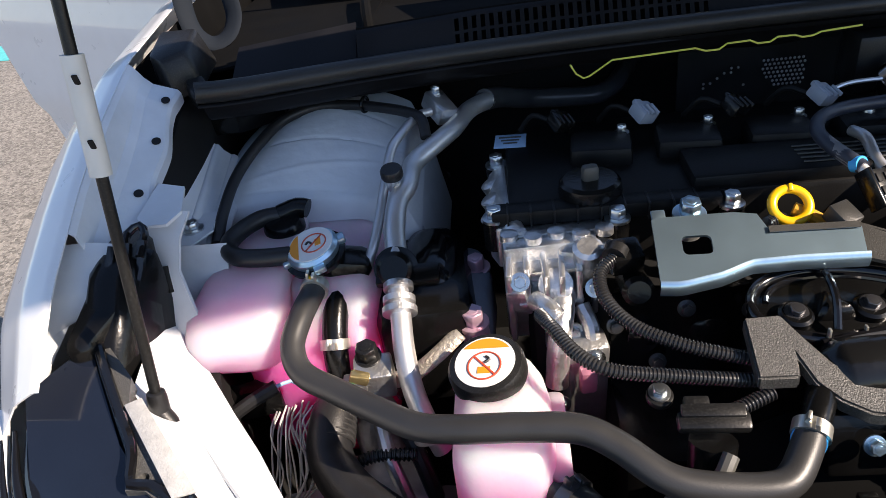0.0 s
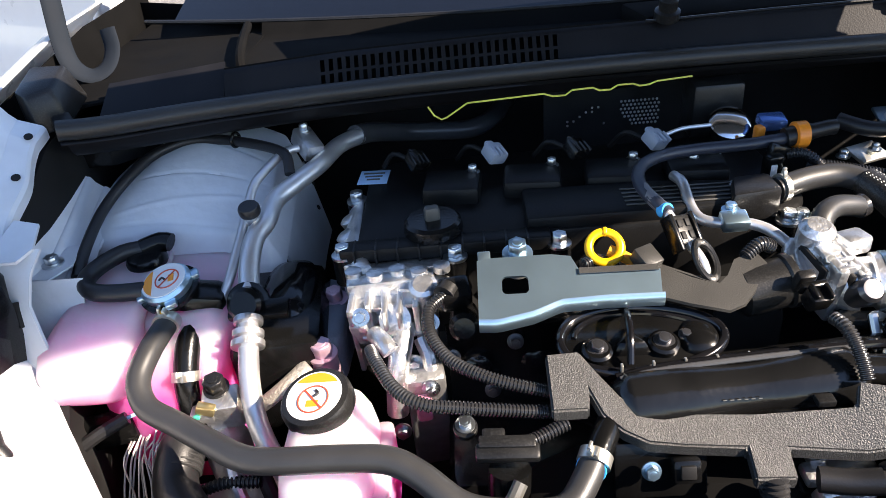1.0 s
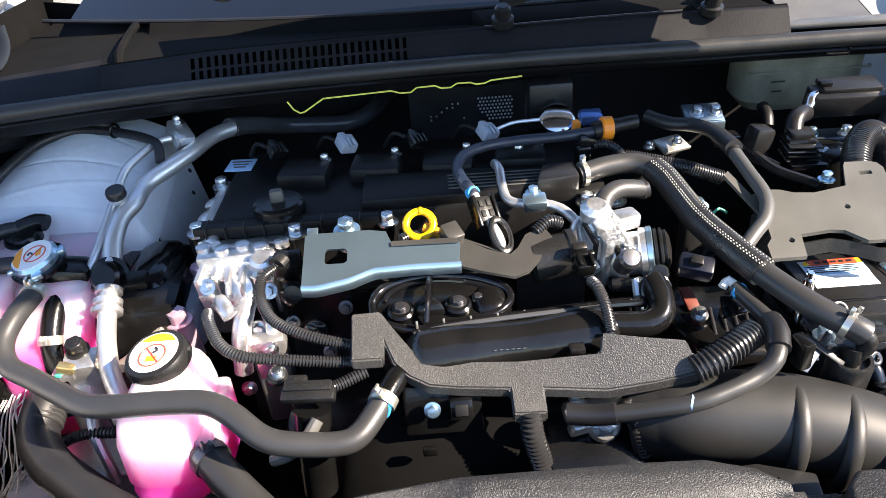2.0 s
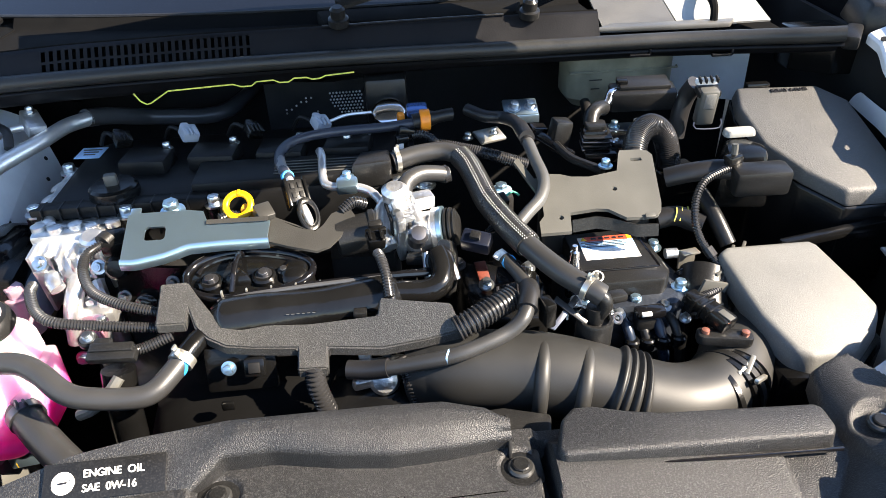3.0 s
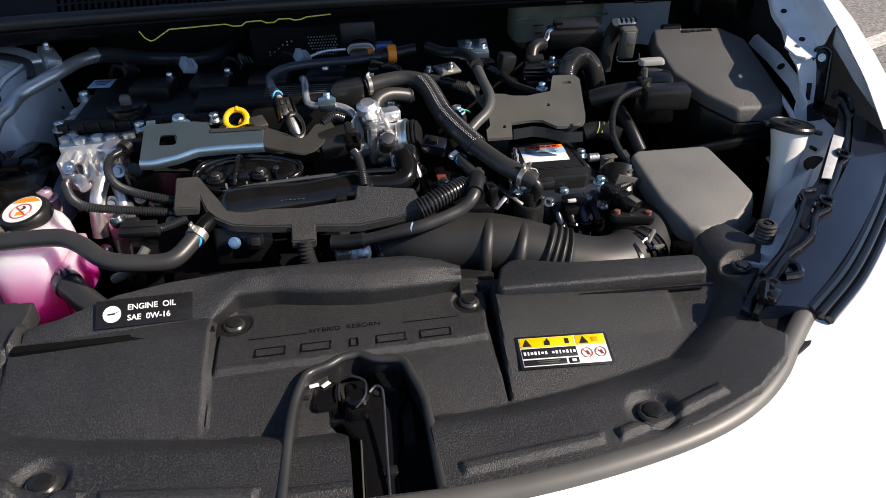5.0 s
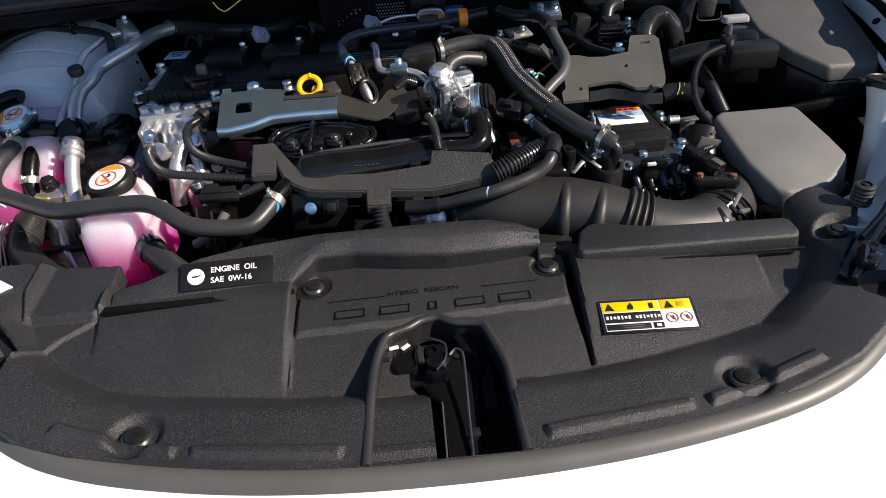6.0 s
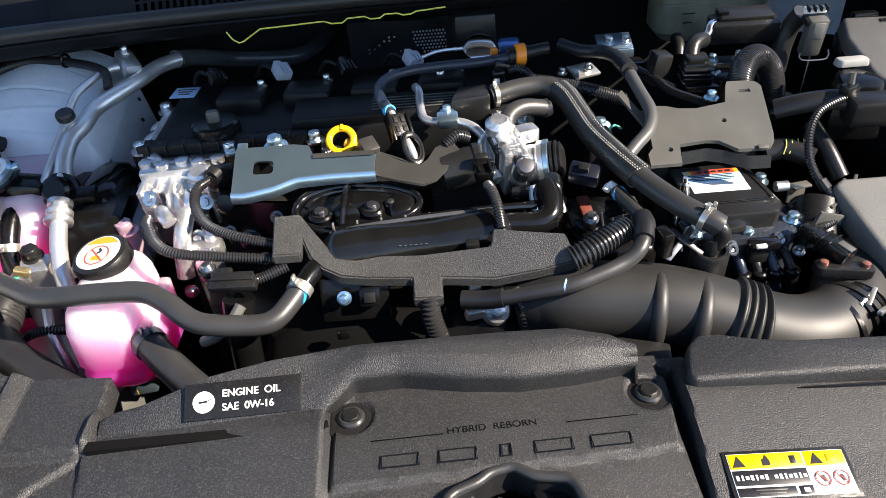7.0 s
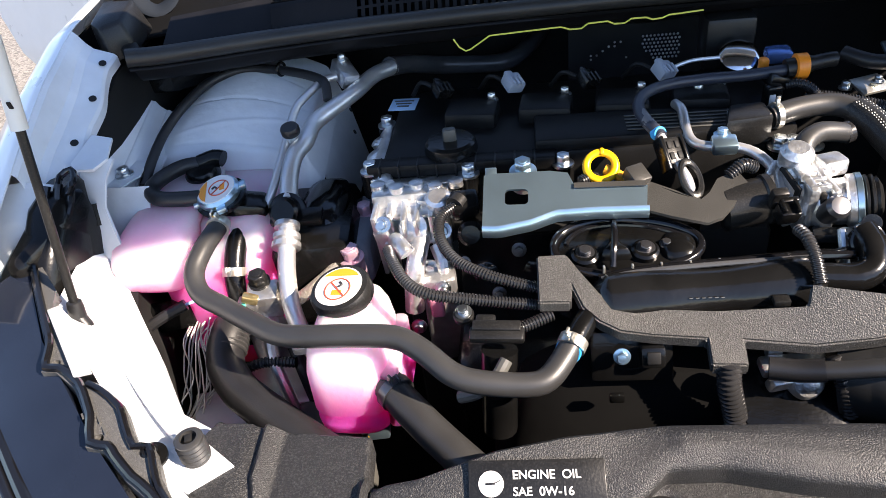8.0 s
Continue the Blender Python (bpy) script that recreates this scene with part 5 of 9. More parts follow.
# ---- more builders ----
def ban_label(parent, m, r):
    """A round white label with an orange field and a red ring with a bar."""
    disc = part("label", add(bmesh.new(), lathe([(r, 0), (r, 0.0008)], n=32), m), LABEL, parent, "round white warning label")
    seg = [(r * 0.93 * math.cos(radians(a)), r * 0.93 * math.sin(radians(a))) for a in range(35, 146, 10)]
    part("orange_field", prism(seg, 0.0008, 0.0014, m, 0), LABEL_ORANGE, disc)
    part("ban_mark", add(bmesh.new(), ring(r * 0.54, r * 0.032, n=28, k=6), m @ pose(0, -r * 0.16, 0.001)), LABEL_RED, disc)
    part("ban_bar", add(bmesh.new(), box((r * 1.05, r * 0.06, 0.0006), bevel=0), m @ pose(0, -r * 0.16, 0.0013, 0, 0, -45)), LABEL_RED, disc)
    part("picture_mark", add(bmesh.new(), box((r * 0.42, r * 0.26, 0.0005), bevel=0), m @ pose(0, -r * 0.34, 0.0010)), LABEL_ORANGE, disc)
    part("picture_mark", add(bmesh.new(), tube([(0, 0, 0), (r * 0.15, r * 0.12, 0), (r * 0.02, r * 0.25, 0)], r * 0.05, 6), m @ pose(0, -r * 0.05, 0.0012)), LABEL_BLACK, disc)
    return disc


# ---- left side of the bay ----
tank = thing("coolant_tank", (-0.62, 0.37, 0.70), "translucent tank of pink coolant with a metal pressure cap", "coolant tank")
tb = blob([(0.705, -0.640, -0.540, 0.325, 0.440), (0.712, -0.656, -0.530, 0.312, 0.450), (0.760, -0.660, -0.526, 0.290, 0.455), (0.842, -0.662, -0.524, 0.286, 0.458), (0.862, -0.672, -0.524, 0.300, 0.462), (0.880, -0.690, -0.524, 0.320, 0.472), (0.896, -0.692, -0.525, 0.328, 0.472), (0.908, -0.685, -0.530, 0.338, 0.466), (0.911, -0.665, -0.545, 0.352, 0.455)], 48, 4.0)
blob([(0.856, -0.670, -0.615, 0.300, 0.42), (0.859, -0.692, -0.607, 0.276, 0.43), (0.868, -0.702, -0.602, 0.268, 0.44), (0.890, -0.704, -0.602, 0.270, 0.45), (0.904, -0.700, -0.603, 0.278, 0.45), (0.914, -0.692, -0.604, 0.296, 0.470), (0.920, -0.684, -0.606, 0.310, 0.470), (0.923, -0.672, -0.612, 0.322, 0.462)], 40, 4.0, tb)
part("vessel", tb, TANK, tank, "milky plastic with pink coolant", 60)
CAPM = pose(-0.579, 0.366, 0.921, 14, -8, 0)
part("neck", add(bmesh.new(), lathe([(0.019, -0.03), (0.019, 0.0), (0.030, 0.004), (0.031, 0.009), (0.024, 0.011)], n=30), CAPM), BLACK, tank, "black filler neck")
nb = box((0.050, 0.042, 0.035), (-0.556, 0.372, 0.905), (0, 15, 10), 0.010)
tube([(-0.558, 0.362, 0.90), (-0.562, 0.335, 0.888), (-0.563, 0.305, 0.862), (-0.560, 0.288, 0.825), (-0.556, 0.280, 0.78)], 0.0125, 14, bm=nb)
part("outlet", nb, BLACK, tank, "black moulded outlet")
clamp_band((-0.563, 0.305, 0.862), (0.02, -0.6, -0.75), 0.0128, tank)
cap = part("pressure_cap", add(bmesh.new(), lathe([(0.025, 0.009), (0.0262, 0.012), (0.0262, 0.017), (0.0235, 0.0205), (0.018, 0.021)], n=36), CAPM), STEEL, tank, "bright metal pressure cap")
for a in (20, 200, 290):
    part("cap_ear", add(bmesh.new(), box((0.010, 0.012, 0.007), (0.0275, 0, 0.012), bevel=0.002), CAPM @ pose(0, 0, 0, 0, 0, a)), STEEL, cap)
ban_label(cap, CAPM @ pose(0, 0, 0.0206, 0, 0, 100), 0.0225)

vent = thing("vent_hose", (-0.65, 0.40, 0.90), "short black rubber hose looped to a moulded cap", "hose")
part("hose", tube([(-0.600, 0.362, 0.930), (-0.630, 0.356, 0.933), (-0.657, 0.360, 0.934), (-0.672, 0.380, 0.935), (-0.668, 0.405, 0.936), (-0.652, 0.430, 0.936), (-0.632, 0.440, 0.934)], 0.0092, 16), RUBBER_DARK, vent)
part("elbow", add(lathe([(0.018, 0), (0.022, 0.004), (0.022, 0.010), (0.018, 0.016), (0.008, 0.017)], (-0.628, 0.430, 0.918), (8, 0, 0), 26), tube([(-0.634, 0.440, 0.934), (-0.615, 0.446, 0.938), (-0.604, 0.445, 0.936)], 0.0105, 12)), BLACK, vent, "black moulded cap")

# filler hose from tank to engine
hose = thing("coolant_hose", (-0.38, 0.16, 0.86), "long smooth black rubber coolant hose with bends", "hose")
HOSE = [(-0.579, 0.333, 0.908), (-0.586, 0.298, 0.902), (-0.590, 0.270, 0.890), (-0.578, 0.248, 0.878), (-0.545, 0.228, 0.874), (-0.508, 0.203, 0.875), (-0.472, 0.178, 0.880), (-0.440, 0.168, 0.885), (-0.390, 0.163, 0.889), (-0.350, 0.158, 0.890), (-0.325, 0.146, 0.885), (-0.296, 0.125, 0.875), (-0.270, 0.119, 0.870), (-0.230, 0.119, 0.866), (-0.212, 0.125, 0.867), (-0.198, 0.142, 0.873), (-0.186, 0.162, 0.880)]
part("hose", tube(HOSE, 0.0112, 18, 0.005), RUBBER, hose)
clamp_band((-0.579, 0.334, 0.9085), (0, 1, 0.12), 0.0116, hose)
clamp_band((-0.189, 0.157, 0.878), (0.5, 1, 0.35), 0.0116, hose)
part("paint_mark", lathe([(0.0119, -0.002), (0.0119, 0.002)], (-0.193, 0.150, 0.8755), (60, 0, -30), 20), BLUE, hose)
part("yellow_mark", box((0.005, 0.004, 0.002), (-0.579, 0.333, 0.9218), (0, 0, 0), 0.0006), YELLOW, hose)
part("stub", tube([(-0.188, 0.158, 0.879), (-0.178, 0.175, 0.884), (-0.165, 0.20, 0.885)], 0.011, 12), BLACK, hose)

# reserve bottle
bottle = thing("reserve_bottle", (-0.39, 0.19, 0.72), "translucent bottle half full of pink coolant with a black cap", "coolant bottle")
bb = blob([(0.764, -0.425, -0.386, 0.160, 0.235), (0.768, -0.440, -0.374, 0.148, 0.248), (0.776, -0.446, -0.368, 0.142, 0.254), (0.790, -0.447, -0.366, 0.140, 0.256), (0.797, -0.444, -0.369, 0.143, 0.254), (0.805, -0.448, -0.365, 0.140, 0.257), (0.846, -0.448, -0.366, 0.143, 0.260), (0.862, -0.446, -0.370, 0.152, 0.262), (0.873, -0.440, -0.377, 0.170, 0.261), (0.880, -0.432, -0.386, 0.190, 0.257)], 44, 4.2)
part("vessel", bb, BOTTLE, bottle, "milky plastic with pink coolant", 60)
part("flange", prism(rounded(-0.372, 0.150, -0.355, 0.245, 0.006), 0.775, 0.845, None, 0.002), BOTTLE, bottle)
RC = pose(-0.415, 0.233, 0.877, 10, -8, 0)
part("neck", add(bmesh.new(), lathe([(0.024, -0.02), (0.024, 0.006)], n=28), RC), BOTTLE, bottle)
knurl = lathe([(0.030, 0.0), (0.0325, 0.003), (0.0325, 0.014), (0.030, 0.018), (0.0255, 0.0195), (0.0250, 0.0185)], n=44)
c = part("screw_cap", add(bmesh.new(), knurl, RC), SATIN, bottle, "black screw cap")
ban_label(c, RC @ pose(0, 0, 0.0188, 0, 0, -8), 0.0252)
part("drain", box((0.030, 0.018, 0.020), (-0.395, 0.172, 0.748), (0, 0, 8), 0.003), STEEL, bottle, "metal bracket below the bottle")
part("drain_clip", box((0.010, 0.008, 0.010), (-0.404, 0.166, 0.744), bevel=0.002), YELLOW, bottle)

lower = thing("lower_hose", (-0.30, 0.10, 0.80), "thick black rubber hose with a spring clamp", "hose")
LH = [(-0.366, 0.158, 0.828), (-0.345, 0.134, 0.824), (-0.315, 0.104, 0.818), (-0.28, 0.072, 0.812), (-0.24, 0.04, 0.80)]
part("hose", tube(LH, 0.0165, 18), RUBBER, lower)
clamp_band((-0.358, 0.149, 0.8265), (0.66, -0.72, -0.12), 0.0168, lower, DARKBOLT)

duct_h = thing("ribbed_hose", (-0.52, 0.19, 0.78), "wide black ribbed rubber hose running down to the front", "hose")
part("hose", tube([(-0.560, 0.300, 0.80), (-0.566, 0.262, 0.815), (-0.566, 0.225, 0.800), (-0.545, 0.195, 0.790), (-0.515, 0.172, 0.785), (-0.47, 0.142, 0.780), (-0.42, 0.11, 0.775)], 0.0208, 20), RUBBER_DARK, duct_h)
part("ribs", tube([(-0.566, 0.268, 0.815), (-0.566, 0.235, 0.804)], 0.0212, 20, rib=0.005, depth=0.0016), RUBBER, duct_h)

# air-conditioning lines
ac = thing("refrigerant_pipe", (-0.48, 0.45, 0.80), "bright aluminium refrigerant pipe with service port and black sleeves", "pipe")
part("rear_sleeve", tube([(-0.195, 0.865, 0.925), (-0.208, 0.841, 0.917), (-0.232, 0.795, 0.910), (-0.263, 0.766, 0.909), (-0.310, 0.752, 0.915), (-0.359, 0.730, 0.927), (-0.395, 0.675, 0.953), (-0.413, 0.630, 0.968)], 0.0135, 14), SLEEVE, ac, "smooth black sleeve")
part("pipe", tube([(-0.408, 0.634, 0.966), (-0.431, 0.602, 0.968), (-0.448, 0.552, 0.967), (-0.472, 0.515, 0.962), (-0.491, 0.488, 0.956), (-0.494, 0.45, 0.951), (-0.503, 0.425, 0.945), (-0.505, 0.394, 0.931), (-0.503, 0.369, 0.914), (-0.507, 0.370, 0.912)], 0.0108, 16), TUBE, ac, "bright bent pipe")
part("collar", add(lathe([(0.017, -0.010), (0.0215, -0.008), (0.0215, -0.001), (0.017, 0), (0.017, 0.016), (0.013, 0.020)], (-0.503, 0.357, 0.909), (60, 0, 5), 26), box((0.062, 0.022, 0.010), (-0.492, 0.354, 0.902), (20, 0, 0), 0.003)), BLACK, ac, "black rubber collar")
part("lower_pipe", tube([(-0.503, 0.360, 0.911), (-0.500, 0.335, 0.898), (-0.497, 0.310, 0.884), (-0.494, 0.285, 0.866), (-0.488, 0.262, 0.842), (-0.478, 0.247, 0.815), (-0.466, 0.240, 0.785)], 0.0100, 16), TUBE, ac, "pale lower pipe")
for p, w, r in (((-0.499, 0.326, 0.893), (0.05, -0.7, -0.45), 0.0155), ((-0.498, 0.316, 0.888), (0.05, -0.7, -0.45), 0.0165), ((-0.500, 0.338, 0.900), (0.05, -0.7, -0.4), 0.0145), ((-0.474, 0.243, 0.803), (0.2, -0.3, -0.8), 0.018)):
    q = Vector(w).to_track_quat("Z", "Y").to_matrix().to_4x4()
    part("ferrule", add(bmesh.new(), lathe([(r * 0.8, -0.004), (r, -0.003), (r, 0.003), (r * 0.8, 0.004)], n=24), Matrix.Translation(p) @ q), ALU, ac)
port = part("service_port", tube([(-0.508, 0.452, 0.948), (-0.508, 0.446, 0.958), (-0.507, 0.443, 0.966)], 0.0075, 14), ALU, ac)
part("port_cap", lathe([(0.0110, 0), (0.0118, 0.002), (0.0118, 0.008), (0.0105, 0.0105), (0.004, 0.011)], (-0.507, 0.4425, 0.9655), (12, 0, 0), 20), RUBBER_DARK, port, "black port cap")
part("joint_block", box((0.024, 0.040, 0.022), (-0.464, 0.578, 0.984), (25, 10, 40), 0.003), ALU, ac)
part("joint_bolt", hexbolt(0.006, 0.010, (-0.467, 0.588, 0.996), (0, 0, 0)), BOLT, ac)
thin = thing("liquid_line", (-0.53, 0.42, 0.80), "slim aluminium refrigerant line", "pipe")
part("pipe", tube([(-0.474, 0.567, 0.984), (-0.489, 0.551, 0.985), (-0.506, 0.507, 0.98), (-0.513, 0.486, 0.973), (-0.519, 0.444, 0.95), (-0.525, 0.394, 0.925), (-0.536, 0.362, 0.898), (-0.541, 0.333, 0.87)], 0.0052, 12), TUBE, thin)
val = thing("expansion_valve", (-0.545, 0.30, 0.80), "small bright metal valve block with a black hexagonal cap", "valve")
part("block", box((0.036, 0.028, 0.036), (-0.526, 0.284, 0.838), (15, 0, 8), 0.003), ALU, val)
part("hex_cap", hexbolt(0.011, 0.016, (-0.530, 0.290, 0.856), (10, 0, 0), 1.15), SATIN, val, "black hexagonal cap")
part("plug", box((0.022, 0.016, 0.012), (-0.542, 0.272, 0.842), (0, 0, 5), 0.002), ALU, val)
part("green_seal", box((0.006, 0.004, 0.004), (-0.545, 0.264, 0.846), bevel=0.001), mat("green seal", (0.05, 0.5, 0.35), 0.4), val)
part("gold_clip", box((0.018, 0.010, 0.010), (-0.536, 0.268, 0.852), (0, 20, 0), 0.002), mat("gold chromate", (0.75, 0.6, 0.3), 0.3, 0.9), val)
part("lower_body", lathe([(0.022, -0.10), (0.024, -0.03), (0.018, -0.01), (0.015, 0)], (-0.535, 0.285, 0.82), (0, 0, 0), 20), ALU, val)

# engine mount and fittings below the pipes
mount = thing("engine_mount", (-0.45, 0.40, 0.75), "black engine mount with a blue-grey arm and large bolts", "engine mount")
part("arm", prism([(-0.497, 0.485), (-0.475, 0.492), (-0.425, 0.470), (-0.412, 0.42), (-0.415, 0.350), (-0.45, 0.335), (-0.462, 0.385), (-0.488, 0.440)], 0.80, 0.858, None, 0.010, inset=0.06, seg=3), mat("blue-grey painted iron", (0.17, 0.19, 0.23), 0.4, grain=0.3, grain_size=0.006), mount, "blue-grey cast arm")
part("bolt", hexbolt(0.010, 0.016, (-0.431, 0.426, 0.855), (5, 0, 0)), PINKISH, mount)
part("housing", box((0.10, 0.16, 0.12), (-0.485, 0.40, 0.82), (0, 0, 6), 0.02), BLACK, mount)
part("shield", blob([(0.80, -0.510, -0.445, 0.36, 0.47), (0.86, -0.512, -0.443, 0.358, 0.475), (0.885, -0.505, -0.450, 0.368, 0.470), (0.893, -0.490, -0.465, 0.385, 0.455)], 28, 3.0), GLOSS, mount, "rounded black rubber boot", 60)
part("bracket", tube([(-0.433, 0.336, 0.80), (-0.433, 0.336, 0.852)], lambda k: 0.018 - 0.004 * k, 18), PINKISH, mount, "pinkish mount post")
part("post_bolt", hexbolt(0.0115, 0.018, (-0.433, 0.336, 0.851), (5, 0, 0), 1.35), PINKISH, mount)
part("ground_strap", tube([(-0.520, 0.302, 0.815), (-0.495, 0.297, 0.825), (-0.47, 0.305, 0.84), (-0.446, 0.322, 0.853)], 0.008, 10, flat=0.35), mat("braided copper strap", (0.55, 0.5, 0.42), 0.4, 0.7, grain=1.0, grain_size=0.003), mount, "braided earth strap")

# loom and clutter low on the left
loom = thing("wire_loom", (-0.63, 0.25, 0.70), "bundle of pale wires with a black taped sleeve", "cables")
rng = random.Random(7)
for k in range(15):
    j = lambda w: rng.uniform(-w, w)
    a_ = Vector((-0.630 + 0.003 * k, 0.286 + j(0.004), 0.806 + j(0.006)))
    part("wire", tube([a_, a_ + Vector((-0.006 + j(0.006), -0.018 + j(0.005), -0.012)), a_ + Vector((0.004 + j(0.012), -0.042 + j(0.006), -0.040 + j(0.008))), a_ + Vector((-0.016 + j(0.016), -0.066 + j(0.008), -0.072)), a_ + Vector((-0.040 + j(0.012), -0.088, -0.11))], 0.0010, 6), WIRE if k % 4 else TUBE, loom)
part("sleeve", tube([(-0.685, 0.235, 0.815), (-0.660, 0.250, 0.828), (-0.640, 0.262, 0.836), (-0.618, 0.274, 0.842)], 0.0068, 10), RUBBER_DARK, loom, "black taped sleeve")
part("tip", tube([(-0.619, 0.273, 0.842), (-0.605, 0.279, 0.843), (-0.596, 0.276, 0.838)], 0.0018, 6), LABEL_BLUE, loom)
part("holder", box((0.05, 0.02, 0.035), (-0.648, 0.288, 0.815), (0, 0, 15), 0.004), BLACK, loom)
pipes = thing("lower_pipe", (-0.52, 0.24, 0.60), "bent pale metal pipes low beside the bottle", "pipe")
part("pipe", tube([(-0.525, 0.262, 0.80), (-0.515, 0.235, 0.78), (-0.50, 0.215, 0.74), (-0.495, 0.21, 0.68)], 0.007, 10), ALU, pipes)
part("pipe", tube([(-0.505, 0.270, 0.79), (-0.490, 0.245, 0.77), (-0.475, 0.225, 0.72), (-0.47, 0.22, 0.66)], 0.008, 10), RUBBER_DARK, pipes)
part("conduit", tube([(-0.565, 0.225, 0.775), (-0.53, 0.235, 0.785), (-0.49, 0.235, 0.785)], 0.0055, 10, rib=0.004, depth=0.0016), CONDUIT, pipes)
part("bracket", box((0.09, 0.06, 0.02), (-0.53, 0.245, 0.735), (10, 5, 10), 0.004), ALU, pipes)
part("plate", box((0.07, 0.08, 0.01), (-0.585, 0.215, 0.72), (0, 10, 20), 0.003), PRIMED, pipes)
part("drum", lathe([(0.05, -0.12), (0.055, -0.02), (0.045, 0.0), (0.02, 0.006)], (-0.47, 0.20, 0.73), (0, 0, 0), 28), PLATE, pipes)

# prop rod
prop = thing("prop_rod", (-0.672, 0.180, 0.89), "black bonnet prop rod with a white sleeve and rubber foot", "prop rod")
foot, topv = Vector((-0.672, 0.180, 0.902)), Vector((-0.642, 0.2640, 1.400))
dirv = (topv - foot).normalized()
part("rod", tube([foot, foot.lerp(topv, 0.5), topv], 0.0043, 12), SATIN, prop, "black steel rod")
part("sleeve", tube([foot + dirv * 0.198, foot + dirv * 0.24, foot + dirv * 0.278], 0.0075, 16), MILK, prop, "white plastic sleeve")
for k in (0.222, 0.264):
    part("sleeve_hole", box((0.004, 0.002, 0.007), tuple(foot + dirv * k + Vector((0.003, -0.0072, 0))), (10, 0, 0), 0.001), TAR, prop)
part("top_bend", tube([topv - dirv * 0.02, topv, topv + Vector((0.02, 0.03, 0.008)), topv + Vector((0.02, 0.065, 0.01))], 0.0050, 10), SATIN, prop, "bent upper end hooked into the bonnet")
FM = Matrix.Translation(foot) @ dirv.to_track_quat("Z", "Y").to_matrix().to_4x4()
part("foot", add(add(bmesh.new(), lathe([(0.0075, -0.004), (0.0082, 0.0), (0.0078, 0.018), (0.0070, 0.023), (0.0055, 0.024)], n=20), FM), tube([foot + Vector((0.001, 0.0, 0.004)), foot + Vector((0.008, -0.004, -0.008)), foot + Vector((0.010, -0.012, -0.014))], 0.0078, 14)), RUBBER_DARK, prop, "black rubber foot")

# seal round the strut tower, bracket with a bolt, black fender filler
solid("tower_seal", tube([(-0.690, 0.395, 0.930), (-0.692, 0.435, 0.945), (-0.688, 0.484, 0.962), (-0.670, 0.525, 0.980), (-0.649, 0.569, 0.990), (-0.615, 0.594, 0.993), (-0.570, 0.590, 0.993), (-0.520, 0.567, 0.992), (-0.491, 0.548, 0.990), (-0.481, 0.537, 0.986), (-0.477, 0.520, 0.972)], 0.0062, 12), RUBBER_DARK, "black rubber edge seal round the strut tower", "seal")
solid("seal_strap", ring(0.0085, 0.0020, (-0.552, 0.584, 0.994), (0, 90, -20), 20, 8), BLACK, "black clip round the tower seal", "clip")
bracket = thing("tower_bracket", (-0.71, 0.40, 0.93), "white painted bracket with a hexagon bolt", "bracket")
part("sheet", plate([(-0.745, 0.400), (-0.735, 0.376), (-0.706, 0.372), (-0.692, 0.400), (-0.700, 0.440), (-0.740, 0.435)], [], 0.002, pose(0, 0, 0.944)), PRIMED, bracket)
part("bolt", hexbolt(0.0075, 0.010, (-0.714, 0.403, 0.944), (0, 0, 0)), BOLT, bracket)
part("lip", sheet(lambda u, v: (-0.728 + 0.060 * u, 0.372 - 0.06 * v, 0.944 - 0.10 * v), 4, 6, 0.002), PRIMED, bracket)
part("duct_edge", tube([(-0.742, 0.36, 0.94), (-0.73, 0.345, 0.925), (-0.725, 0.33, 0.90)], 0.005, 8), PRIMED, bracket)
filler_bm = blob([(0.86, -0.757, -0.712, 0.20, 0.31), (0.93, -0.760, -0.708, 0.215, 0.33), (0.975, -0.757, -0.715, 0.27, 0.345), (0.985, -0.750, -0.722, 0.295, 0.340)], 24, 3)
solid("fender_filler", filler_bm, BLACK, "black foam filler between fender and headlamp", "filler block")


# ---- engine ----
engine = thing("engine", (-0.15, 0.42, 0.42), "black and aluminium four-cylinder engine with valve cover and coils", "engine")
part("block", box((0.42, 0.24, 0.42), (-0.17, 0.46, 0.66), bevel=0.02), TAR, engine)
part("front_block", box((0.34, 0.14, 0.32), (-0.14, 0.28, 0.63), bevel=0.02), BLACK, engine)
part("head_face", sheet(lambda u, v: (-0.305 + 0.26 * u, 0.330 - 0.012 * v + 0.004 * math.sin(14 * u), 0.885 - 0.16 * v), 30, 8, 0.006), BLACK, engine, "black front face of the cylinder head")
for x, y, z in ((-0.237, 0.318, 0.868), (-0.300, 0.322, 0.850), (-0.180, 0.318, 0.862), (-0.262, 0.312, 0.812)):
    part("bolt", hexbolt(0.0055, 0.009, (x, y, z), (70, 0, 0), 1.5), DARKBOLT, engine)
for x, r in ((-0.275, 0.016), (-0.215, 0.020), (-0.160, 0.014)):
    part("head_boss", lathe([(r, 0), (r * 0.9, 0.014), (r * 0.5, 0.016)], (x, 0.328, 0.835), (75, 0, 0), 22), GLOSS, engine)
vc = prism([(-0.392, 0.392), (-0.375, 0.385), (-0.30, 0.388), (-0.27, 0.398), (-0.02, 0.398), (0.06, 0.405), (0.075, 0.43), (0.07, 0.58), (0.03, 0.60), (-0.36, 0.595), (-0.392, 0.57)], 0.86, 0.944, None, 0.006)
valve = part("valve_cover", vc, VALVE, engine, "black plastic valve cover")
part("front_rail", box((0.215, 0.022, 0.016), (-0.30, 0.392, 0.938), (0, 0, 0), 0.003), VALVE, valve)
for i in range(9):
    part("rail_rib", box((0.002, 0.024, 0.018), (-0.392 + 0.022 * i, 0.390, 0.9375), bevel=0.0005), SATIN, valve)
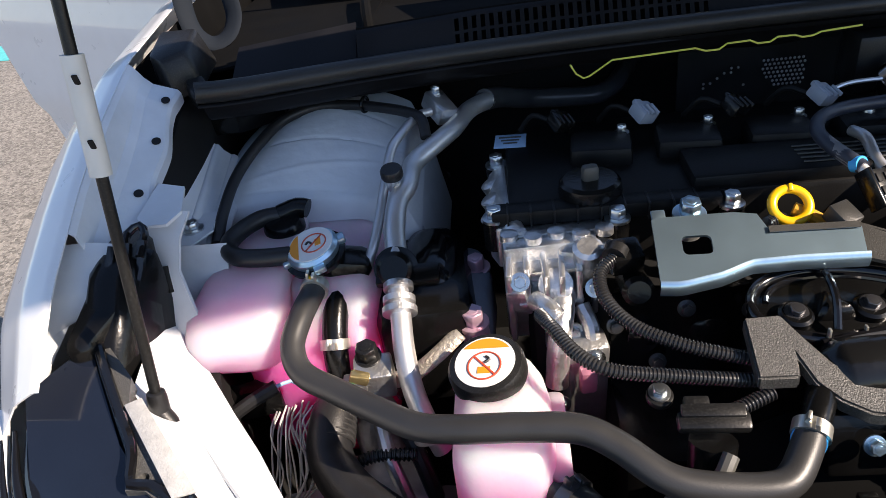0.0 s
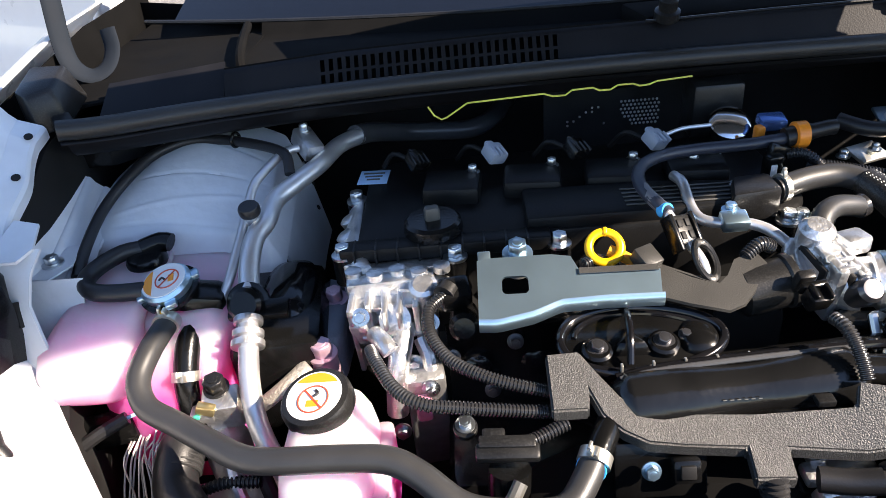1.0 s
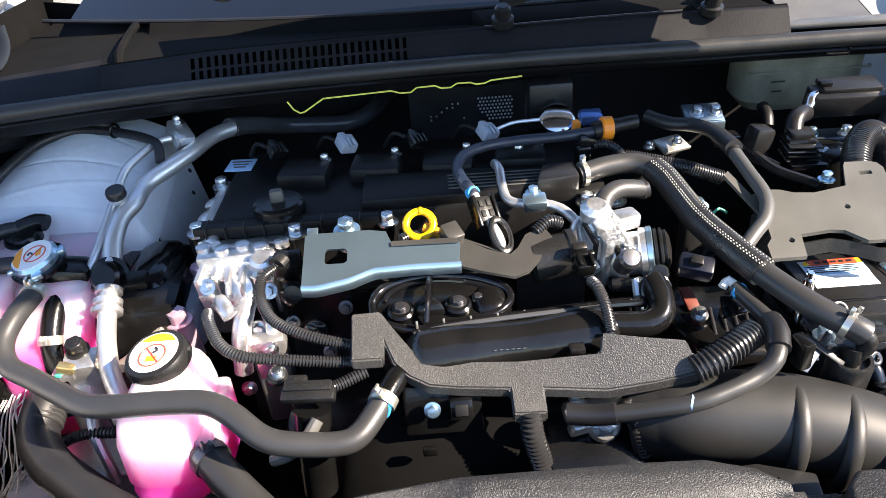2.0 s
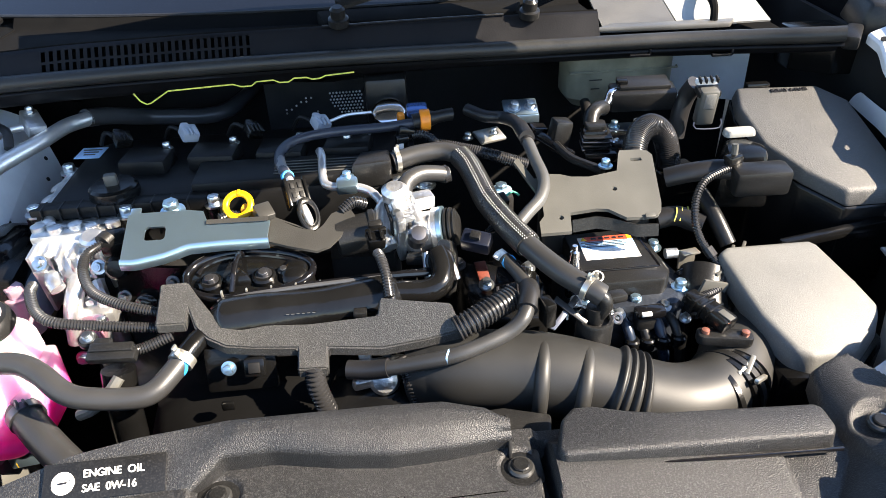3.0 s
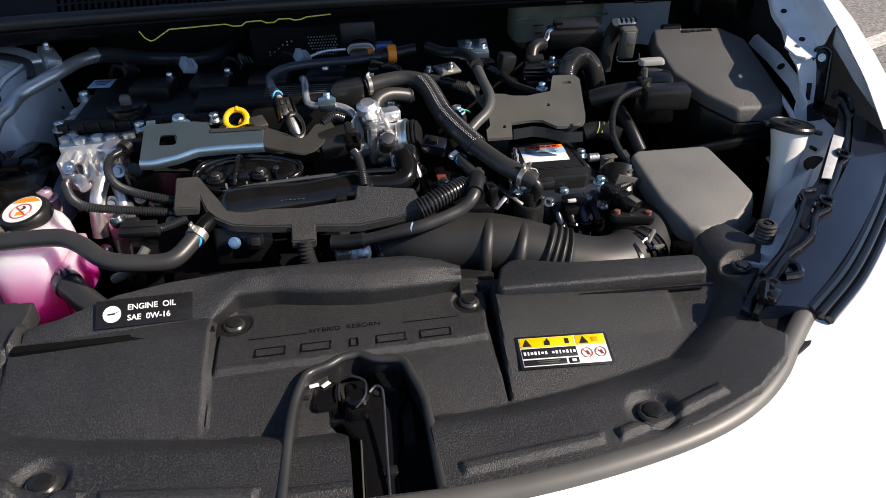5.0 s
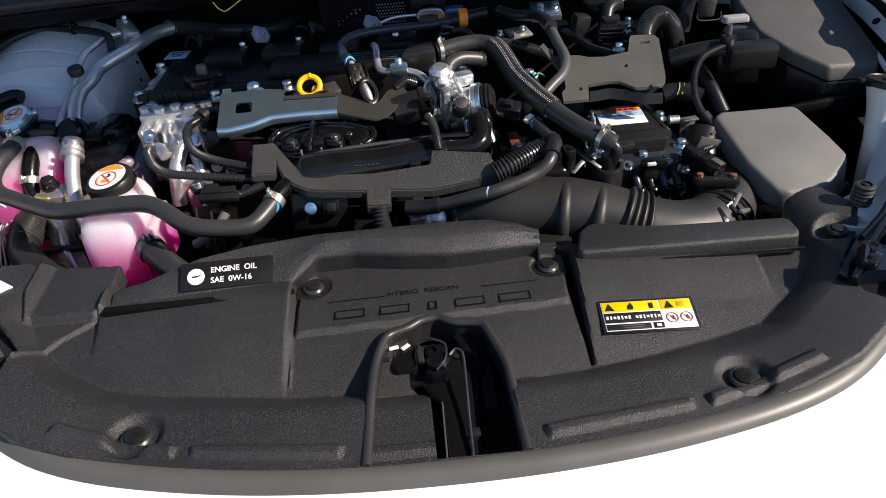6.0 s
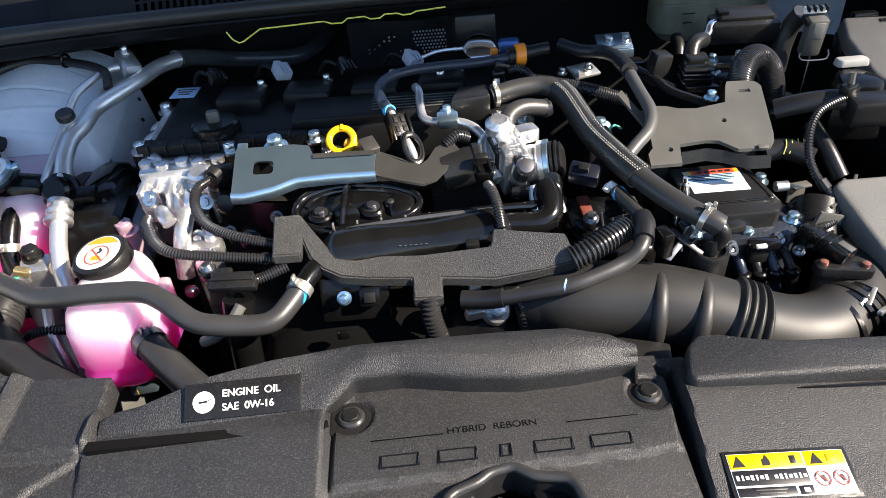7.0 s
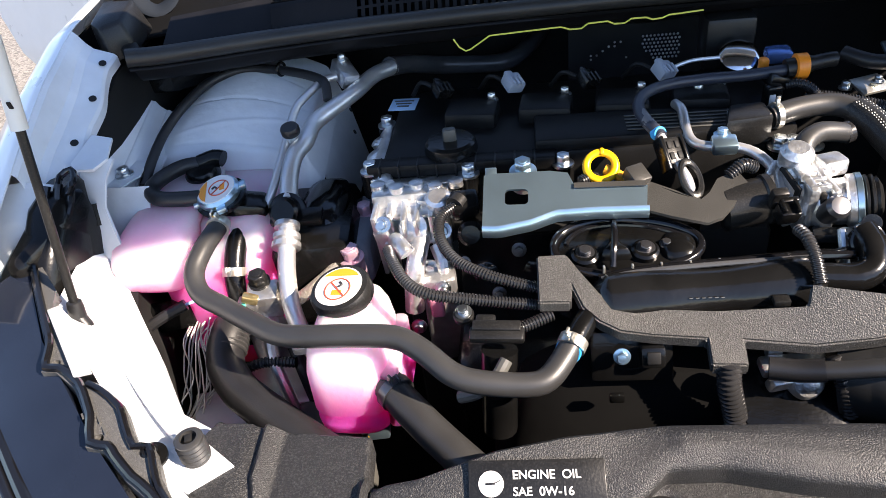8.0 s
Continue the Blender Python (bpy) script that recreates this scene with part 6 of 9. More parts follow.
part("raised_panel", prism([(-0.215, 0.402), (-0.02, 0.402), (0.03, 0.415), (0.03, 0.452), (-0.08, 0.468), (-0.215, 0.470)], 0.938, 0.956, None, 0.004), VALVE, valve, "flat raised panel")
for i in range(5):
    part("panel_groove", box((0.115, 0.0022, 0.0012), (-0.055, 0.413 + 0.0085 * i, 0.9568), (0, 0, -1.5), 0.0004), PLATE, valve)
for i, (x, y) in enumerate(((-0.318, 0.505), (-0.228, 0.507), (-0.137, 0.505), (-0.047, 0.505))):
    part("coil_housing", box((0.064, 0.052, 0.026), (x + 0.028, y - 0.012, 0.950), (0, 0, -6), 0.006), VALVE, valve)
    part("coil_stud", hexbolt(0.0055, 0.010, (x + 0.052, y + 0.004, 0.960), (0, 0, 0)), BOLT, valve)
GREYBLUE = mat("pale blue-grey connector", (0.30, 0.34, 0.40), 0.4, vary=0.1)
for (x, y, z), m_ in (((-0.239, 0.532, 0.972), GREYBLUE), ((-0.056, 0.528, 0.975), GREYBLUE), ((-0.328, 0.527, 0.972), BLACK), ((-0.147, 0.517, 0.976), BLACK)):
    cn = part("coil_plug", box((0.023, 0.023, 0.016), (x, y, z), (25, 15, 35), 0.003), m_, engine, "electrical plug on a coil")
    part("plug_lock", box((0.011, 0.010, 0.006), (x - 0.005, y + 0.005, z + 0.009), (25, 15, 35), 0.002), m_, cn)
    for k in (-1, 0, 1):
        part("plug_rib", box((0.0025, 0.015, 0.005), (x + 0.005 + 0.005 * k, y - 0.008, z + 0.006), (25, 15, 35), 0.001), m_, cn)
    part("plug_wire", tube([(x - 0.012, y + 0.012, z - 0.002), (x - 0.03, y + 0.022, z + 0.002), (x - 0.045, y + 0.035, z - 0.02)], 0.0030, 8), VALVE, cn)
cp = part("oil_cap", lathe([(0.030, 0), (0.031, 0.004), (0.0295, 0.013), (0.026, 0.016), (0.010, 0.0165)], (-0.311, 0.412, 0.944), (0, 0, 0), 40), BLACK, engine, "grey-black oil filler cap")
part("grip", box((0.016, 0.012, 0.018), (-0.311, 0.410, 0.966), (0, 0, 10), 0.004), PLATE, cp)
part("sticker", box((0.036, 0.036, 0.001), (-0.385, 0.549, 0.9455), (0, 0, -4), 0.0003), LABEL_BLUE, engine, "small pale printed sticker")
for k in range(3):
    part("print_bar", box((0.026 - 0.005 * k, 0.003, 0.0008), (-0.385, 0.558 - 0.008 * k, 0.9463), (0, 0, -4), 0), PLATE, engine)
for (x, y, z) in ((-0.402, 0.507, 0.936), (-0.405, 0.392, 0.934), (-0.290, 0.377, 0.932), (-0.185, 0.384, 0.934), (0.045, 0.395, 0.934)):
    part("boss", lathe([(0.012, -0.03), (0.012, 0), (0.009, 0.002)], (x, y, z), (0, 0, 0), 18), BLACK, engine)
    part("bolt", hexbolt(0.0082, 0.013, (x, y, z), (0, 0, 0)), BOLT, engine)

# timing cover: cast aluminium
timing = part("timing_cover", box((0.088, 0.016, 0.12), (-0.356, 0.364, 0.870), (8, 0, 4), 0.004), ALU, engine, "rough cast aluminium timing cover")
for k, (x, h, d) in enumerate(((-0.394, 0.090, 0.030), (-0.378, 0.060, 0.024), (-0.362, 0.100, 0.034), (-0.346, 0.050, 0.040), (-0.331, 0.085, 0.030), (-0.316, 0.070, 0.022))):
    part("rib", box((0.0055, d, h), (x, 0.354 - d * 0.35, 0.918 - h / 2), (10, 0, 3 * (k % 3 - 1)), 0.0015), ALU, timing)
part("pad", box((0.085, 0.026, 0.006), (-0.352, 0.348, 0.908), (12, 0, 4), 0.0015), ALU, timing)
part("pad", box((0.060, 0.030, 0.006), (-0.358, 0.340, 0.880), (12, 0, 4), 0.0015), ALU, timing)
part("pad", box((0.050, 0.024, 0.026), (-0.322, 0.352, 0.912), (12, 4, -8), 0.004), ALU, timing)
part("pad", box((0.020, 0.030, 0.030), (-0.386, 0.340, 0.884), (16, 0, -14), 0.004), ALU, timing)
part("boss", lathe([(0.012, -0.02), (0.014, 0.012), (0.010, 0.015)], (-0.322, 0.340, 0.918), (20, 0, 0), 18), ALU, timing)
part("boss", lathe([(0.015, -0.02), (0.016, 0.008), (0.010, 0.010)], (-0.352, 0.334, 0.893), (55, -10, 0), 20), ALU, timing)
part("passage", tube([(-0.385, 0.372, 0.925), (-0.395, 0.40, 0.932), (-0.400, 0.45, 0.930), (-0.402, 0.505, 0.930)], 0.012, 12, flat=0.6), ALU, timing)
part("pad", box((0.110, 0.018, 0.008), (-0.345, 0.375, 0.926), (0, 0, 3), 0.002), ALU, timing)
part("end_flange", prism([(0, 0), (0.020, 0.004), (0.024, 0.060), (0.020, 0.130), (0.004, 0.134), (-0.008, 0.120), (-0.006, 0.085), (-0.012, 0.060), (-0.008, 0.020)], 0, 0.045, pose(-0.404, 0.378, 0.886), 0.003), ALU, timing, "cast aluminium flange at the end of the valve cover")
for y in (0.405, 0.440, 0.475):
    part("flange_rib", lathe([(0.010, -0.02), (0.011, 0.004), (0.008, 0.006)], (-0.408, y, 0.928), (0, -25, 0), 16), ALU, timing)
part("passage", tube([(-0.345, 0.335, 0.885), (-0.349, 0.312, 0.872), (-0.354, 0.298, 0.850), (-0.358, 0.290, 0.81)], 0.011, 12), ALU, timing)
part("passage", tube([(-0.372, 0.315, 0.89), (-0.362, 0.296, 0.895), (-0.355, 0.288, 0.89)], 0.009, 12), ALU, timing)
part("passage", tube([(-0.330, 0.330, 0.87), (-0.322, 0.312, 0.85), (-0.326, 0.300, 0.80)], 0.008, 10), ALU, timing)
part("lower_block", box((0.040, 0.030, 0.14), (-0.330, 0.316, 0.78), (8, 0, 8), 0.006), ALU, timing)
for k in range(5):
    part("boss", lathe([(0.0085, 0), (0.0085, 0.007), (0.005, 0.008)], (-0.392 + 0.022 * k, 0.362 - 0.006 * (k % 2), 0.928), (0, 0, 0), 14), ALU, timing)
for (x, y, z, rx) in ((-0.385, 0.325, 0.905, 60), (-0.352, 0.322, 0.878, 70), (-0.318, 0.322, 0.895, 60), (-0.338, 0.318, 0.85, 80), (-0.322, 0.290, 0.84, 80), (-0.355, 0.285, 0.79, 80)):
    part("bolt", hexbolt(0.006, 0.009, (x, y, z), (rx, 0, 0)), BOLT, engine)
# the coolant's pink reflection is put into this cover's colour
part("tinted_cover", box((0.016, 0.014, 0.030), (-0.330, 0.282, 0.822), (10, 0, 8), 0.004), mat("aluminium pinked by reflection", (0.62, 0.26, 0.36), 0.35, 0.4), engine, "lower cover coloured for the coolant's pink reflection")
part("control_valve", add(box((0.030, 0.028, 0.022), (-0.292, 0.325, 0.925), (15, 0, 10), 0.004), lathe([(0.014, -0.03), (0.014, 0.014), (0.010, 0.018)], (-0.285, 0.305, 0.905), (70, 0, 0), 18)), BLACK, engine, "black oil control valve")

# zinc bracket
bk = thing("steel_bracket", (-0.19, 0.30, 0.90), "blue-silver zinc plated steel bracket with a square slot", "bracket")
BM = pose(-0.19, 0.298, 0.9445, 27, 0, -2)
outl = [(-0.080, -0.034), (-0.066, -0.033), (-0.030, -0.024), (-0.006, -0.014), (0.030, -0.012), (0.082, -0.012), (0.084, 0.012), (0.060, 0.014), (0.012, 0.016), (0.006, 0.030), (-0.012, 0.033), (-0.070, 0.032), (-0.080, 0.030)]
part("plate", plate(outl, [rounded(-0.058, -0.006, -0.034, 0.012, 0.0045)], 0.003, BM), STEEL, bk, "zinc plate with slot")
part("folded_edge", sheet(lambda u, v: tuple(BM @ Vector((-0.080 + 0.164 * u, float(np.interp(u, (0, 0.1, 0.3, 0.45, 0.68, 1), (-0.030, -0.031, -0.024, -0.014, -0.012, -0.012))) - 0.006 * math.sin(1.57 * v), -0.010 * (1 - math.cos(1.57 * v))))), 24, 8, 0.002), STEEL, bk)
part("edge_band", sheet(lambda u, v: tuple(BM @ Vector((0.012 + 0.07 * u, 0.016 - 0.006 * v, 0.0015))), 6, 3, 0.001), STRAP, bk, "dark strip along the upper edge")
part("bolt", hexbolt(0.0100, 0.017, (-0.229, 0.360, 0.940), (10, 0, 0)), STEEL, bk)
part("spacer", lathe([(0.013, -0.02), (0.013, 0), (0.010, 0.002)], (-0.229, 0.360, 0.940), (10, 0, 0), 20), ALU, bk)
part("ear", box((0.012, 0.014, 0.003), (-0.262, 0.333, 0.957), (24, 0, 0), 0.001), STEEL, bk)
arm = thing("support_arm", (-0.07, 0.30, 0.90), "matt grey-black support arm leading to the throttle", "bracket")
strap_bm = plate([(-0.116, 0.326), (-0.101, 0.317), (-0.078, 0.304), (-0.056, 0.295), (-0.046, 0.303), (-0.036, 0.318), (-0.016, 0.326), (-0.008, 0.312), (-0.026, 0.287), (-0.038, 0.275), (-0.053, 0.270), (-0.085, 0.279), (-0.116, 0.290)], [], 0.003)
for v in strap_bm.verts:
    v.co.z += 0.938 + 0.42 * (v.co.y - 0.30)
part("arm", strap_bm, STRAP, arm, "flat coated steel strap")
part("flange", sheet(lambda u, v: (-0.112 + 0.058 * u, 0.324 - 0.028 * u + 0.004 * v, 0.948 - 0.012 * u - 0.010 * v), 8, 3, 0.002), STRAP, arm)
part("end_box", box((0.020, 0.022, 0.016), (-0.114, 0.322, 0.950), (24, 0, 28), 0.002), STRAP, arm)

# dipstick
dip = thing("dipstick", (-0.14, 0.35, 0.90), "yellow plastic dipstick ring handle", "dipstick")
DM = pose(-0.1475, 0.346, 0.951, 42, 0, -4)
grip = add(bmesh.new(), ring(0.0150, 0.0043, n=36, k=12, width=0.85), DM)
add(grip, box((0.012, 0.008, 0.008), bevel=0.003), DM @ pose(0.002, -0.017, -0.002))
add(grip, box((0.0035, 0.007, 0.0095), bevel=0.001), DM @ pose(0.001, 0.0155, 0.0))
part("handle", grip, YELLOW, dip, "yellow ring handle")
part("tube", tube([(-0.143, 0.350, 0.945), (-0.125, 0.342, 0.938), (-0.112, 0.338, 0.925)], 0.006, 10), mat("amber plastic", (0.6, 0.32, 0.03), 0.35), dip)
part("stick", tube([(-0.146, 0.342, 0.938), (-0.146, 0.333, 0.915), (-0.146, 0.33, 0.88)], 0.005, 10), BOLT, dip)

# intake manifold
man = thing("intake_manifold", (-0.05, 0.23, 0.80), "glossy black plastic intake manifold with ribs and bolts", "manifold")
def oval(k, dx=0.0):
    return [(-0.135 + dx + 0.074 * k * math.cos(a) + 0.005 * math.cos(2 * a), 0.262 + 0.036 * k * math.sin(a)) for a in np.linspace(0, 2 * math.pi, 41)[:-1]]
def tilt(bm):
    for v in bm.verts:
        v.co.z += 0.25 * (v.co.y - 0.262)
    return bm
part("flange", tilt(prism(oval(1.0), 0.84, 0.906, None, 0.004, inset=0.03, seg=3)), BLACK, man, "oval flange")
part("rim", tilt(tube([(x, y, 0.908) for x, y in oval(0.96)] + [(*oval(0.96)[0], 0.908)], 0.0042, 10)), GLOSS, man, "raised oval rim")
part("inner_rim", tilt(tube([(x, y, 0.907) for x, y in oval(0.80)[0:20]], 0.0025, 8)), GLOSS, man)
for x, y in ((-0.171, 0.250), (-0.113, 0.254)):
    part("boss", lathe([(0.013, -0.01), (0.0135, 0.003), (0.011, 0.005)], (x, y, 0.906), (12, 0, 0), 22), BLACK, man)
    part("bolt", hexbolt(0.0062, 0.006, (x, y, 0.910), (15, 0, 0), 1.5), DARKBOLT, man)
part("bolt", hexbolt(0.0045, 0.005, (-0.092, 0.262, 0.908), (15, 0, 0), 1.5), DARKBOLT, man)
part("rib", tube([(-0.146, 0.232, 0.905), (-0.143, 0.250, 0.922), (-0.141, 0.276, 0.926), (-0.140, 0.290, 0.916)], 0.0032, 10), GLOSS, man)
part("web", prism([(-0.160, 0.245), (-0.142, 0.282), (-0.122, 0.245)], 0.90, 0.915, None, 0.004, inset=0.35), BLACK, man)
part("bulge", blob([(0.895, -0.098, -0.062, 0.240, 0.284), (0.906, -0.098, -0.062, 0.242, 0.284), (0.911, -0.093, -0.067, 0.248, 0.280), (0.913, -0.086, -0.074, 0.256, 0.272)], 24, 2.4), BLACK, man, "rounded end of the flange", 60)
part("plenum", tube([(-0.164, 0.206, 0.882), (-0.155, 0.207, 0.883), (-0.10, 0.209, 0.886), (-0.03, 0.212, 0.888), (0.010, 0.215, 0.889), (0.030, 0.217, 0.889), (0.038, 0.218, 0.889)], lambda k: 0.0255 * min(1, (0.35 + 12 * min(k, 1 - k)) ** 0.5) + 0.002 * math.sin(9 * k), 30, 0.004), NYLON, man, "long rounded plenum", 60)
part("seam", tube([(-0.160, 0.222, 0.900), (-0.12, 0.226, 0.905), (-0.04, 0.230, 0.908), (0.03, 0.233, 0.909), (0.070, 0.235, 0.907)], 0.0042, 8), GLOSS, man)
part("seam", tube([(-0.158, 0.216, 0.904), (-0.12, 0.219, 0.909), (-0.04, 0.223, 0.912), (0.03, 0.227, 0.912)], 0.0026, 8), SLEEVE, man)
part("rear_wall", sheet(lambda u, v: (-0.155 + 0.235 * u, 0.226 + 0.010 * u + 0.030 * v, 0.900 + 0.008 * u + 0.004 * v - 0.02 * v * v), 20, 6, 0.004), NYLON, man, "sloping shelf behind the plenum")
for k in range(9):
    x = -0.155 + 0.0265 * k
    part("seam_clip", box((0.0022, 0.004, 0.012), (x, 0.2255 + 0.0012 * k, 0.9055), bevel=0.0006), CLAMP, man)
for k in range(4):
    part("mould_mark", add(bmesh.new(), ring(0.0021, 0.0004, (-0.128 + 0.007 * k, 0.1868, 0.8985), (50, 0, 0), 14, 6)), PLATE, man)
for k in range(6):
    part("mould_mark", box((0.0030, 0.0006, 0.0018), (-0.082 + 0.0055 * k, 0.1880, 0.9005), (50, 0, 0), 0), PLATE, man)
part("elbow", tube([(-0.010, 0.216, 0.894), (0.035, 0.216, 0.897), (0.066, 0.214, 0.897), (0.083, 0.222, 0.902), (0.086, 0.240, 0.912), (0.082, 0.256, 0.918)], 0.0135, 16), NYLON, man)
part("elbow_ring", ring(0.0135, 0.003, (0.084, 0.246, 0.914), (60, 0, 0), 24, 8), GLOSS, man)

# harness cover
hc = thing("harness_cover", (-0.06, 0.17, 0.85), "coarse grained black plastic wiring harness cover with a stem", "cover")
HCO = [(-0.218, 0.231), (-0.190, 0.234), (-0.178, 0.218), (-0.163, 0.200), (-0.150, 0.190), (-0.132, 0.186), (-0.06, 0.180), (0.012, 0.172), (0.016, 0.184), (0.050, 0.176), (0.089, 0.168), (0.098, 0.146), (0.060, 0.146), (0.015, 0.148), (-0.041, 0.156), (-0.041, 0.135), (-0.072, 0.136), (-0.072, 0.158), (-0.118, 0.162), (-0.146, 0.164), (-0.164, 0.172), (-0.178, 0.184), (-0.186, 0.202), (-0.188, 0.188), (-0.218, 0.186)]
def hc_z(x, y):
    return 0.888 + 0.47 * (y - 0.176) + 0.20 * max(0, x - 0.0) + 0.10 * max(0, -x - 0.12) + (0.6 * max(0, y - 0.148) if x > 0.005 else 0)
t = plate(HCO, [], 0.012)
for v in t.verts:
    v.co.z += hc_z(v.co.x, v.co.y)
bmesh.ops.bevel(t, geom=[e for e in t.edges if e.calc_face_angle(0) > 0.9], offset=0.0016, segments=2, affect="EDGES")
part("shell", t, GRAIN_ROUGH, hc, "coarse grained shell")
part("outlet", tube([(-0.056, 0.142, 0.866), (-0.055, 0.135, 0.845), (-0.048, 0.132, 0.815), (-0.040, 0.132, 0.78)], 0.0098, 14, rib=0.0048, depth=0.0022), CONDUIT, hc, "corrugated conduit from the stem")
part("clip", box((0.014, 0.010, 0.006), (-0.006, 0.184, 0.898), bevel=0.001), SATIN, hc)

conduits = [([(-0.205, 0.214, 0.894), (-0.235, 0.217, 0.901), (-0.268, 0.226, 0.907), (-0.298, 0.246, 0.911), (-0.315, 0.275, 0.917), (-0.316, 0.300, 0.926), (-0.300, 0.318, 0.930)], 0.0054, "corrugated black conduit curving up to the engine"),
            ([(-0.205, 0.201, 0.886), (-0.24, 0.198, 0.893), (-0.285, 0.197, 0.901), (-0.322, 0.198, 0.908), (-0.345, 0.214, 0.912), (-0.362, 0.245, 0.915), (-0.370, 0.268, 0.910)], 0.0054, "corrugated black conduit running behind the bottle"),
            ([(-0.205, 0.190, 0.885), (-0.235, 0.178, 0.880), (-0.250, 0.166, 0.888)], 0.0055, "short corrugated conduit to a plug"),
            ([(0.016, 0.236, 0.938), (0.020, 0.222, 0.938), (0.024, 0.205, 0.928), (0.026, 0.188, 0.912)], 0.0052, "corrugated conduit down from the throttle motor"),
            ([(-0.170, 0.335, 0.940), (-0.155, 0.345, 0.938), (-0.135, 0.352, 0.925)], 0.006, "short corrugated conduit beside the dipstick"),
            ([(-0.025, 0.322, 0.945), (-0.010, 0.330, 0.952), (0.004, 0.334, 0.946)], 0.0065, "short corrugated conduit above the throttle motor"),
            ([(0.065, 0.478, 0.968), (0.085, 0.470, 0.972), (0.100, 0.462, 0.962), (0.105, 0.45, 0.95)], 0.0055, "thin corrugated conduit from a sensor plug"),
            ([(0.092, 0.474, 0.956), (0.13, 0.46, 0.952), (0.175, 0.445, 0.945), (0.22, 0.44, 0.93)], 0.0085, "wide corrugated conduit behind the engine"),
            ([(0.092, 0.150, 0.892), (0.112, 0.155, 0.899), (0.136, 0.167, 0.904), (0.156, 0.180, 0.905)], 0.0128, "wide shiny corrugated conduit")]
for pts, r, lab_ in conduits:
    c = thing("conduit", pts[0], lab_, "conduit", "corrugated conduits")
    part("sheath", tube(pts, r, 14, rib=0.0031 if r < 0.012 else 0.0046, depth=0.0011 if r < 0.012 else 0.0020), CONDUIT, c)
part("end_boot", tube([(-0.302, 0.316, 0.930), (-0.297, 0.325, 0.932)], 0.011, 12), SATIN, engine)

plug = thing("sensor_plug", (-0.265, 0.16, 0.86), "black rectangular electrical plug bolted beside the bottle", "plug")
pb = box((0.050, 0.014, 0.011), (-0.256, 0.158, 0.890), (22, 0, -3), 0.003)
box((0.044, 0.010, 0.005), (-0.256, 0.162, 0.8975), (22, 0, -3), 0.0015, pb)
box((0.018, 0.012, 0.007), (-0.266, 0.168, 0.898), (22, 0, -3), 0.002, pb)
part("body", pb, SATIN, plug)
part("lug", prism(circle(0, 0, 0.010, 18), 0, 0.006, pose(-0.288, 0.186, 0.888, 15, 0, 0), 0.001), SATIN, plug)
part("bolt", hexbolt(0.0055, 0.006, (-0.288, 0.186, 0.894), (15, 0, 0)), BOLT, plug)
part("column", tube([(-0.255, 0.158, 0.872), (-0.257, 0.150, 0.84), (-0.26, 0.145, 0.78)], 0.017, 16), BLACK, plug, "dark rubber column below")
part("pipe", tube([(-0.248, 0.140, 0.876), (-0.258, 0.128, 0.866), (-0.275, 0.124, 0.852), (-0.292, 0.128, 0.842)], 0.006, 10), PLATE, plug)

# dark fittings below the harness cover
low = thing("starter_bracket", (-0.13, 0.16, 0.80), "black bracket with a steel nut and a square plug", "bracket")
part("plate", box((0.075, 0.012, 0.050), (-0.135, 0.168, 0.852), (-20, 0, 0), 0.004), BLACK, low)
part("nut", hexbolt(0.0058, 0.008, (-0.145, 0.156, 0.862), (65, 0, 0), 1.35), STEEL, low)
part("square_plug", box((0.022, 0.012, 0.020), (-0.118, 0.155, 0.862), (-25, 0, 0), 0.003), BLACK, low)
part("square_recess", box((0.012, 0.004, 0.011), (-0.118, 0.1495, 0.865), (-25, 0, 0), 0.001), TAR, low)
part("lug", box((0.014, 0.006, 0.010), (-0.150, 0.140, 0.825), (0, 0, 0), 0.002), BLACK, low)
part("mass", blob([(0.60, -0.28, 0.02, 0.13, 0.24), (0.72, -0.27, 0.01, 0.135, 0.24), (0.80, -0.24, 0.0, 0.15, 0.24), (0.825, -0.20, -0.02, 0.17, 0.23)], 30, 3), MATT_BLACK, low)
pump = thing("belt_pump", (0.0, 0.15, 0.74), "dark round pump with a bright aluminium bracket", "pump")
part("drum", lathe([(0.050, -0.05), (0.055, -0.005), (0.050, 0.004), (0.030, 0.008)], (0.005, 0.150, 0.815), (25, 0, 0), 34), BLACK, pump)
part("bracket", add(box((0.060, 0.020, 0.012), (0.008, 0.165, 0.838), (10, 0, 5), 0.004), box((0.014, 0.012, 0.05), (-0.006, 0.178, 0.86), (0, 0, 0), 0.003)), ALU, pump, "bright cast bracket")
part("pillar", box((0.010, 0.010, 0.05), (0.018, 0.176, 0.86), bevel=0.002), PLATE, pump)
part("tensioner", add(lathe([(0.015, -0.02), (0.017, 0.0), (0.013, 0.005), (0.007, 0.006), (0.007, 0.010), (0.004, 0.011)], (0.014, 0.146, 0.836), (60, 15, 0), 26), box((0.050, 0.012, 0.016), (0.004, 0.150, 0.834), (20, 8, 20), 0.004)), ALU, pump, "bright cast tensioner")
part("cable", tube([(0.032, 0.150, 0.862), (0.040, 0.135, 0.84), (0.050, 0.128, 0.81)], 0.006, 10, rib=0.004, depth=0.0015), CONDUIT, pump)
fl = thing("vapour_hose", (0.09, 0.14, 0.86), "grey-black hose curving up past the intake pipe", "hose")
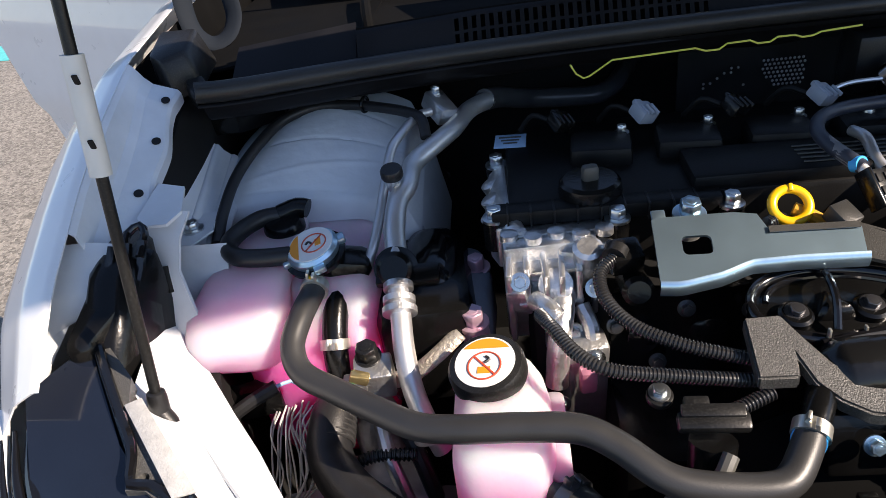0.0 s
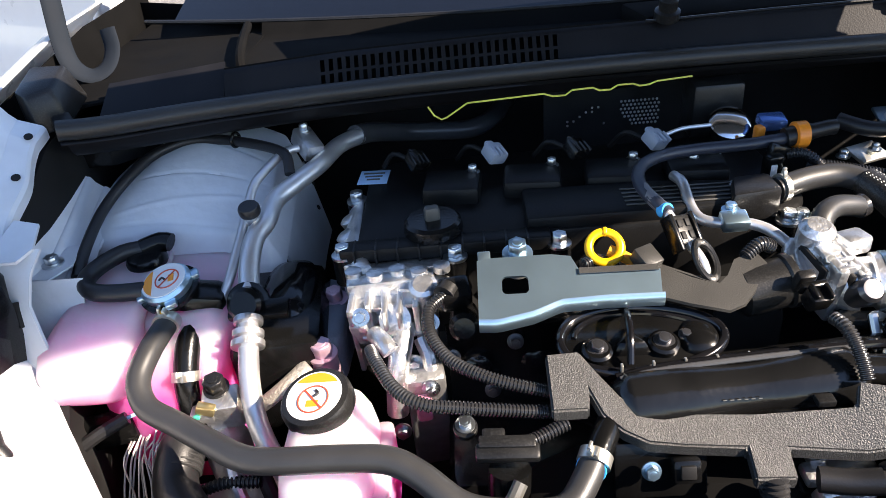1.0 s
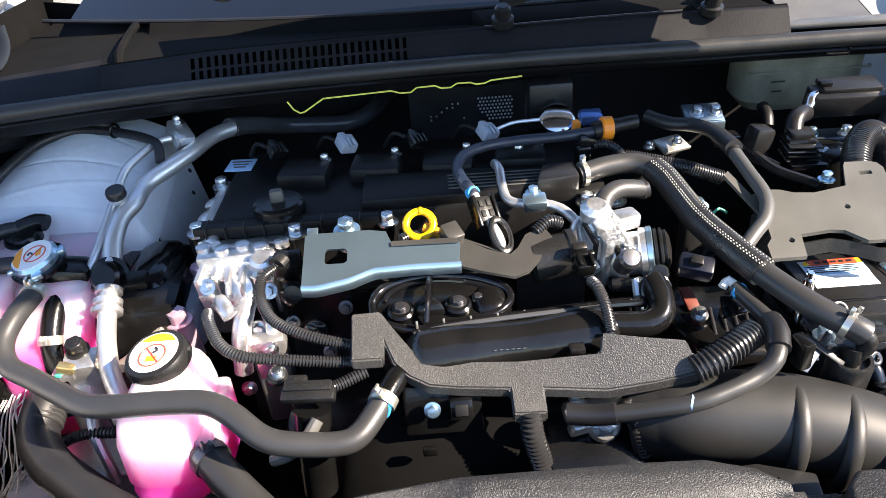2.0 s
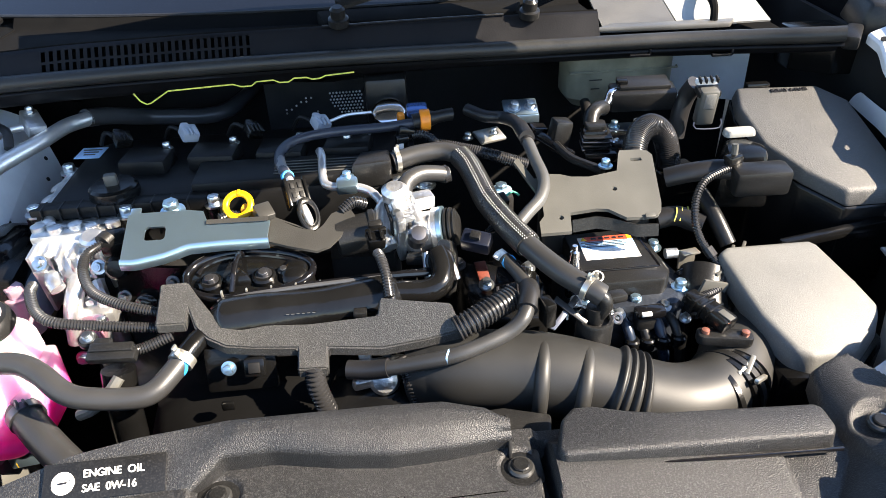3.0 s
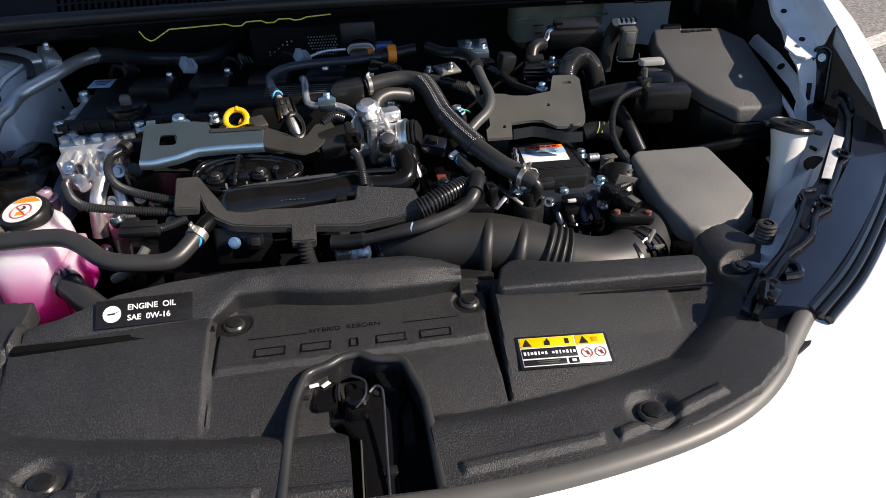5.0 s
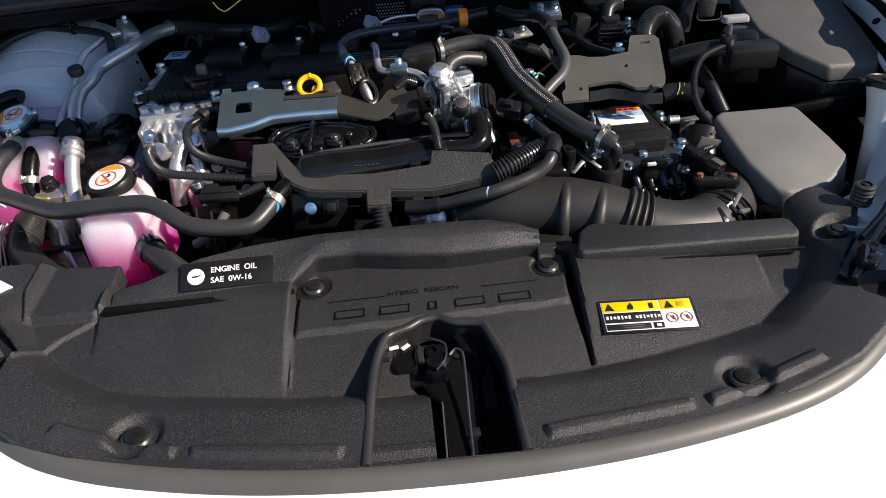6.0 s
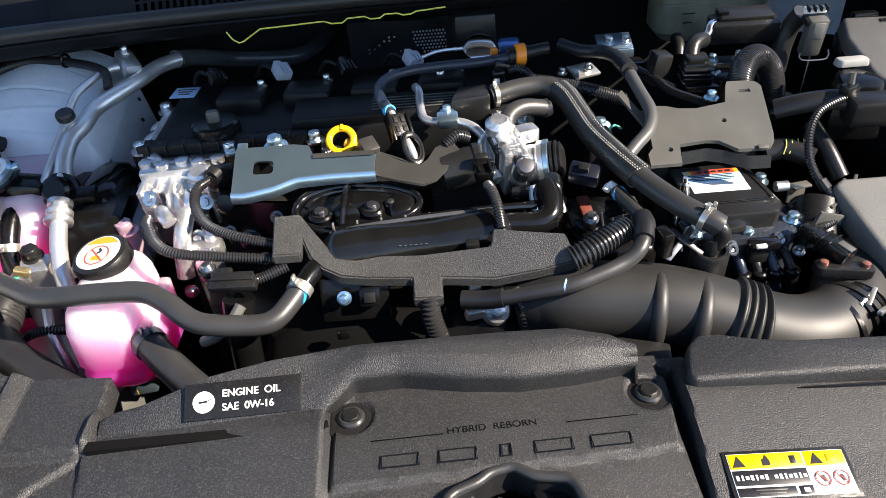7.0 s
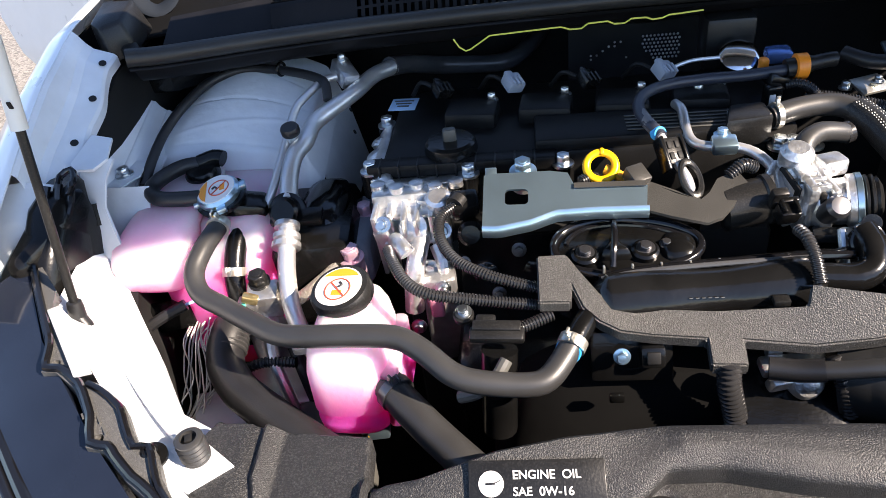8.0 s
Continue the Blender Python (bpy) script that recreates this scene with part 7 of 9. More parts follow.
part("hose", tube([(-0.022, 0.142, 0.858), (0.0, 0.136, 0.860), (0.03, 0.128, 0.868), (0.081, 0.118, 0.884), (0.115, 0.124, 0.890), (0.144, 0.134, 0.896), (0.160, 0.142, 0.906), (0.168, 0.160, 0.912), (0.172, 0.182, 0.910)], 0.0080, 16), RUBBER, fl)
part("lower_sleeve", tube([(-0.022, 0.142, 0.858), (0.0, 0.136, 0.860), (0.020, 0.131, 0.865)], 0.0100, 16), RUBBER_DARK, fl, "thicker dark end sleeve")
part("sleeve", tube([(0.165, 0.150, 0.910), (0.171, 0.168, 0.914), (0.173, 0.186, 0.912)], 0.0108, 14), RUBBER_DARK, fl)
part("upper_hose", tube([(0.173, 0.186, 0.912), (0.166, 0.208, 0.915), (0.156, 0.232, 0.920)], 0.0075, 12), RUBBER, fl)
part("white_tip", tube([(0.158, 0.228, 0.920), (0.153, 0.240, 0.923), (0.146, 0.236, 0.918)], 0.0045, 8), LABEL, fl)
part("tape", lathe([(0.0082, -0.002), (0.0082, 0.002)], (0.159, 0.226, 0.9185), (60, 0, 20), 18), BLUE, fl)
part("ring_mark", lathe([(0.0083, -0.001), (0.0083, 0.001)], (0.081, 0.118, 0.884), (90, 0, 65), 18), LABEL_BLUE, fl)
part("braided_hose", tube([(0.090, 0.258, 0.925), (0.097, 0.270, 0.915), (0.099, 0.276, 0.895), (0.098, 0.280, 0.865), (0.096, 0.285, 0.84)], 0.0085, 14), BRAID, fl, "braided black hose")
part("clip", box((0.012, 0.020, 0.030), (0.186, 0.150, 0.905), (0, 0, 15), 0.003), BLACK, fl)

# throttle body
th = thing("throttle", (0.06, 0.32, 0.88), "bright cast aluminium throttle body with a black motor", "throttle body")
tb = lathe([(0.022, -0.03), (0.027, -0.018), (0.027, -0.010), (0.023, -0.008), (0.023, 0.004), (0.026, 0.006), (0.026, 0.012), (0.023, 0.014)], (0.078, 0.302, 0.922), (0, 80, -12), 34)
part("flange", box((0.010, 0.058, 0.060), (0.040, 0.312, 0.924), (8, 0, 10), 0.003), ALU, th)
part("flange", box((0.008, 0.052, 0.054), (0.060, 0.308, 0.924), (8, 0, 10), 0.003), ALU, th)
for k in range(4):
    part("fin", box((0.020, 0.004, 0.050), (0.050, 0.290 + 0.013 * k, 0.926), (8, 0, 10), 0.001), ALU, th)
part("housing", box((0.040, 0.046, 0.044), (0.048, 0.318, 0.928), (10, 0, 10), 0.008), ALU, th)
part("boss", lathe([(0.014, -0.02), (0.016, 0.02), (0.010, 0.026)], (0.040, 0.335, 0.945), (15, 0, 0), 20), ALU, th)
part("passage", tube([(0.030, 0.342, 0.940), (0.022, 0.330, 0.935), (0.022, 0.305, 0.925), (0.030, 0.285, 0.912)], 0.010, 12), ALU, th)
part("web", box((0.018, 0.014, 0.050), (0.060, 0.300, 0.905), (0, 0, 20), 0.004), ALU, th)
part("pad", box((0.026, 0.022, 0.018), (0.072, 0.326, 0.950), (0, 0, 15), 0.004), ALU, th)
part("casting", tb, ALU, th, "bright cast body")
part("band", lathe([(0.0265, -0.004), (0.0265, 0.001), (0.024, 0.002)], (0.094, 0.299, 0.925), (0, 80, -12), 34), STEEL, th, "bluish steel band")
part("coupling", lathe([(0.021, 0), (0.024, 0.002), (0.024, 0.004), (0.021, 0.005), (0.024, 0.007), (0.024, 0.009), (0.021, 0.010), (0.022, 0.013), (0.014, 0.017), (0.004, 0.018)], (0.096, 0.2985, 0.925), (0, 80, -12), 34), SATIN, th, "ribbed black rubber coupling")
mot = part("motor", lathe([(0.018, -0.030), (0.0235, -0.026), (0.0235, 0.012), (0.0255, 0.014), (0.0255, 0.020), (0.022, 0.022)], (-0.004, 0.310, 0.920), (0, 82, 6), 32), SATIN, th, "round black throttle motor")
part("motor_lug", box((0.016, 0.010, 0.040), (0.014, 0.292, 0.930), (22, 0, 6), 0.003), SATIN, mot)
mpb = box((0.020, 0.016, 0.018), (0.015, 0.262, 0.938), (24, 0, 10), 0.003)
box((0.024, 0.006, 0.012), (0.015, 0.272, 0.943), (24, 0, 10), 0.002, mpb)
for k in (-1, 1):
    box((0.003, 0.014, 0.006), (0.015 + 0.006 * k, 0.258, 0.948), (24, 0, 10), 0.001, mpb)
part("motor_plug", mpb, BLACK, th)
part("shaft_boss", lathe([(0.011, -0.014), (0.0115, 0.010), (0.0085, 0.014), (0.004, 0.0145)], (0.062, 0.276, 0.930), (42, 0, 8), 24), DARKBOLT, th, "dark shaft boss")
part("dark_web", prism([(0.046, 0.270), (0.100, 0.262), (0.104, 0.276), (0.050, 0.286)], 0.896, 0.906, None, 0.002), SATIN, th)
# black fillers put the shade between the cast plates into colour
part("gap", box((0.004, 0.050, 0.050), (0.0500, 0.309, 0.922), (8, 0, 10), 0.001), TAR, th)
part("gap", box((0.003, 0.046, 0.046), (0.0300, 0.315, 0.926), (8, 0, 10), 0.001), TAR, th)
for p in ((0.066, 0.282, 0.925), (0.040, 0.302, 0.945), (0.092, 0.282, 0.900), (0.075, 0.268, 0.905)):
    part("bolt", hexbolt(0.0055, 0.008, p, (30, 0, 0)), BOLT, th)
part("strut", tube([(0.085, 0.272, 0.915), (0.098, 0.258, 0.90), (0.104, 0.25, 0.885)], 0.0045, 8), ALU, th)
part("strut", tube([(0.070, 0.268, 0.912), (0.070, 0.252, 0.895), (0.072, 0.245, 0.88)], 0.0045, 8), BOLT, th)
sm = thing("breather_hose", (0.07, 0.35, 0.93), "short grey-black breather hose with a pinch clamp", "hose")
part("hose", tube([(0.050, 0.333, 0.944), (0.053, 0.350, 0.960), (0.070, 0.366, 0.964), (0.090, 0.374, 0.960), (0.106, 0.380, 0.954)], 0.0105, 14), RUBBER, sm)
clamp_band((0.0505, 0.338, 0.949), (0.1, 0.6, 0.7), 0.0108, sm)
part("pipe", tube([(0.050, 0.332, 0.942), (0.052, 0.320, 0.930), (0.050, 0.308, 0.915)], 0.006, 10), BOLT, sm)
part("end_clamp", lathe([(0.0115, -0.004), (0.0115, 0.004)], (0.104, 0.380, 0.955), (0, 80, 20), 20), CONDUIT, sm)

# coolant hose in a woven sleeve
hz = thing("heater_hose", (0.15, 0.30, 0.88), "thick black coolant hose partly in a woven sleeve", "hose")
HZ = [(0.040, 0.420, 0.958), (0.075, 0.430, 0.962), (0.110, 0.432, 0.962), (0.132, 0.412, 0.958), (0.142, 0.370, 0.950), (0.150, 0.320, 0.944), (0.165, 0.270, 0.940), (0.184, 0.225, 0.934), (0.210, 0.185, 0.926), (0.236, 0.162, 0.918), (0.244, 0.157, 0.914)]
part("hose", tube(HZ, 0.0122, 18, 0.006), RUBBER, hz)
part("woven_sleeve", tube([(0.128, 0.420, 0.959), (0.136, 0.398, 0.956), (0.143, 0.365, 0.949), (0.150, 0.320, 0.944), (0.165, 0.270, 0.940), (0.181, 0.232, 0.935)], 0.0152, 20, 0.006), BRAID, hz, "woven black sleeve")
for off in (-0.0065, -0.0035, 0.0035, 0.0065):
    line = along([(0.128, 0.420, 0.959), (0.136, 0.398, 0.956), (0.143, 0.365, 0.949), (0.150, 0.320, 0.944), (0.165, 0.270, 0.940), (0.181, 0.232, 0.935)], 0.004)
    st_ = bmesh.new()
    for i, p in enumerate(line):
        d = (line[min(i + 1, len(line) - 1)] - line[max(i - 1, 0)]).normalized()
        side = d.cross(Vector((0, 0, 1))).normalized()
        box((0.0009, 0.0016, 0.0005), tuple(p + side * off + Vector((0, -0.006, 0.0141))), (20, 0, 0), 0, st_)
    part("stitching", st_, WIRE, hz, "pale stitching")
clamp_band((0.046, 0.422, 0.9585), (1, 0.25, 0), 0.0130, hz, width=0.006, label="brass coloured spring clamp")
clamp_band((0.232, 0.165, 0.9195), (0.7, -0.7, -0.2), 0.0130, hz, width=0.006)
part("elbow", add(tube([(0.238, 0.161, 0.917), (0.246, 0.155, 0.911), (0.248, 0.154, 0.903), (0.243, 0.157, 0.890)], 0.0078, 14), box((0.022, 0.014, 0.010), (0.260, 0.160, 0.909), (0, 0, 10), 0.003)), SATIN, hz, "black elbow fitting")
part("outlet", prism([(-0.028, -0.018), (0.024, -0.018), (0.028, 0.020), (-0.01, 0.022)], 0, 0.035, pose(0.012, 0.415, 0.935, 0, 0, 8), 0.005), SATIN, hz, "black water outlet")

# plugs and brackets between throttle and control unit
gb = thing("gearbox_top", (0.15, 0.27, 0.70), "dark gearbox housing with a rust-red plate and bolts", "gearbox")
part("case", prism([(0.105, 0.335), (0.205, 0.335), (0.222, 0.262), (0.205, 0.200), (0.130, 0.205), (0.108, 0.260)], 0.62, 0.858, None, 0.012, inset=0.08, seg=3), BLACK, gb, "black cast case")
part("red_plate", box((0.014, 0.030, 0.004), (0.138, 0.290, 0.865), (18, 0, 6), 0.001), mat("rust-red primer", (0.12, 0.025, 0.014), 0.5, vary=0.3, vary_size=0.01), gb, "rust-red primed plate")
for p, m_ in (((0.139, 0.262, 0.864), BOLT), ((0.196, 0.300, 0.856), BOLT), ((0.112, 0.318, 0.858), DARKBOLT), ((0.205, 0.232, 0.850), STEEL)):
    part("bolt", hexbolt(0.0062, 0.010, p, (18, 0, 0)), m_, gb)
rib_bm = bmesh.new()
for k in range(5):
    box((0.003, 0.060, 0.020), (0.150 + 0.012 * k, 0.245, 0.850), (14, 0, -8), 0.001, rib_bm)
tagged(part("case_ribs", rib_bm, DARKBOLT, gb), kind="stuff")
part("gloss_flap", prism([(-0.022, -0.012), (0.020, -0.008), (0.024, 0.010), (-0.010, 0.014)], 0, 0.005, pose(0.160, 0.232, 0.894, 18, 6, 14), 0.002), GLOSS, gb, "gloss black flap")
kn = thing("loom_connector", (0.126, 0.262, 0.90), "blue-black rectangular loom connector with taped wires", "connector")
part("body", box((0.034, 0.020, 0.020), (0.128, 0.262, 0.926), (24, 6, -22), 0.003), mat("blue-black nylon", (0.006, 0.008, 0.016), 0.34), kn)
part("latch", box((0.012, 0.010, 0.006), (0.126, 0.256, 0.938), (24, 6, -22), 0.0015), SATIN, kn)
part("cavity", box((0.006, 0.003, 0.006), (0.134, 0.250, 0.927), (24, 6, -22), 0.0005), TAR, kn)
for k in range(3):
    part("wire", tube([(0.142, 0.272 + 0.004 * k, 0.928), (0.160, 0.290 + 0.005 * k, 0.926 + 0.003 * k), (0.172, 0.318 + 0.004 * k, 0.915), (0.176, 0.345, 0.895)], 0.0022, 6), (RUBBER_DARK, SATIN, CONDUIT)[k], kn)
part("green_wire", tube([(0.176, 0.352, 0.932), (0.186, 0.360, 0.934), (0.194, 0.356, 0.930)], 0.0016, 6), mat("green wire", (0.08, 0.45, 0.30), 0.4), kn)
part("rear_plug", box((0.020, 0.018, 0.018), (0.168, 0.350, 0.926), (20, 0, 20), 0.003), SATIN, kn)
tb2 = thing("hose_bracket", (0.235, 0.17, 0.86), "small folded steel bracket below the hose clamp", "bracket")
part("blade", prism([(-0.016, -0.022), (-0.010, -0.024), (0.018, 0.010), (0.014, 0.016)], 0, 0.003, pose(0.206, 0.165, 0.895, 40, 10, 0), 0.0006), DARKBOLT, tb2)
part("blade", prism([(-0.018, 0.010), (0.016, -0.014), (0.019, -0.009), (-0.014, 0.016)], 0, 0.003, pose(0.212, 0.160, 0.894, 40, 10, 0), 0.0006), SATIN, tb2)
part("silver_cap", lathe([(0.006, 0), (0.0065, 0.006), (0.004, 0.009)], (0.222, 0.176, 0.893), (30, 0, 0), 16), ALU, tb2)
part("silver_cap", lathe([(0.005, 0), (0.0055, 0.006), (0.003, 0.008)], (0.254, 0.176, 0.888), (30, 20, 0), 16), BOLT, tb2)

# fuel feed hose with blue band
fu = thing("fuel_hose", (-0.03, 0.45, 0.93), "blue-black hose with an orange quick connector", "hose")
part("hose", tube([(0.072, 0.490, 0.981), (0.03, 0.487, 0.979), (-0.02, 0.487, 0.978), (-0.060, 0.475, 0.980), (-0.088, 0.452, 0.982), (-0.100, 0.425, 0.981), (-0.099, 0.398, 0.979), (-0.091, 0.375, 0.976), (-0.085, 0.362, 0.973)], 0.0066, 16), mat("blue-black hose", (0.025, 0.03, 0.045), 0.4), fu)
part("grey_end", tube([(-0.100, 0.405, 0.9795), (-0.096, 0.388, 0.978), (-0.087, 0.366, 0.974)], 0.0067, 16), mat("grey rubber hose", (0.16, 0.16, 0.17), 0.5), fu, "grey end sleeve")
part("tape", lathe([(0.0073, -0.004), (0.0073, 0.004)], (-0.0875, 0.367, 0.9742), (70, 0, 28), 20), BLUE, fu, "blue tape band")
LKM = pose(-0.0775, 0.345, 0.963, 42, 8, 24)
part("metal_end", tube([(-0.086, 0.364, 0.973), (-0.074, 0.337, 0.958), (-0.064, 0.318, 0.945), (-0.060, 0.312, 0.928)], 0.0050, 12), TUBE, fu)
lk = part("lock", add(bmesh.new(), box((0.022, 0.030, 0.013), bevel=0.003), LKM), SATIN, fu, "black lock connector")
for sx in (-1, 1):
    part("lock_arm", add(bmesh.new(), box((0.004, 0.036, 0.016), (0.0115 * sx, -0.002, 0.001), bevel=0.001), LKM), BLACK, lk)
    for ky in (-1, 1):
        part("lock_slot", add(bmesh.new(), box((0.005, 0.008, 0.003), (0.0045 * sx, 0.006 * ky, 0.0065), bevel=0.0008), LKM), TAR, lk)
part("end_frame", add(bmesh.new(), ring(0.0125, 0.0030, n=28, k=8), pose(-0.062, 0.316, 0.948, 42, 8, 24) @ Matrix.Diagonal((0.85, 1.45, 1, 1))), SATIN, fu, "black oval clip frame")
part("quick_connector", lathe([(0.0125, -0.007), (0.0145, -0.006), (0.0145, 0.006), (0.0125, 0.007)], (0.088, 0.491, 0.984), (0, 90, 3), 24), ORANGE, fu, "orange quick connector")
part("connector_end", tube([(0.072, 0.490, 0.982), (0.095, 0.492, 0.985), (0.118, 0.494, 0.988), (0.126, 0.495, 0.988)], lambda k: 0.011 if k < 0.5 else 0.0085, 14), SATIN, fu)
mp = thing("water_pipe", (-0.02, 0.38, 0.92), "bent silver water pipe held by a steel clip", "pipe")
part("pipe", tube([(-0.055, 0.455, 0.965), (-0.051, 0.435, 0.966), (-0.050, 0.410, 0.955), (-0.046, 0.388, 0.950), (-0.030, 0.376, 0.950), (-0.008, 0.371, 0.951), (0.010, 0.362, 0.948), (0.022, 0.345, 0.942), (0.026, 0.332, 0.936)], 0.0055, 12), TUBE, mp)
part("clip", add(box((0.026, 0.020, 0.014), (-0.018, 0.373, 0.953), (15, 0, 0), 0.003), hexbolt(0.006, 0.008, (-0.018, 0.385, 0.958))), STEEL, mp, "greenish steel clip")

# rear of the bay
sh = thing("heat_shield", (-0.06, 0.72, 0.80), "dark pierced metal heat shield on the bulkhead", "heat shield")
part("sheet", sheet(lambda u, v: (-0.16 + 0.20 * u, 0.722 + 0.006 * math.sin(9 * u), 0.86 + 0.11 * v), 12, 8, 0.002), TAR, sh)
dots = bmesh.new()
for i in range(10):
    for j in range(7):
        if i + j > 2:
            lathe([(0.0019, 0), (0.0015, 0.001), (0.0008, 0.0014)], (-0.054 + 0.0054 * i + 0.0027 * (j % 2), 0.714, 0.918 + 0.0056 * j), (80, 0, 0), 8, dots)
for i in range(9):
    lathe([(0.0018, 0), (0.0012, 0.0012)], (-0.128 + 0.0085 * (i * 4 % 7), 0.714, 0.922 + 0.006 * (i * 3 % 5)), (80, 0, 0), 8, dots)
tagged(part("dimple_field", dots, FOIL, sh, "rows of bright dimples"), kind="stuff")
bx = thing("rear_canister", (0.04, 0.60, 0.90), "dark square canister with a bright metal top fitting", "canister")
part("box", box((0.062, 0.05, 0.07), (0.038, 0.625, 0.972), bevel=0.006), SATIN, bx)
part("metal_neck", lathe([(0.018, -0.02), (0.024, -0.006), (0.024, 0.004), (0.018, 0.008)], (0.040, 0.565, 0.970), (30, 0, 0), 26), CHROME, bx, "bright metal fitting")
part("orange_clip", box((0.010, 0.012, 0.022), (0.056, 0.518, 0.975), (0, 0, 10), 0.003), ORANGE, bx)
part("blue_cap", box((0.030, 0.024, 0.014), (0.080, 0.545, 0.978), (10, 0, 0), 0.004), mat("blue steel cap", (0.12, 0.25, 0.6), 0.25, 0.7), bx)
part("line", tube([(-0.045, 0.545, 0.970), (-0.02, 0.552, 0.975), (0.015, 0.556, 0.975)], 0.0025, 8), TUBE, bx)
sp = thing("camshaft_sensor", (0.055, 0.47, 0.93), "small black sensor plug standing on the engine", "sensor")
part("body", add(box((0.018, 0.016, 0.036), (0.055, 0.470, 0.955), (0, 0, 10), 0.003), box((0.024, 0.012, 0.014), (0.062, 0.476, 0.974), (0, 20, 10), 0.003)), BLACK, sp)
part("window", box((0.007, 0.002, 0.014), (0.053, 0.4605, 0.958), (0, 0, 10), 0.001), LABEL, sp)
st = thing("rear_fittings", (0.0, 0.43, 0.92), "small bolts and studs along the valve cover", "bolt")
for p, r in (((0.006, 0.445, 0.944), 0.007), ((0.080, 0.400, 0.930), 0.009), ((0.06, 0.40, 0.932), 0.007), ((-0.02, 0.50, 0.955), 0.006)):
    part("bolt", hexbolt(r, 0.012, p), BOLT, st)


# ---- right side of the bay ----
intake = thing("intake_hose", (0.22, 0.12, 0.76), "large satin black intake hose with bellows and clamp", "intake hose")
IH = [(0.055, 0.168, 0.826), (0.075, 0.158, 0.832), (0.10, 0.148, 0.838), (0.16, 0.136, 0.840), (0.205, 0.124, 0.836), (0.238, 0.114, 0.829), (0.275, 0.102, 0.819), (0.315, 0.097, 0.812), (0.355, 0.108, 0.809), (0.388, 0.136, 0.811), (0.408, 0.165, 0.814)]
def ih_r(k):
    base = 0.043 - 0.004 * max(0, min(1, (k - 0.6) * 4))
    for c in (0.522, 0.543, 0.564, 0.585):
        base += 0.0058 * max(0, 1 - (abs(k - c) / 0.0105) ** 2)
    return base
part("hose", tube(IH, ih_r, 40, 0.0014), INTAKE, intake, "smooth moulded hose with bellows", 45)
for p, w, r in (((0.176, 0.127, 0.834), (1, -0.22, -0.06), 0.0465), ((0.216, 0.116, 0.829), (1, -0.26, -0.15), 0.0465)):
    q = Vector(w).to_track_quat("Z", "Y").to_matrix().to_4x4()
    part("stiffening_ring", add(bmesh.new(), ring(r - 0.004, 0.0062, n=44, k=12, width=1.25), Matrix.Translation(p) @ q), INTAKE, intake)
for k, (p, w) in enumerate((((0.358, 0.106, 0.805), (0.9, 0.4, 0)), ((0.372, 0.116, 0.806), (0.8, 0.55, 0)), ((0.384, 0.127, 0.807), (0.7, 0.7, 0)))):
    q = Vector(w).to_track_quat("Z", "Y").to_matrix().to_4x4()
    part("cuff", add(bmesh.new(), lathe([(0.038, -0.004), (0.0425, -0.003), (0.0425, 0.003), (0.038, 0.004)], n=36), Matrix.Translation(p) @ q), BLACK, intake)
q = Vector((0.75, 0.62, 0)).to_track_quat("Z", "Y").to_matrix().to_4x4()
cl = part("worm_clamp", add(bmesh.new(), lathe([(0.0425, -0.004), (0.0437, -0.004), (0.0437, 0.004), (0.0425, 0.004)], n=40), Matrix.Translation((0.378, 0.121, 0.8065)) @ q), SATIN, intake, "dark clamp band")
part("clamp_screw", add(tube([(0.376, 0.100, 0.842), (0.400, 0.118, 0.846)], 0.003, 10), add(box((0.026, 0.005, 0.005), (0.398, 0.094, 0.838), (0, 20, 40), 0.001), box((0.005, 0.024, 0.005), (0.392, 0.108, 0.845), (20, 0, -40), 0.001))), CLAMP, cl, "pale clamp latch")
part("resonator", add(lathe([(0.0195, -0.04), (0.0195, 0.014), (0.0180, 0.017), (0.0150, 0.017), (0.0150, 0.012), (0.011, 0.012)], (0.239, 0.158, 0.870), (5, 0, 0), 32), lathe([(0.0095, 0), (0.0095, 0.024)], (0.239, 0.158, 0.876), (0, 0, 0), 20)), SATIN, intake, "upright resonator stub")
maf = thing("airflow_sensor", (0.39, 0.15, 0.78), "grey-black airflow sensor housing with a plug and brass screws", "sensor")
part("housing", tube([(0.388, 0.130, 0.810), (0.404, 0.152, 0.812), (0.424, 0.182, 0.814)], 0.0405, 30), INTAKE, maf)
part("pad", prism(rounded(-0.029, -0.009, 0.029, 0.009, 0.006), -0.012, 0, pose(0.376, 0.1395, 0.864, 0, 2, -10), 0.002), SATIN, maf)
mp_ = box((0.024, 0.034, 0.017), (0.374, 0.158, 0.872), (10, 5, 32), 0.004)
box((0.019, 0.024, 0.014), (0.359, 0.182, 0.877), (10, 5, 32), 0.003, mp_)
for k in range(3):
    box((0.026, 0.003, 0.019), (0.371 - 0.005 * k, 0.163 + 0.008 * k, 0.873 + 0.001 * k), (10, 5, 32), 0.001, mp_)
part("plug", mp_, BLACK, maf, "black plug")
part("plug_window", box((0.010, 0.016, 0.002), (0.379, 0.150, 0.8795), (10, 5, 32), 0.0005), PLATE, maf)
for p in ((0.3556, 0.143, 0.8675), (0.3964, 0.136, 0.866)):
    part("screw", lathe([(0.0042, -0.004), (0.0042, 0.001), (0.002, 0.0018)], p, (0, 0, 0), 16), mat("brass red screw", (0.6, 0.25, 0.18), 0.3, 0.8), maf)

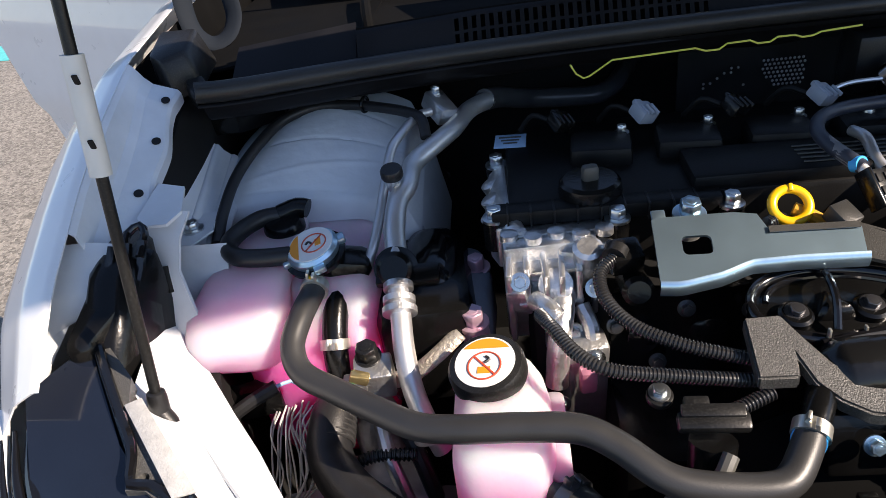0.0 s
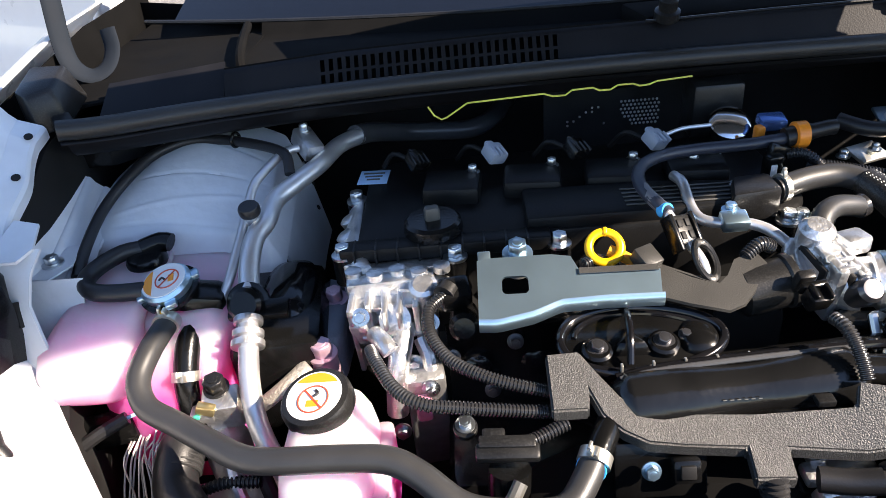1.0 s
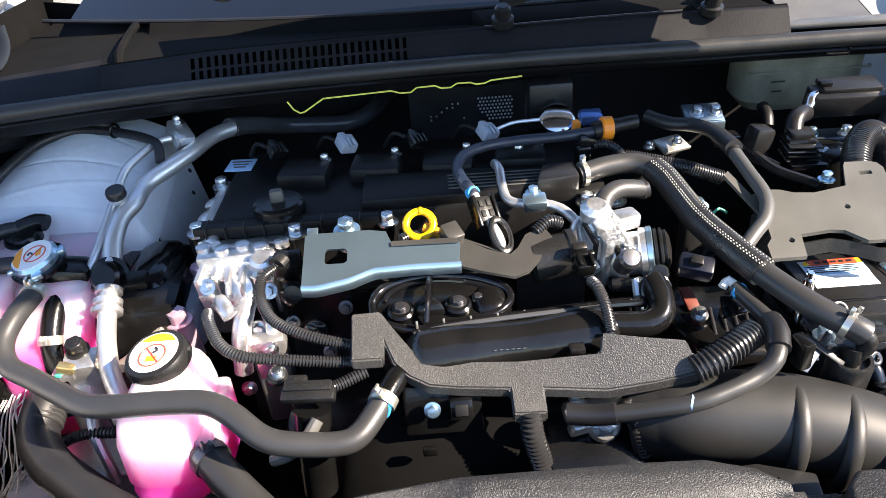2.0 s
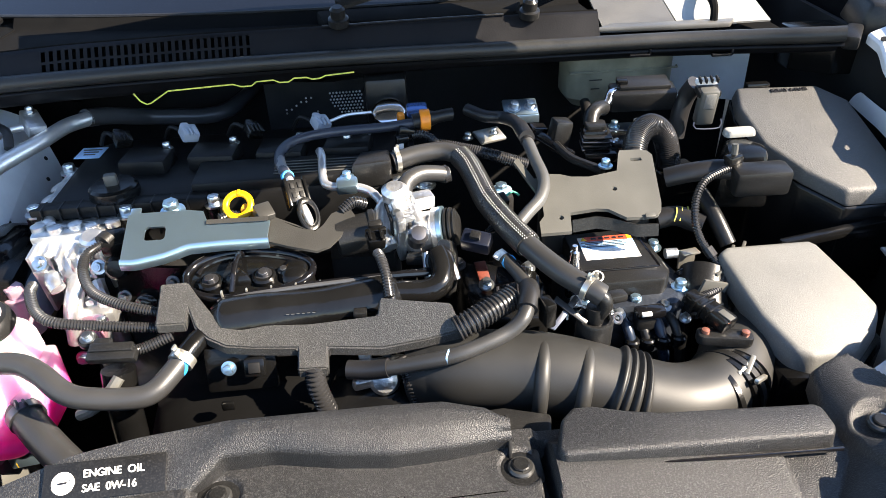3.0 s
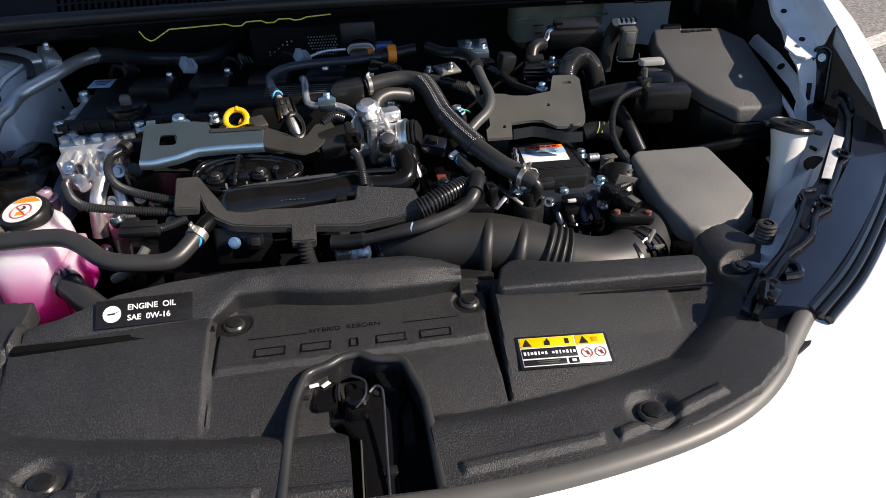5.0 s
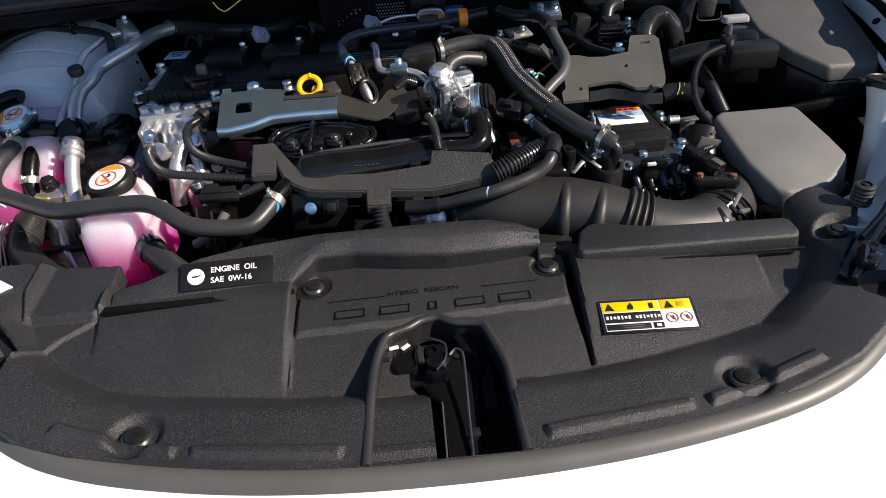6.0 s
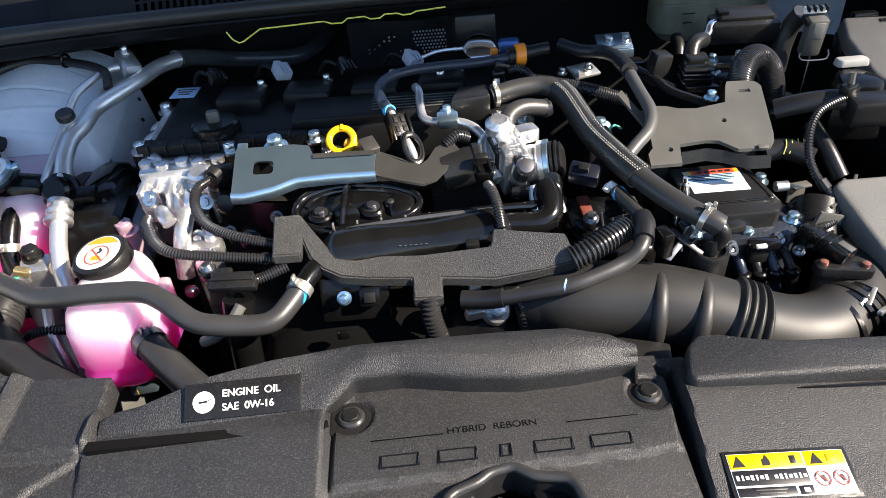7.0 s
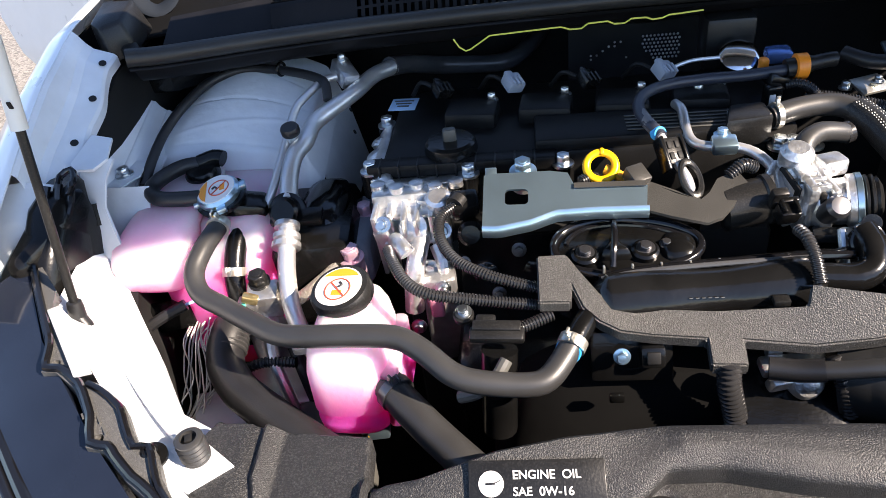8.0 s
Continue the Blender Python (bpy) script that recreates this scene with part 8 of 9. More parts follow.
airbox = thing("air_filter_box", (0.48, 0.18, 0.62), "grained grey-black air filter box with a sloping lid", "air filter box")
AB = [(0.400, 0.243), (0.413, 0.252), (0.518, 0.252), (0.526, 0.246), (0.549, 0.192), (0.560, 0.160), (0.552, 0.143), (0.532, 0.126), (0.512, 0.110), (0.500, 0.104), (0.456, 0.102), (0.440, 0.112), (0.418, 0.160)]
lid = prism(AB, 0.0, 0.030, None, 0.006, inset=0.06, seg=3)
for v in lid.verts:
    v.co.z += 0.872 + 0.37 * (v.co.y - 0.245) - 0.03 * max(0, v.co.x - 0.5)
part("lid", lid, GREY_GRAIN, airbox, "grained sloping lid")
part("case", prism([(0.39, 0.255), (0.56, 0.255), (0.57, 0.15), (0.50, 0.09), (0.43, 0.10)], 0.58, 0.83, None, 0.01), BLACK, airbox, "black lower case")
part("side_tube", tube([(0.395, 0.245, 0.868), (0.386, 0.225, 0.855), (0.384, 0.205, 0.835)], 0.028, 20), SATIN, airbox)
part("clip", box((0.016, 0.004, 0.030), (0.402, 0.222, 0.870), (0, 0, 35), 0.001), PLATE, airbox)

fuse = thing("fuse_box", (0.59, 0.40, 0.80), "grained black fuse box with a sloping lid", "fuse box")
FB = [(0.520, 0.480), (0.530, 0.520), (0.650, 0.514), (0.684, 0.480), (0.692, 0.345), (0.680, 0.318), (0.604, 0.318), (0.562, 0.360), (0.528, 0.410)]
fl_ = prism(FB, 0, 0.022, None, 0.005, inset=0.05, seg=3)
for v in fl_.verts:
    v.co.z += 0.968 + 0.37 * (v.co.y - 0.512)
part("lid", fl_, FUSE_GRAIN, fuse, "grained sloping lid")
sk = prism([(x * 1.0, y) for x, y in FB], -0.12, 0.0, None, 0.004)
for v in sk.verts:
    if v.co.z > -0.06:
        v.co.z += 0.968 + 0.37 * (v.co.y - 0.512)
    else:
        v.co.z = 0.78
part("case", sk, BLACK, fuse, "black lower case")
part("lettering", lettering("RELAY & FUSE", 0.0085, pose(0.578, 0.4985, 0.9862, 20, 0, 0), stroke=0.00015), LABEL_BLACK, fuse, "embossed black words")
part("latch", box((0.034, 0.014, 0.016), (0.568, 0.523, 0.985), (0, 0, 0), 0.003), BLACK, fuse)
part("ledge", box((0.16, 0.012, 0.014), (0.585, 0.300, 0.872), (0, 0, 12), 0.003), BLACK, fuse)

wash = thing("washer_filler", (0.61, 0.20, 0.70), "milky washer filler neck with a round black cap", "washer filler")
part("neck", tube([(0.625, 0.217, 0.930), (0.622, 0.208, 0.905), (0.613, 0.194, 0.87), (0.605, 0.176, 0.82), (0.602, 0.165, 0.76), (0.600, 0.160, 0.68)], lambda k: 0.0255 - 0.010 * min(1, k * 4), 26), MILK, wash, "milky plastic neck")
WC = pose(0.627, 0.219, 0.930, -6, 8, 0)
wc = part("cap", add(bmesh.new(), lathe([(0.029, 0), (0.0312, 0.002), (0.0312, 0.006), (0.029, 0.009), (0.0277, 0.0075), (0.010, 0.0078)], n=40), WC), SATIN, wash, "round black snap cap")
part("symbol", add(bmesh.new(), ring(0.010, 0.0013, n=8, k=6), WC @ pose(0, 0, 0.008)), BLACK, wc)
part("symbol", add(bmesh.new(), box((0.005, 0.012, 0.001), bevel=0), WC @ pose(0.0, 0.004, 0.0085)), BLACK, wc)
part("tab", add(bmesh.new(), box((0.012, 0.014, 0.006), (-0.032, 0.010, 0.003), bevel=0.002), WC), SATIN, wc)
part("hinge", add(bmesh.new(), box((0.016, 0.010, 0.006), (0.026, -0.020, 0.003), (0, 0, -35), 0.002), WC), SATIN, wc)

inv = thing("control_unit", (0.30, 0.26, 0.70), "silver and black power control unit with a warning label", "control unit")
part("case", prism([(0.228, 0.312), (0.352, 0.322), (0.374, 0.222), (0.345, 0.194), (0.240, 0.194)], 0.70, 0.868, None, 0.006), mat("dark cast alloy", (0.035, 0.042, 0.055), 0.32, 0.5, grain=0.3, grain_size=0.004), inv, "dark blue-grey cast case")
part("cover_lid", prism([(0.243, 0.322), (0.340, 0.325), (0.346, 0.228), (0.334, 0.212), (0.246, 0.212)], 0.862, 0.889, None, 0.004), SATIN, inv, "black lid")
IM = pose(0.290, 0.279, 0.8895, 3, 0, 0)
lb_ = part("label", add(bmesh.new(), box((0.066, 0.054, 0.001), bevel=0.0003), IM), LABEL, inv, "white, blue and red warning label")
part("blue_field", add(bmesh.new(), box((0.066, 0.017, 0.0006), bevel=0), IM @ pose(0, 0.010, 0.0008)), LABEL_BLUE, lb_)
part("red_field", add(bmesh.new(), box((0.052, 0.0095, 0.0006), bevel=0), IM @ pose(0.001, 0.0218, 0.0010)), LABEL_RED, lb_)
for k in range(5):
    part("print_bar", add(bmesh.new(), box((0.0062 - 0.001 * (k % 2), 0.0036, 0.0004), bevel=0), IM @ pose(-0.014 + 0.0085 * k, 0.0220, 0.0015)), LABEL_BLACK, lb_)
part("orange_field", add(bmesh.new(), box((0.006, 0.0085, 0.0006), bevel=0), IM @ pose(0.0295, 0.0222, 0.0010)), LABEL_ORANGE, lb_)
part("triangle", prism([(-0.004, -0.003), (0.004, -0.003), (0, 0.004)], 0, 0.0006, IM @ pose(-0.0265, 0.0222, 0.0008), 0), LABEL_YELLOW, lb_)
for k in range(4):
    part("print_bar", add(bmesh.new(), box((0.054 - 0.008 * (k % 2), 0.0012, 0.0004), bevel=0), IM @ pose(-0.004, 0.0150 - 0.0032 * k, 0.0013)), LABEL_BLACK, lb_)
for p in ((0.352, 0.300, 0.872), (0.358, 0.222, 0.866), (0.245, 0.212, 0.866), (0.300, 0.205, 0.862)):
    part("bolt", hexbolt(0.007, 0.011, p), STEEL, inv)
part("terminal", tube([(0.352, 0.262, 0.888), (0.366, 0.262, 0.888)], 0.0062, 14), ALU, inv)
part("spring_boot", tube([(0.368, 0.250, 0.872), (0.374, 0.235, 0.860), (0.376, 0.225, 0.845)], 0.008, 12, rib=0.004, depth=0.002), CONDUIT, inv)
part("post", lathe([(0.0085, -0.06), (0.0075, -0.015), (0.0055, -0.008), (0.0052, 0.0), (0.003, 0.002), (0.003, 0.008)], (0.238, 0.246, 0.912), (0, 0, 0), 18), CHROME, inv, "dark chromed post")
part("ring_terminal", ring(0.0062, 0.0011, (0.258, 0.218, 0.895), (30, 0, 0), 20, 8), WIRE, inv)
part("lower_case", prism([(0.225, 0.32), (0.37, 0.32), (0.375, 0.19), (0.24, 0.19)], 0.45, 0.70, None, 0.01), TAR, inv)
part("lower_plug", box((0.022, 0.022, 0.020), (0.306, 0.190, 0.852), (0, 0, 0), 0.004), SATIN, inv)
part("flange", prism([(0.236, 0.200), (0.352, 0.206), (0.366, 0.224), (0.358, 0.318), (0.228, 0.310)], 0.856, 0.864, None, 0.002), BLACK, inv, "black flange under the lid")
part("lid_rib", box((0.086, 0.003, 0.003), (0.292, 0.236, 0.8895), (0, 0, 0), 0.001), GLOSS, inv)
part("lid_rib", tube([(0.337, 0.236, 0.888), (0.334, 0.280, 0.888), (0.331, 0.316, 0.888)], 0.002, 8), GLOSS, inv)

# wiring between the control unit and the intake hose
loom = thing("unit_harness", (0.33, 0.18, 0.80), "dark blue-black cables and plugs below the control unit", "harness")
SHEATH = mat("dark blue cable sheath", (0.012, 0.020, 0.036), 0.28, vary=0.2)
for k in range(4):
    part("cable", tube([(0.282 + 0.017 * k, 0.205, 0.852), (0.286 + 0.018 * k, 0.188, 0.846), (0.290 + 0.018 * k, 0.176, 0.828), (0.292 + 0.019 * k, 0.172, 0.79), (0.292 + 0.02 * k, 0.172, 0.74)], 0.0062 - 0.0008 * (k % 2), 12), (SHEATH, SATIN)[k % 2], loom)
    part("cable_boot", lathe([(0.0088, 0), (0.0088, 0.012), (0.0070, 0.014)], (0.290 + 0.018 * k, 0.176, 0.822), (0, 0, 0), 16), BLACK, loom)
for x, y, z, r in ((0.276, 0.188, 0.862, 0.0050), (0.330, 0.196, 0.862, 0.0055), (0.352, 0.186, 0.850, 0.0045), (0.262, 0.178, 0.872, 0.0035)):
    part("nut", hexbolt(r, 0.008, (x, y, z), (20, 0, 0)), BOLT, loom)
part("plug", box((0.034, 0.014, 0.012), (0.308, 0.181, 0.868), (8, 0, 4), 0.003), GLOSS, loom)
part("plug_clip", box((0.012, 0.005, 0.004), (0.302, 0.1735, 0.871), (8, 0, 4), 0.001), WIRE, loom)
part("eyelet", ring(0.0050, 0.0022, (0.264, 0.160, 0.880), (50, 0, 20), 22, 8), DARKBOLT, loom)
part("strap_wire", tube([(0.212, 0.176, 0.890), (0.222, 0.168, 0.896), (0.232, 0.172, 0.888), (0.224, 0.180, 0.876)], 0.0013, 6), WIRE, loom)
part("strap_wire", tube([(0.210, 0.160, 0.884), (0.216, 0.178, 0.890), (0.230, 0.186, 0.880)], 0.0013, 6), WIRE, loom)
part("bracket", box((0.022, 0.003, 0.026), (0.384, 0.272, 0.872), (0, 0, 10), 0.001), CLAMP, loom, "pale folded bracket")
part("bracket_fold", box((0.022, 0.012, 0.003), (0.384, 0.266, 0.885), (0, 0, 10), 0.001), CLAMP, loom)

shield = thing("cover_plate", (0.28, 0.31, 0.90), "flat grey plastic cover plate with notches and holes", "cover plate")
PO = [(0.188, 0.365), (0.194, 0.371), (0.208, 0.336), (0.224, 0.342), (0.240, 0.340), (0.253, 0.335), (0.274, 0.333), (0.310, 0.339), (0.319, 0.366), (0.322, 0.371), (0.348, 0.370), (0.356, 0.367), (0.360, 0.360), (0.349, 0.287), (0.346, 0.277), (0.340, 0.270), (0.332, 0.268), (0.303, 0.269), (0.285, 0.283), (0.271, 0.285), (0.240, 0.282), (0.236, 0.256), (0.201, 0.256), (0.202, 0.272), (0.209, 0.280), (0.211, 0.304)]
pp = plate(PO, [circle(0.228, 0.276, 0.0032), circle(0.300, 0.312, 0.0032), rounded(0.331, 0.352, 0.345, 0.357, 0.001, 2)], 0.004)
for v in pp.verts:
    v.co.z += 0.949 + 0.36 * (v.co.y - 0.30)
part("plate", pp, PLATE, shield)
part("skirt", sheet(lambda u, v: (0.242 + 0.098 * u, float(np.interp(u, (0, 0.3, 0.5, 0.75, 1), (0.281, 0.284, 0.279, 0.268, 0.267))) - 0.004 * v, 0.944 - 0.004 - 0.014 * v + 0.36 * (float(np.interp(u, (0, 0.3, 0.5, 0.75, 1), (0.281, 0.284, 0.279, 0.268, 0.267))) - 0.30)), 20, 4, 0.003), SATIN, shield)
part("edge_tab", box((0.012, 0.006, 0.005), (0.330, 0.268, 0.938), (20, 0, 0), 0.001), PLATE, shield)
part("post", box((0.03, 0.03, 0.10), (0.23, 0.33, 0.885), bevel=0.004), TAR, shield)
part("post", box((0.03, 0.03, 0.10), (0.34, 0.34, 0.89), bevel=0.004), TAR, shield)
part("bolt", hexbolt(0.0085, 0.013, (0.180, 0.408, 0.908)), STEEL, shield)
part("base", box((0.03, 0.03, 0.16), (0.180, 0.408, 0.83), bevel=0.006), TAR, shield)
part("washer", lathe([(0.014, 0), (0.014, 0.002), (0.008, 0.003)], (0.180, 0.408, 0.911), (0, 0, 0), 22), LABEL_BLUE, shield, "pale washer under the bolt")

p2 = thing("vacuum_pipe", (0.20, 0.40, 0.88), "bent grey-black vacuum hose crossing the cover plate", "hose")
part("hose", tube([(0.212, 0.405, 0.982), (0.214, 0.365, 0.975), (0.217, 0.325, 0.966), (0.208, 0.298, 0.956), (0.190, 0.280, 0.948), (0.172, 0.264, 0.938)], 0.0074, 16), mat("grey-black vacuum hose", (0.060, 0.061, 0.060), 0.42, vary=0.1), p2)
part("upper_hose", tube([(0.150, 0.535, 0.978), (0.160, 0.525, 0.976), (0.176, 0.512, 0.974), (0.196, 0.500, 0.976), (0.208, 0.465, 0.982), (0.211, 0.425, 0.984), (0.212, 0.400, 0.981)], 0.0086, 16), RUBBER_DARK, p2)
part("cuff", lathe([(0.0100, -0.022), (0.0100, 0.022)], (0.2115, 0.425, 0.984), (85, 0, 0), 20), RUBBER_DARK, p2)
part("red_mark", box((0.006, 0.006, 0.004), (0.174, 0.268, 0.947), bevel=0.001), RED, p2)
sb = thing("steel_plate", (0.23, 0.55, 0.93), "blue-grey steel bracket with two bolts", "bracket")
part("plate", box((0.050, 0.036, 0.005), (0.231, 0.555, 0.967), (18, 0, -2), 0.002), mat("blue passivated steel", (0.26, 0.36, 0.44), 0.34, 0.9, vary=0.15), sb)
part("side", box((0.050, 0.004, 0.012), (0.231, 0.5385, 0.956), (0, 0, -2), 0.001), bpy.data.materials["blue passivated steel"], sb)
for x in (0.222, 0.246):
    part("bolt", hexbolt(0.0065, 0.011, (x, 0.552, 0.967), (15, 0, 0)), BOLT, sb)
cg = thing("solenoid_valve", (0.29, 0.47, 0.92), "cluster of black solenoid valves with plugs", "valve")
s1 = box((0.026, 0.026, 0.044), (0.270, 0.470, 0.958), (0, 10, 10), 0.005)
tube([(0.262, 0.455, 0.950), (0.275, 0.42, 0.945), (0.295, 0.39, 0.945), (0.305, 0.375, 0.945)], 0.006, 10, bm=s1)
part("valve", s1, SATIN, cg)
s2 = box((0.034, 0.030, 0.036), (0.315, 0.458, 0.952), (0, 0, -8), 0.005)
box((0.044, 0.034, 0.014), (0.318, 0.440, 0.940), (0, 0, -8), 0.003, s2)
vb = part("valve", s2, BLACK, cg)
for k in range(4):
    part("stack_plate", box((0.040 - 0.002 * (k % 2), 0.036, 0.0022), (0.316, 0.452, 0.946 + 0.0058 * k), (0, 0, -8), 0.0006), (DARKBOLT, SATIN)[k % 2], vb)
part("valve_cap", prism(rounded(-0.014, -0.012, 0.014, 0.012, 0.005), 0, 0.010, pose(0.316, 0.460, 0.966, 0, 0, -8), 0.002), SATIN, vb)
part("side_nut", hexbolt(0.0055, 0.009, (0.338, 0.446, 0.950), (0, 70, 0)), BOLT, vb)
part("elbow", tube([(0.312, 0.468, 0.968), (0.316, 0.478, 0.980), (0.328, 0.490, 0.984), (0.338, 0.498, 0.980)], 0.0105, 12), SATIN, cg)
part("chrome_pipe", tube([(0.336, 0.497, 0.980), (0.346, 0.506, 0.986), (0.352, 0.516, 0.994), (0.366, 0.522, 0.994)], 0.0065, 12), CHROME, cg)
part("round_body", lathe([(0.028, -0.04), (0.028, 0.01), (0.022, 0.014), (0.010, 0.015)], (0.352, 0.455, 0.940), (0, 0, 0), 28), BLACK, cg, "dark round body")
part("bolt", hexbolt(0.006, 0.010, (0.305, 0.368, 0.955)), STEEL, cg)
part("lever", tube([(0.232, 0.500, 0.948), (0.243, 0.486, 0.952), (0.256, 0.462, 0.950), (0.276, 0.425, 0.946)], 0.0075, 10, flat=0.6), GLOSS, cg, "gloss black lever")
part("plug_head", prism(rounded(-0.012, -0.009, 0.012, 0.009, 0.004), 0, 0.020, pose(0.242, 0.496, 0.944, 12, 8, 14), 0.003), GLOSS, cg)
part("mount_plate", prism([(0.348, 0.500), (0.420, 0.496), (0.424, 0.528), (0.350, 0.530)], 0.938, 0.944, None, 0.002), mat("blue-grey steel plate", (0.10, 0.13, 0.18), 0.35, 0.8, vary=0.2), cg, "blue-grey mounting plate")
for x, y in ((0.360, 0.512), (0.404, 0.510)):
    part("bolt", hexbolt(0.0055, 0.010, (x, y, 0.944)), STEEL, cg)
part("side_bracket", box((0.040, 0.030, 0.004), (0.180, 0.515, 0.944), (14, 0, 20), 0.001), CLAMP, cg, "plated bracket below the hose")
part("bolt", hexbolt(0.005, 0.009, (0.148, 0.505, 0.946)), BOLT, cg)
part("bolt", hexbolt(0.0045, 0.008, (0.186, 0.512, 0.948)), BOLT, cg)
part("bolt", hexbolt(0.006, 0.012, (0.378, 0.470, 0.960)), BOLT, cg)
rl = thing("relay_box", (0.40, 0.52, 0.96), "long black relay box with a snap lid", "relay box")
part("body", box((0.092, 0.034, 0.030), (0.398, 0.520, 0.985), (12, 0, -3), 0.004), SATIN, rl)
part("lid", box((0.072, 0.030, 0.008), (0.400, 0.524, 1.003), (12, 0, -3), 0.002), SATIN, rl)
part("latch", box((0.016, 0.008, 0.008), (0.368, 0.520, 1.008), (12, 0, -3), 0.002), BLACK, rl)
part("clip", tube([(0.443, 0.505, 0.99), (0.446, 0.500, 0.98), (0.444, 0.50, 0.968)], 0.0022, 6), BOLT, rl)
bc = thing("ribbed_duct", (0.39, 0.40, 0.93), "shiny black ribbed duct bent in an arch", "duct")
part("duct", tube([(0.346, 0.375, 0.940), (0.350, 0.395, 0.966), (0.366, 0.418, 0.979), (0.385, 0.430, 0.978), (0.402, 0.432, 0.962), (0.410, 0.428, 0.936), (0.412, 0.425, 0.91)], 0.0152, 26, rib=0.0027, depth=0.0014), CONDUIT, bc, "ribbed shiny tube", 60)
part("foot", box((0.06, 0.05, 0.03), (0.42, 0.42, 0.905), (0, 0, 10), 0.005), BLACK, bc)
res = thing("brake_reservoir", (0.40, 0.62, 0.92), "milky yellowish fluid reservoir tucked under the cowl", "reservoir")
part("vessel", blob([(0.925, 0.335, 0.485, 0.645, 0.72), (0.940, 0.322, 0.496, 0.635, 0.73), (1.008, 0.322, 0.496, 0.635, 0.73), (1.020, 0.335, 0.485, 0.645, 0.72)], 30, 4), mat("yellowed milky plastic", (0.22, 0.21, 0.15), 0.35, vary=0.45, vary_size=0.06), res)
part("seam", tube([(0.323, 0.642, 0.985), (0.324, 0.635, 0.985), (0.410, 0.6335, 0.985), (0.494, 0.635, 0.985), (0.495, 0.642, 0.985)], 0.0016, 8, smooth=False), bpy.data.materials["yellowed milky plastic"], res, "moulded seam")
part("level_mark", box((0.020, 0.0012, 0.0014), (0.365, 0.6345, 0.972), bevel=0), RUBBER_DARK, res)
part("level_mark", box((0.014, 0.0012, 0.0014), (0.365, 0.6345, 0.958), bevel=0), RUBBER_DARK, res)
part("outlet", tube([(0.352, 0.640, 0.935), (0.350, 0.618, 0.930), (0.348, 0.606, 0.918)], 0.0085, 14), RUBBER_DARK, res, "black outlet hose")
co = thing("grey_connector", (0.47, 0.46, 0.95), "tall grey electrical connector with a white comb top", "connector")
part("body", box((0.025, 0.018, 0.052), (0.470, 0.466, 0.986), (10, 0, -4), 0.004), PLATE, co)
part("collar", box((0.031, 0.022, 0.010), (0.470, 0.468, 1.006), (10, 0, -4), 0.003), SATIN, co)
part("panel", box((0.015, 0.004, 0.022), (0.470, 0.4565, 0.996), (10, 0, -4), 0.001), GREY_GRAIN, co)
part("comb", box((0.031, 0.010, 0.009), (0.469, 0.474, 1.018), (10, 0, -4), 0.004), LABEL, co, "white comb top")
for k in range(4):
    part("comb_gap", box((0.0022, 0.012, 0.006), (0.4575 + 0.0078 * k, 0.469, 1.022), (10, 0, -4), 0.0005), TAR, co)
part("wire_clip", tube([(0.452, 0.456, 0.968), (0.454, 0.452, 0.960), (0.486, 0.450, 0.960), (0.489, 0.456, 0.970)], 0.0011, 6), DARKBOLT, co)
part("harness", tube([(0.462, 0.490, 1.010), (0.456, 0.500, 0.990), (0.450, 0.500, 0.965), (0.446, 0.496, 0.930)], 0.0125, 14), RUBBER_DARK, co)
dk = thing("duct_box", (0.47, 0.32, 0.90), "black moulded duct with a white plug and rubber boot", "duct")
db = box((0.068, 0.032, 0.034), (0.474, 0.306, 0.955), (5, 0, -2), 0.006)
part("mouth", db, SATIN, dk)
hood_ = prism([(0.435, 0.335), (0.505, 0.325), (0.515, 0.36), (0.49, 0.395), (0.455, 0.395)], 0.90, 0.975, None, 0.008, inset=0.3)
part("boot", hood_, BLACK, dk)
part("white_plug", prism(rounded(0.462, 0.380, 0.503, 0.398, 0.006), 0.975, 0.984, None, 0.002, inset=0.1), mat("off-white plug plastic", (0.30, 0.30, 0.28), 0.4), dk, "white plug lid")
part("arm", tube([(0.375, 0.345, 0.945), (0.40, 0.335, 0.955), (0.43, 0.325, 0.962), (0.455, 0.315, 0.962)], 0.0125, 14, flat=0.7), RUBBER_DARK, dk)
part("pipe", tube([(0.415, 0.33, 0.93), (0.425, 0.30, 0.91), (0.435, 0.275, 0.885)], 0.010, 12), SATIN, dk)
part("taped_wrap", tube([(0.362, 0.322, 0.900), (0.385, 0.318, 0.905), (0.412, 0.300, 0.900)], 0.013, 14), RUBBER_DARK, dk, "dark taped harness")
for k in range(4):
    part("chalk_mark", tube([(0.376 + 0.007 * k, 0.304, 0.906), (0.380 + 0.007 * k, 0.309, 0.914), (0.382 + 0.007 * k, 0.316, 0.9185)], 0.0009, 6), mat("yellow-green chalk", (0.42, 0.40, 0.08), 0.6), dk)
part("slat", box((0.004, 0.05, 0.012), (0.437, 0.270, 0.862), (20, 0, -35), 0.001), PLATE, dk)
part("slat", box((0.004, 0.06, 0.012), (0.450, 0.270, 0.862), (20, 0, -35), 0.001), PLATE, dk)
rc = thing("sensor_cable", (0.40, 0.25, 0.86), "shiny braided black cable with taped joint", "cable")
RC_ = [(0.452, 0.318, 0.968), (0.430, 0.312, 0.966), (0.404, 0.300, 0.960), (0.390, 0.285, 0.944), (0.387, 0.270, 0.922), (0.392, 0.256, 0.904), (0.402, 0.240, 0.890), (0.406, 0.225, 0.878), (0.396, 0.208, 0.872), (0.375, 0.196, 0.872), (0.360, 0.188, 0.873)]
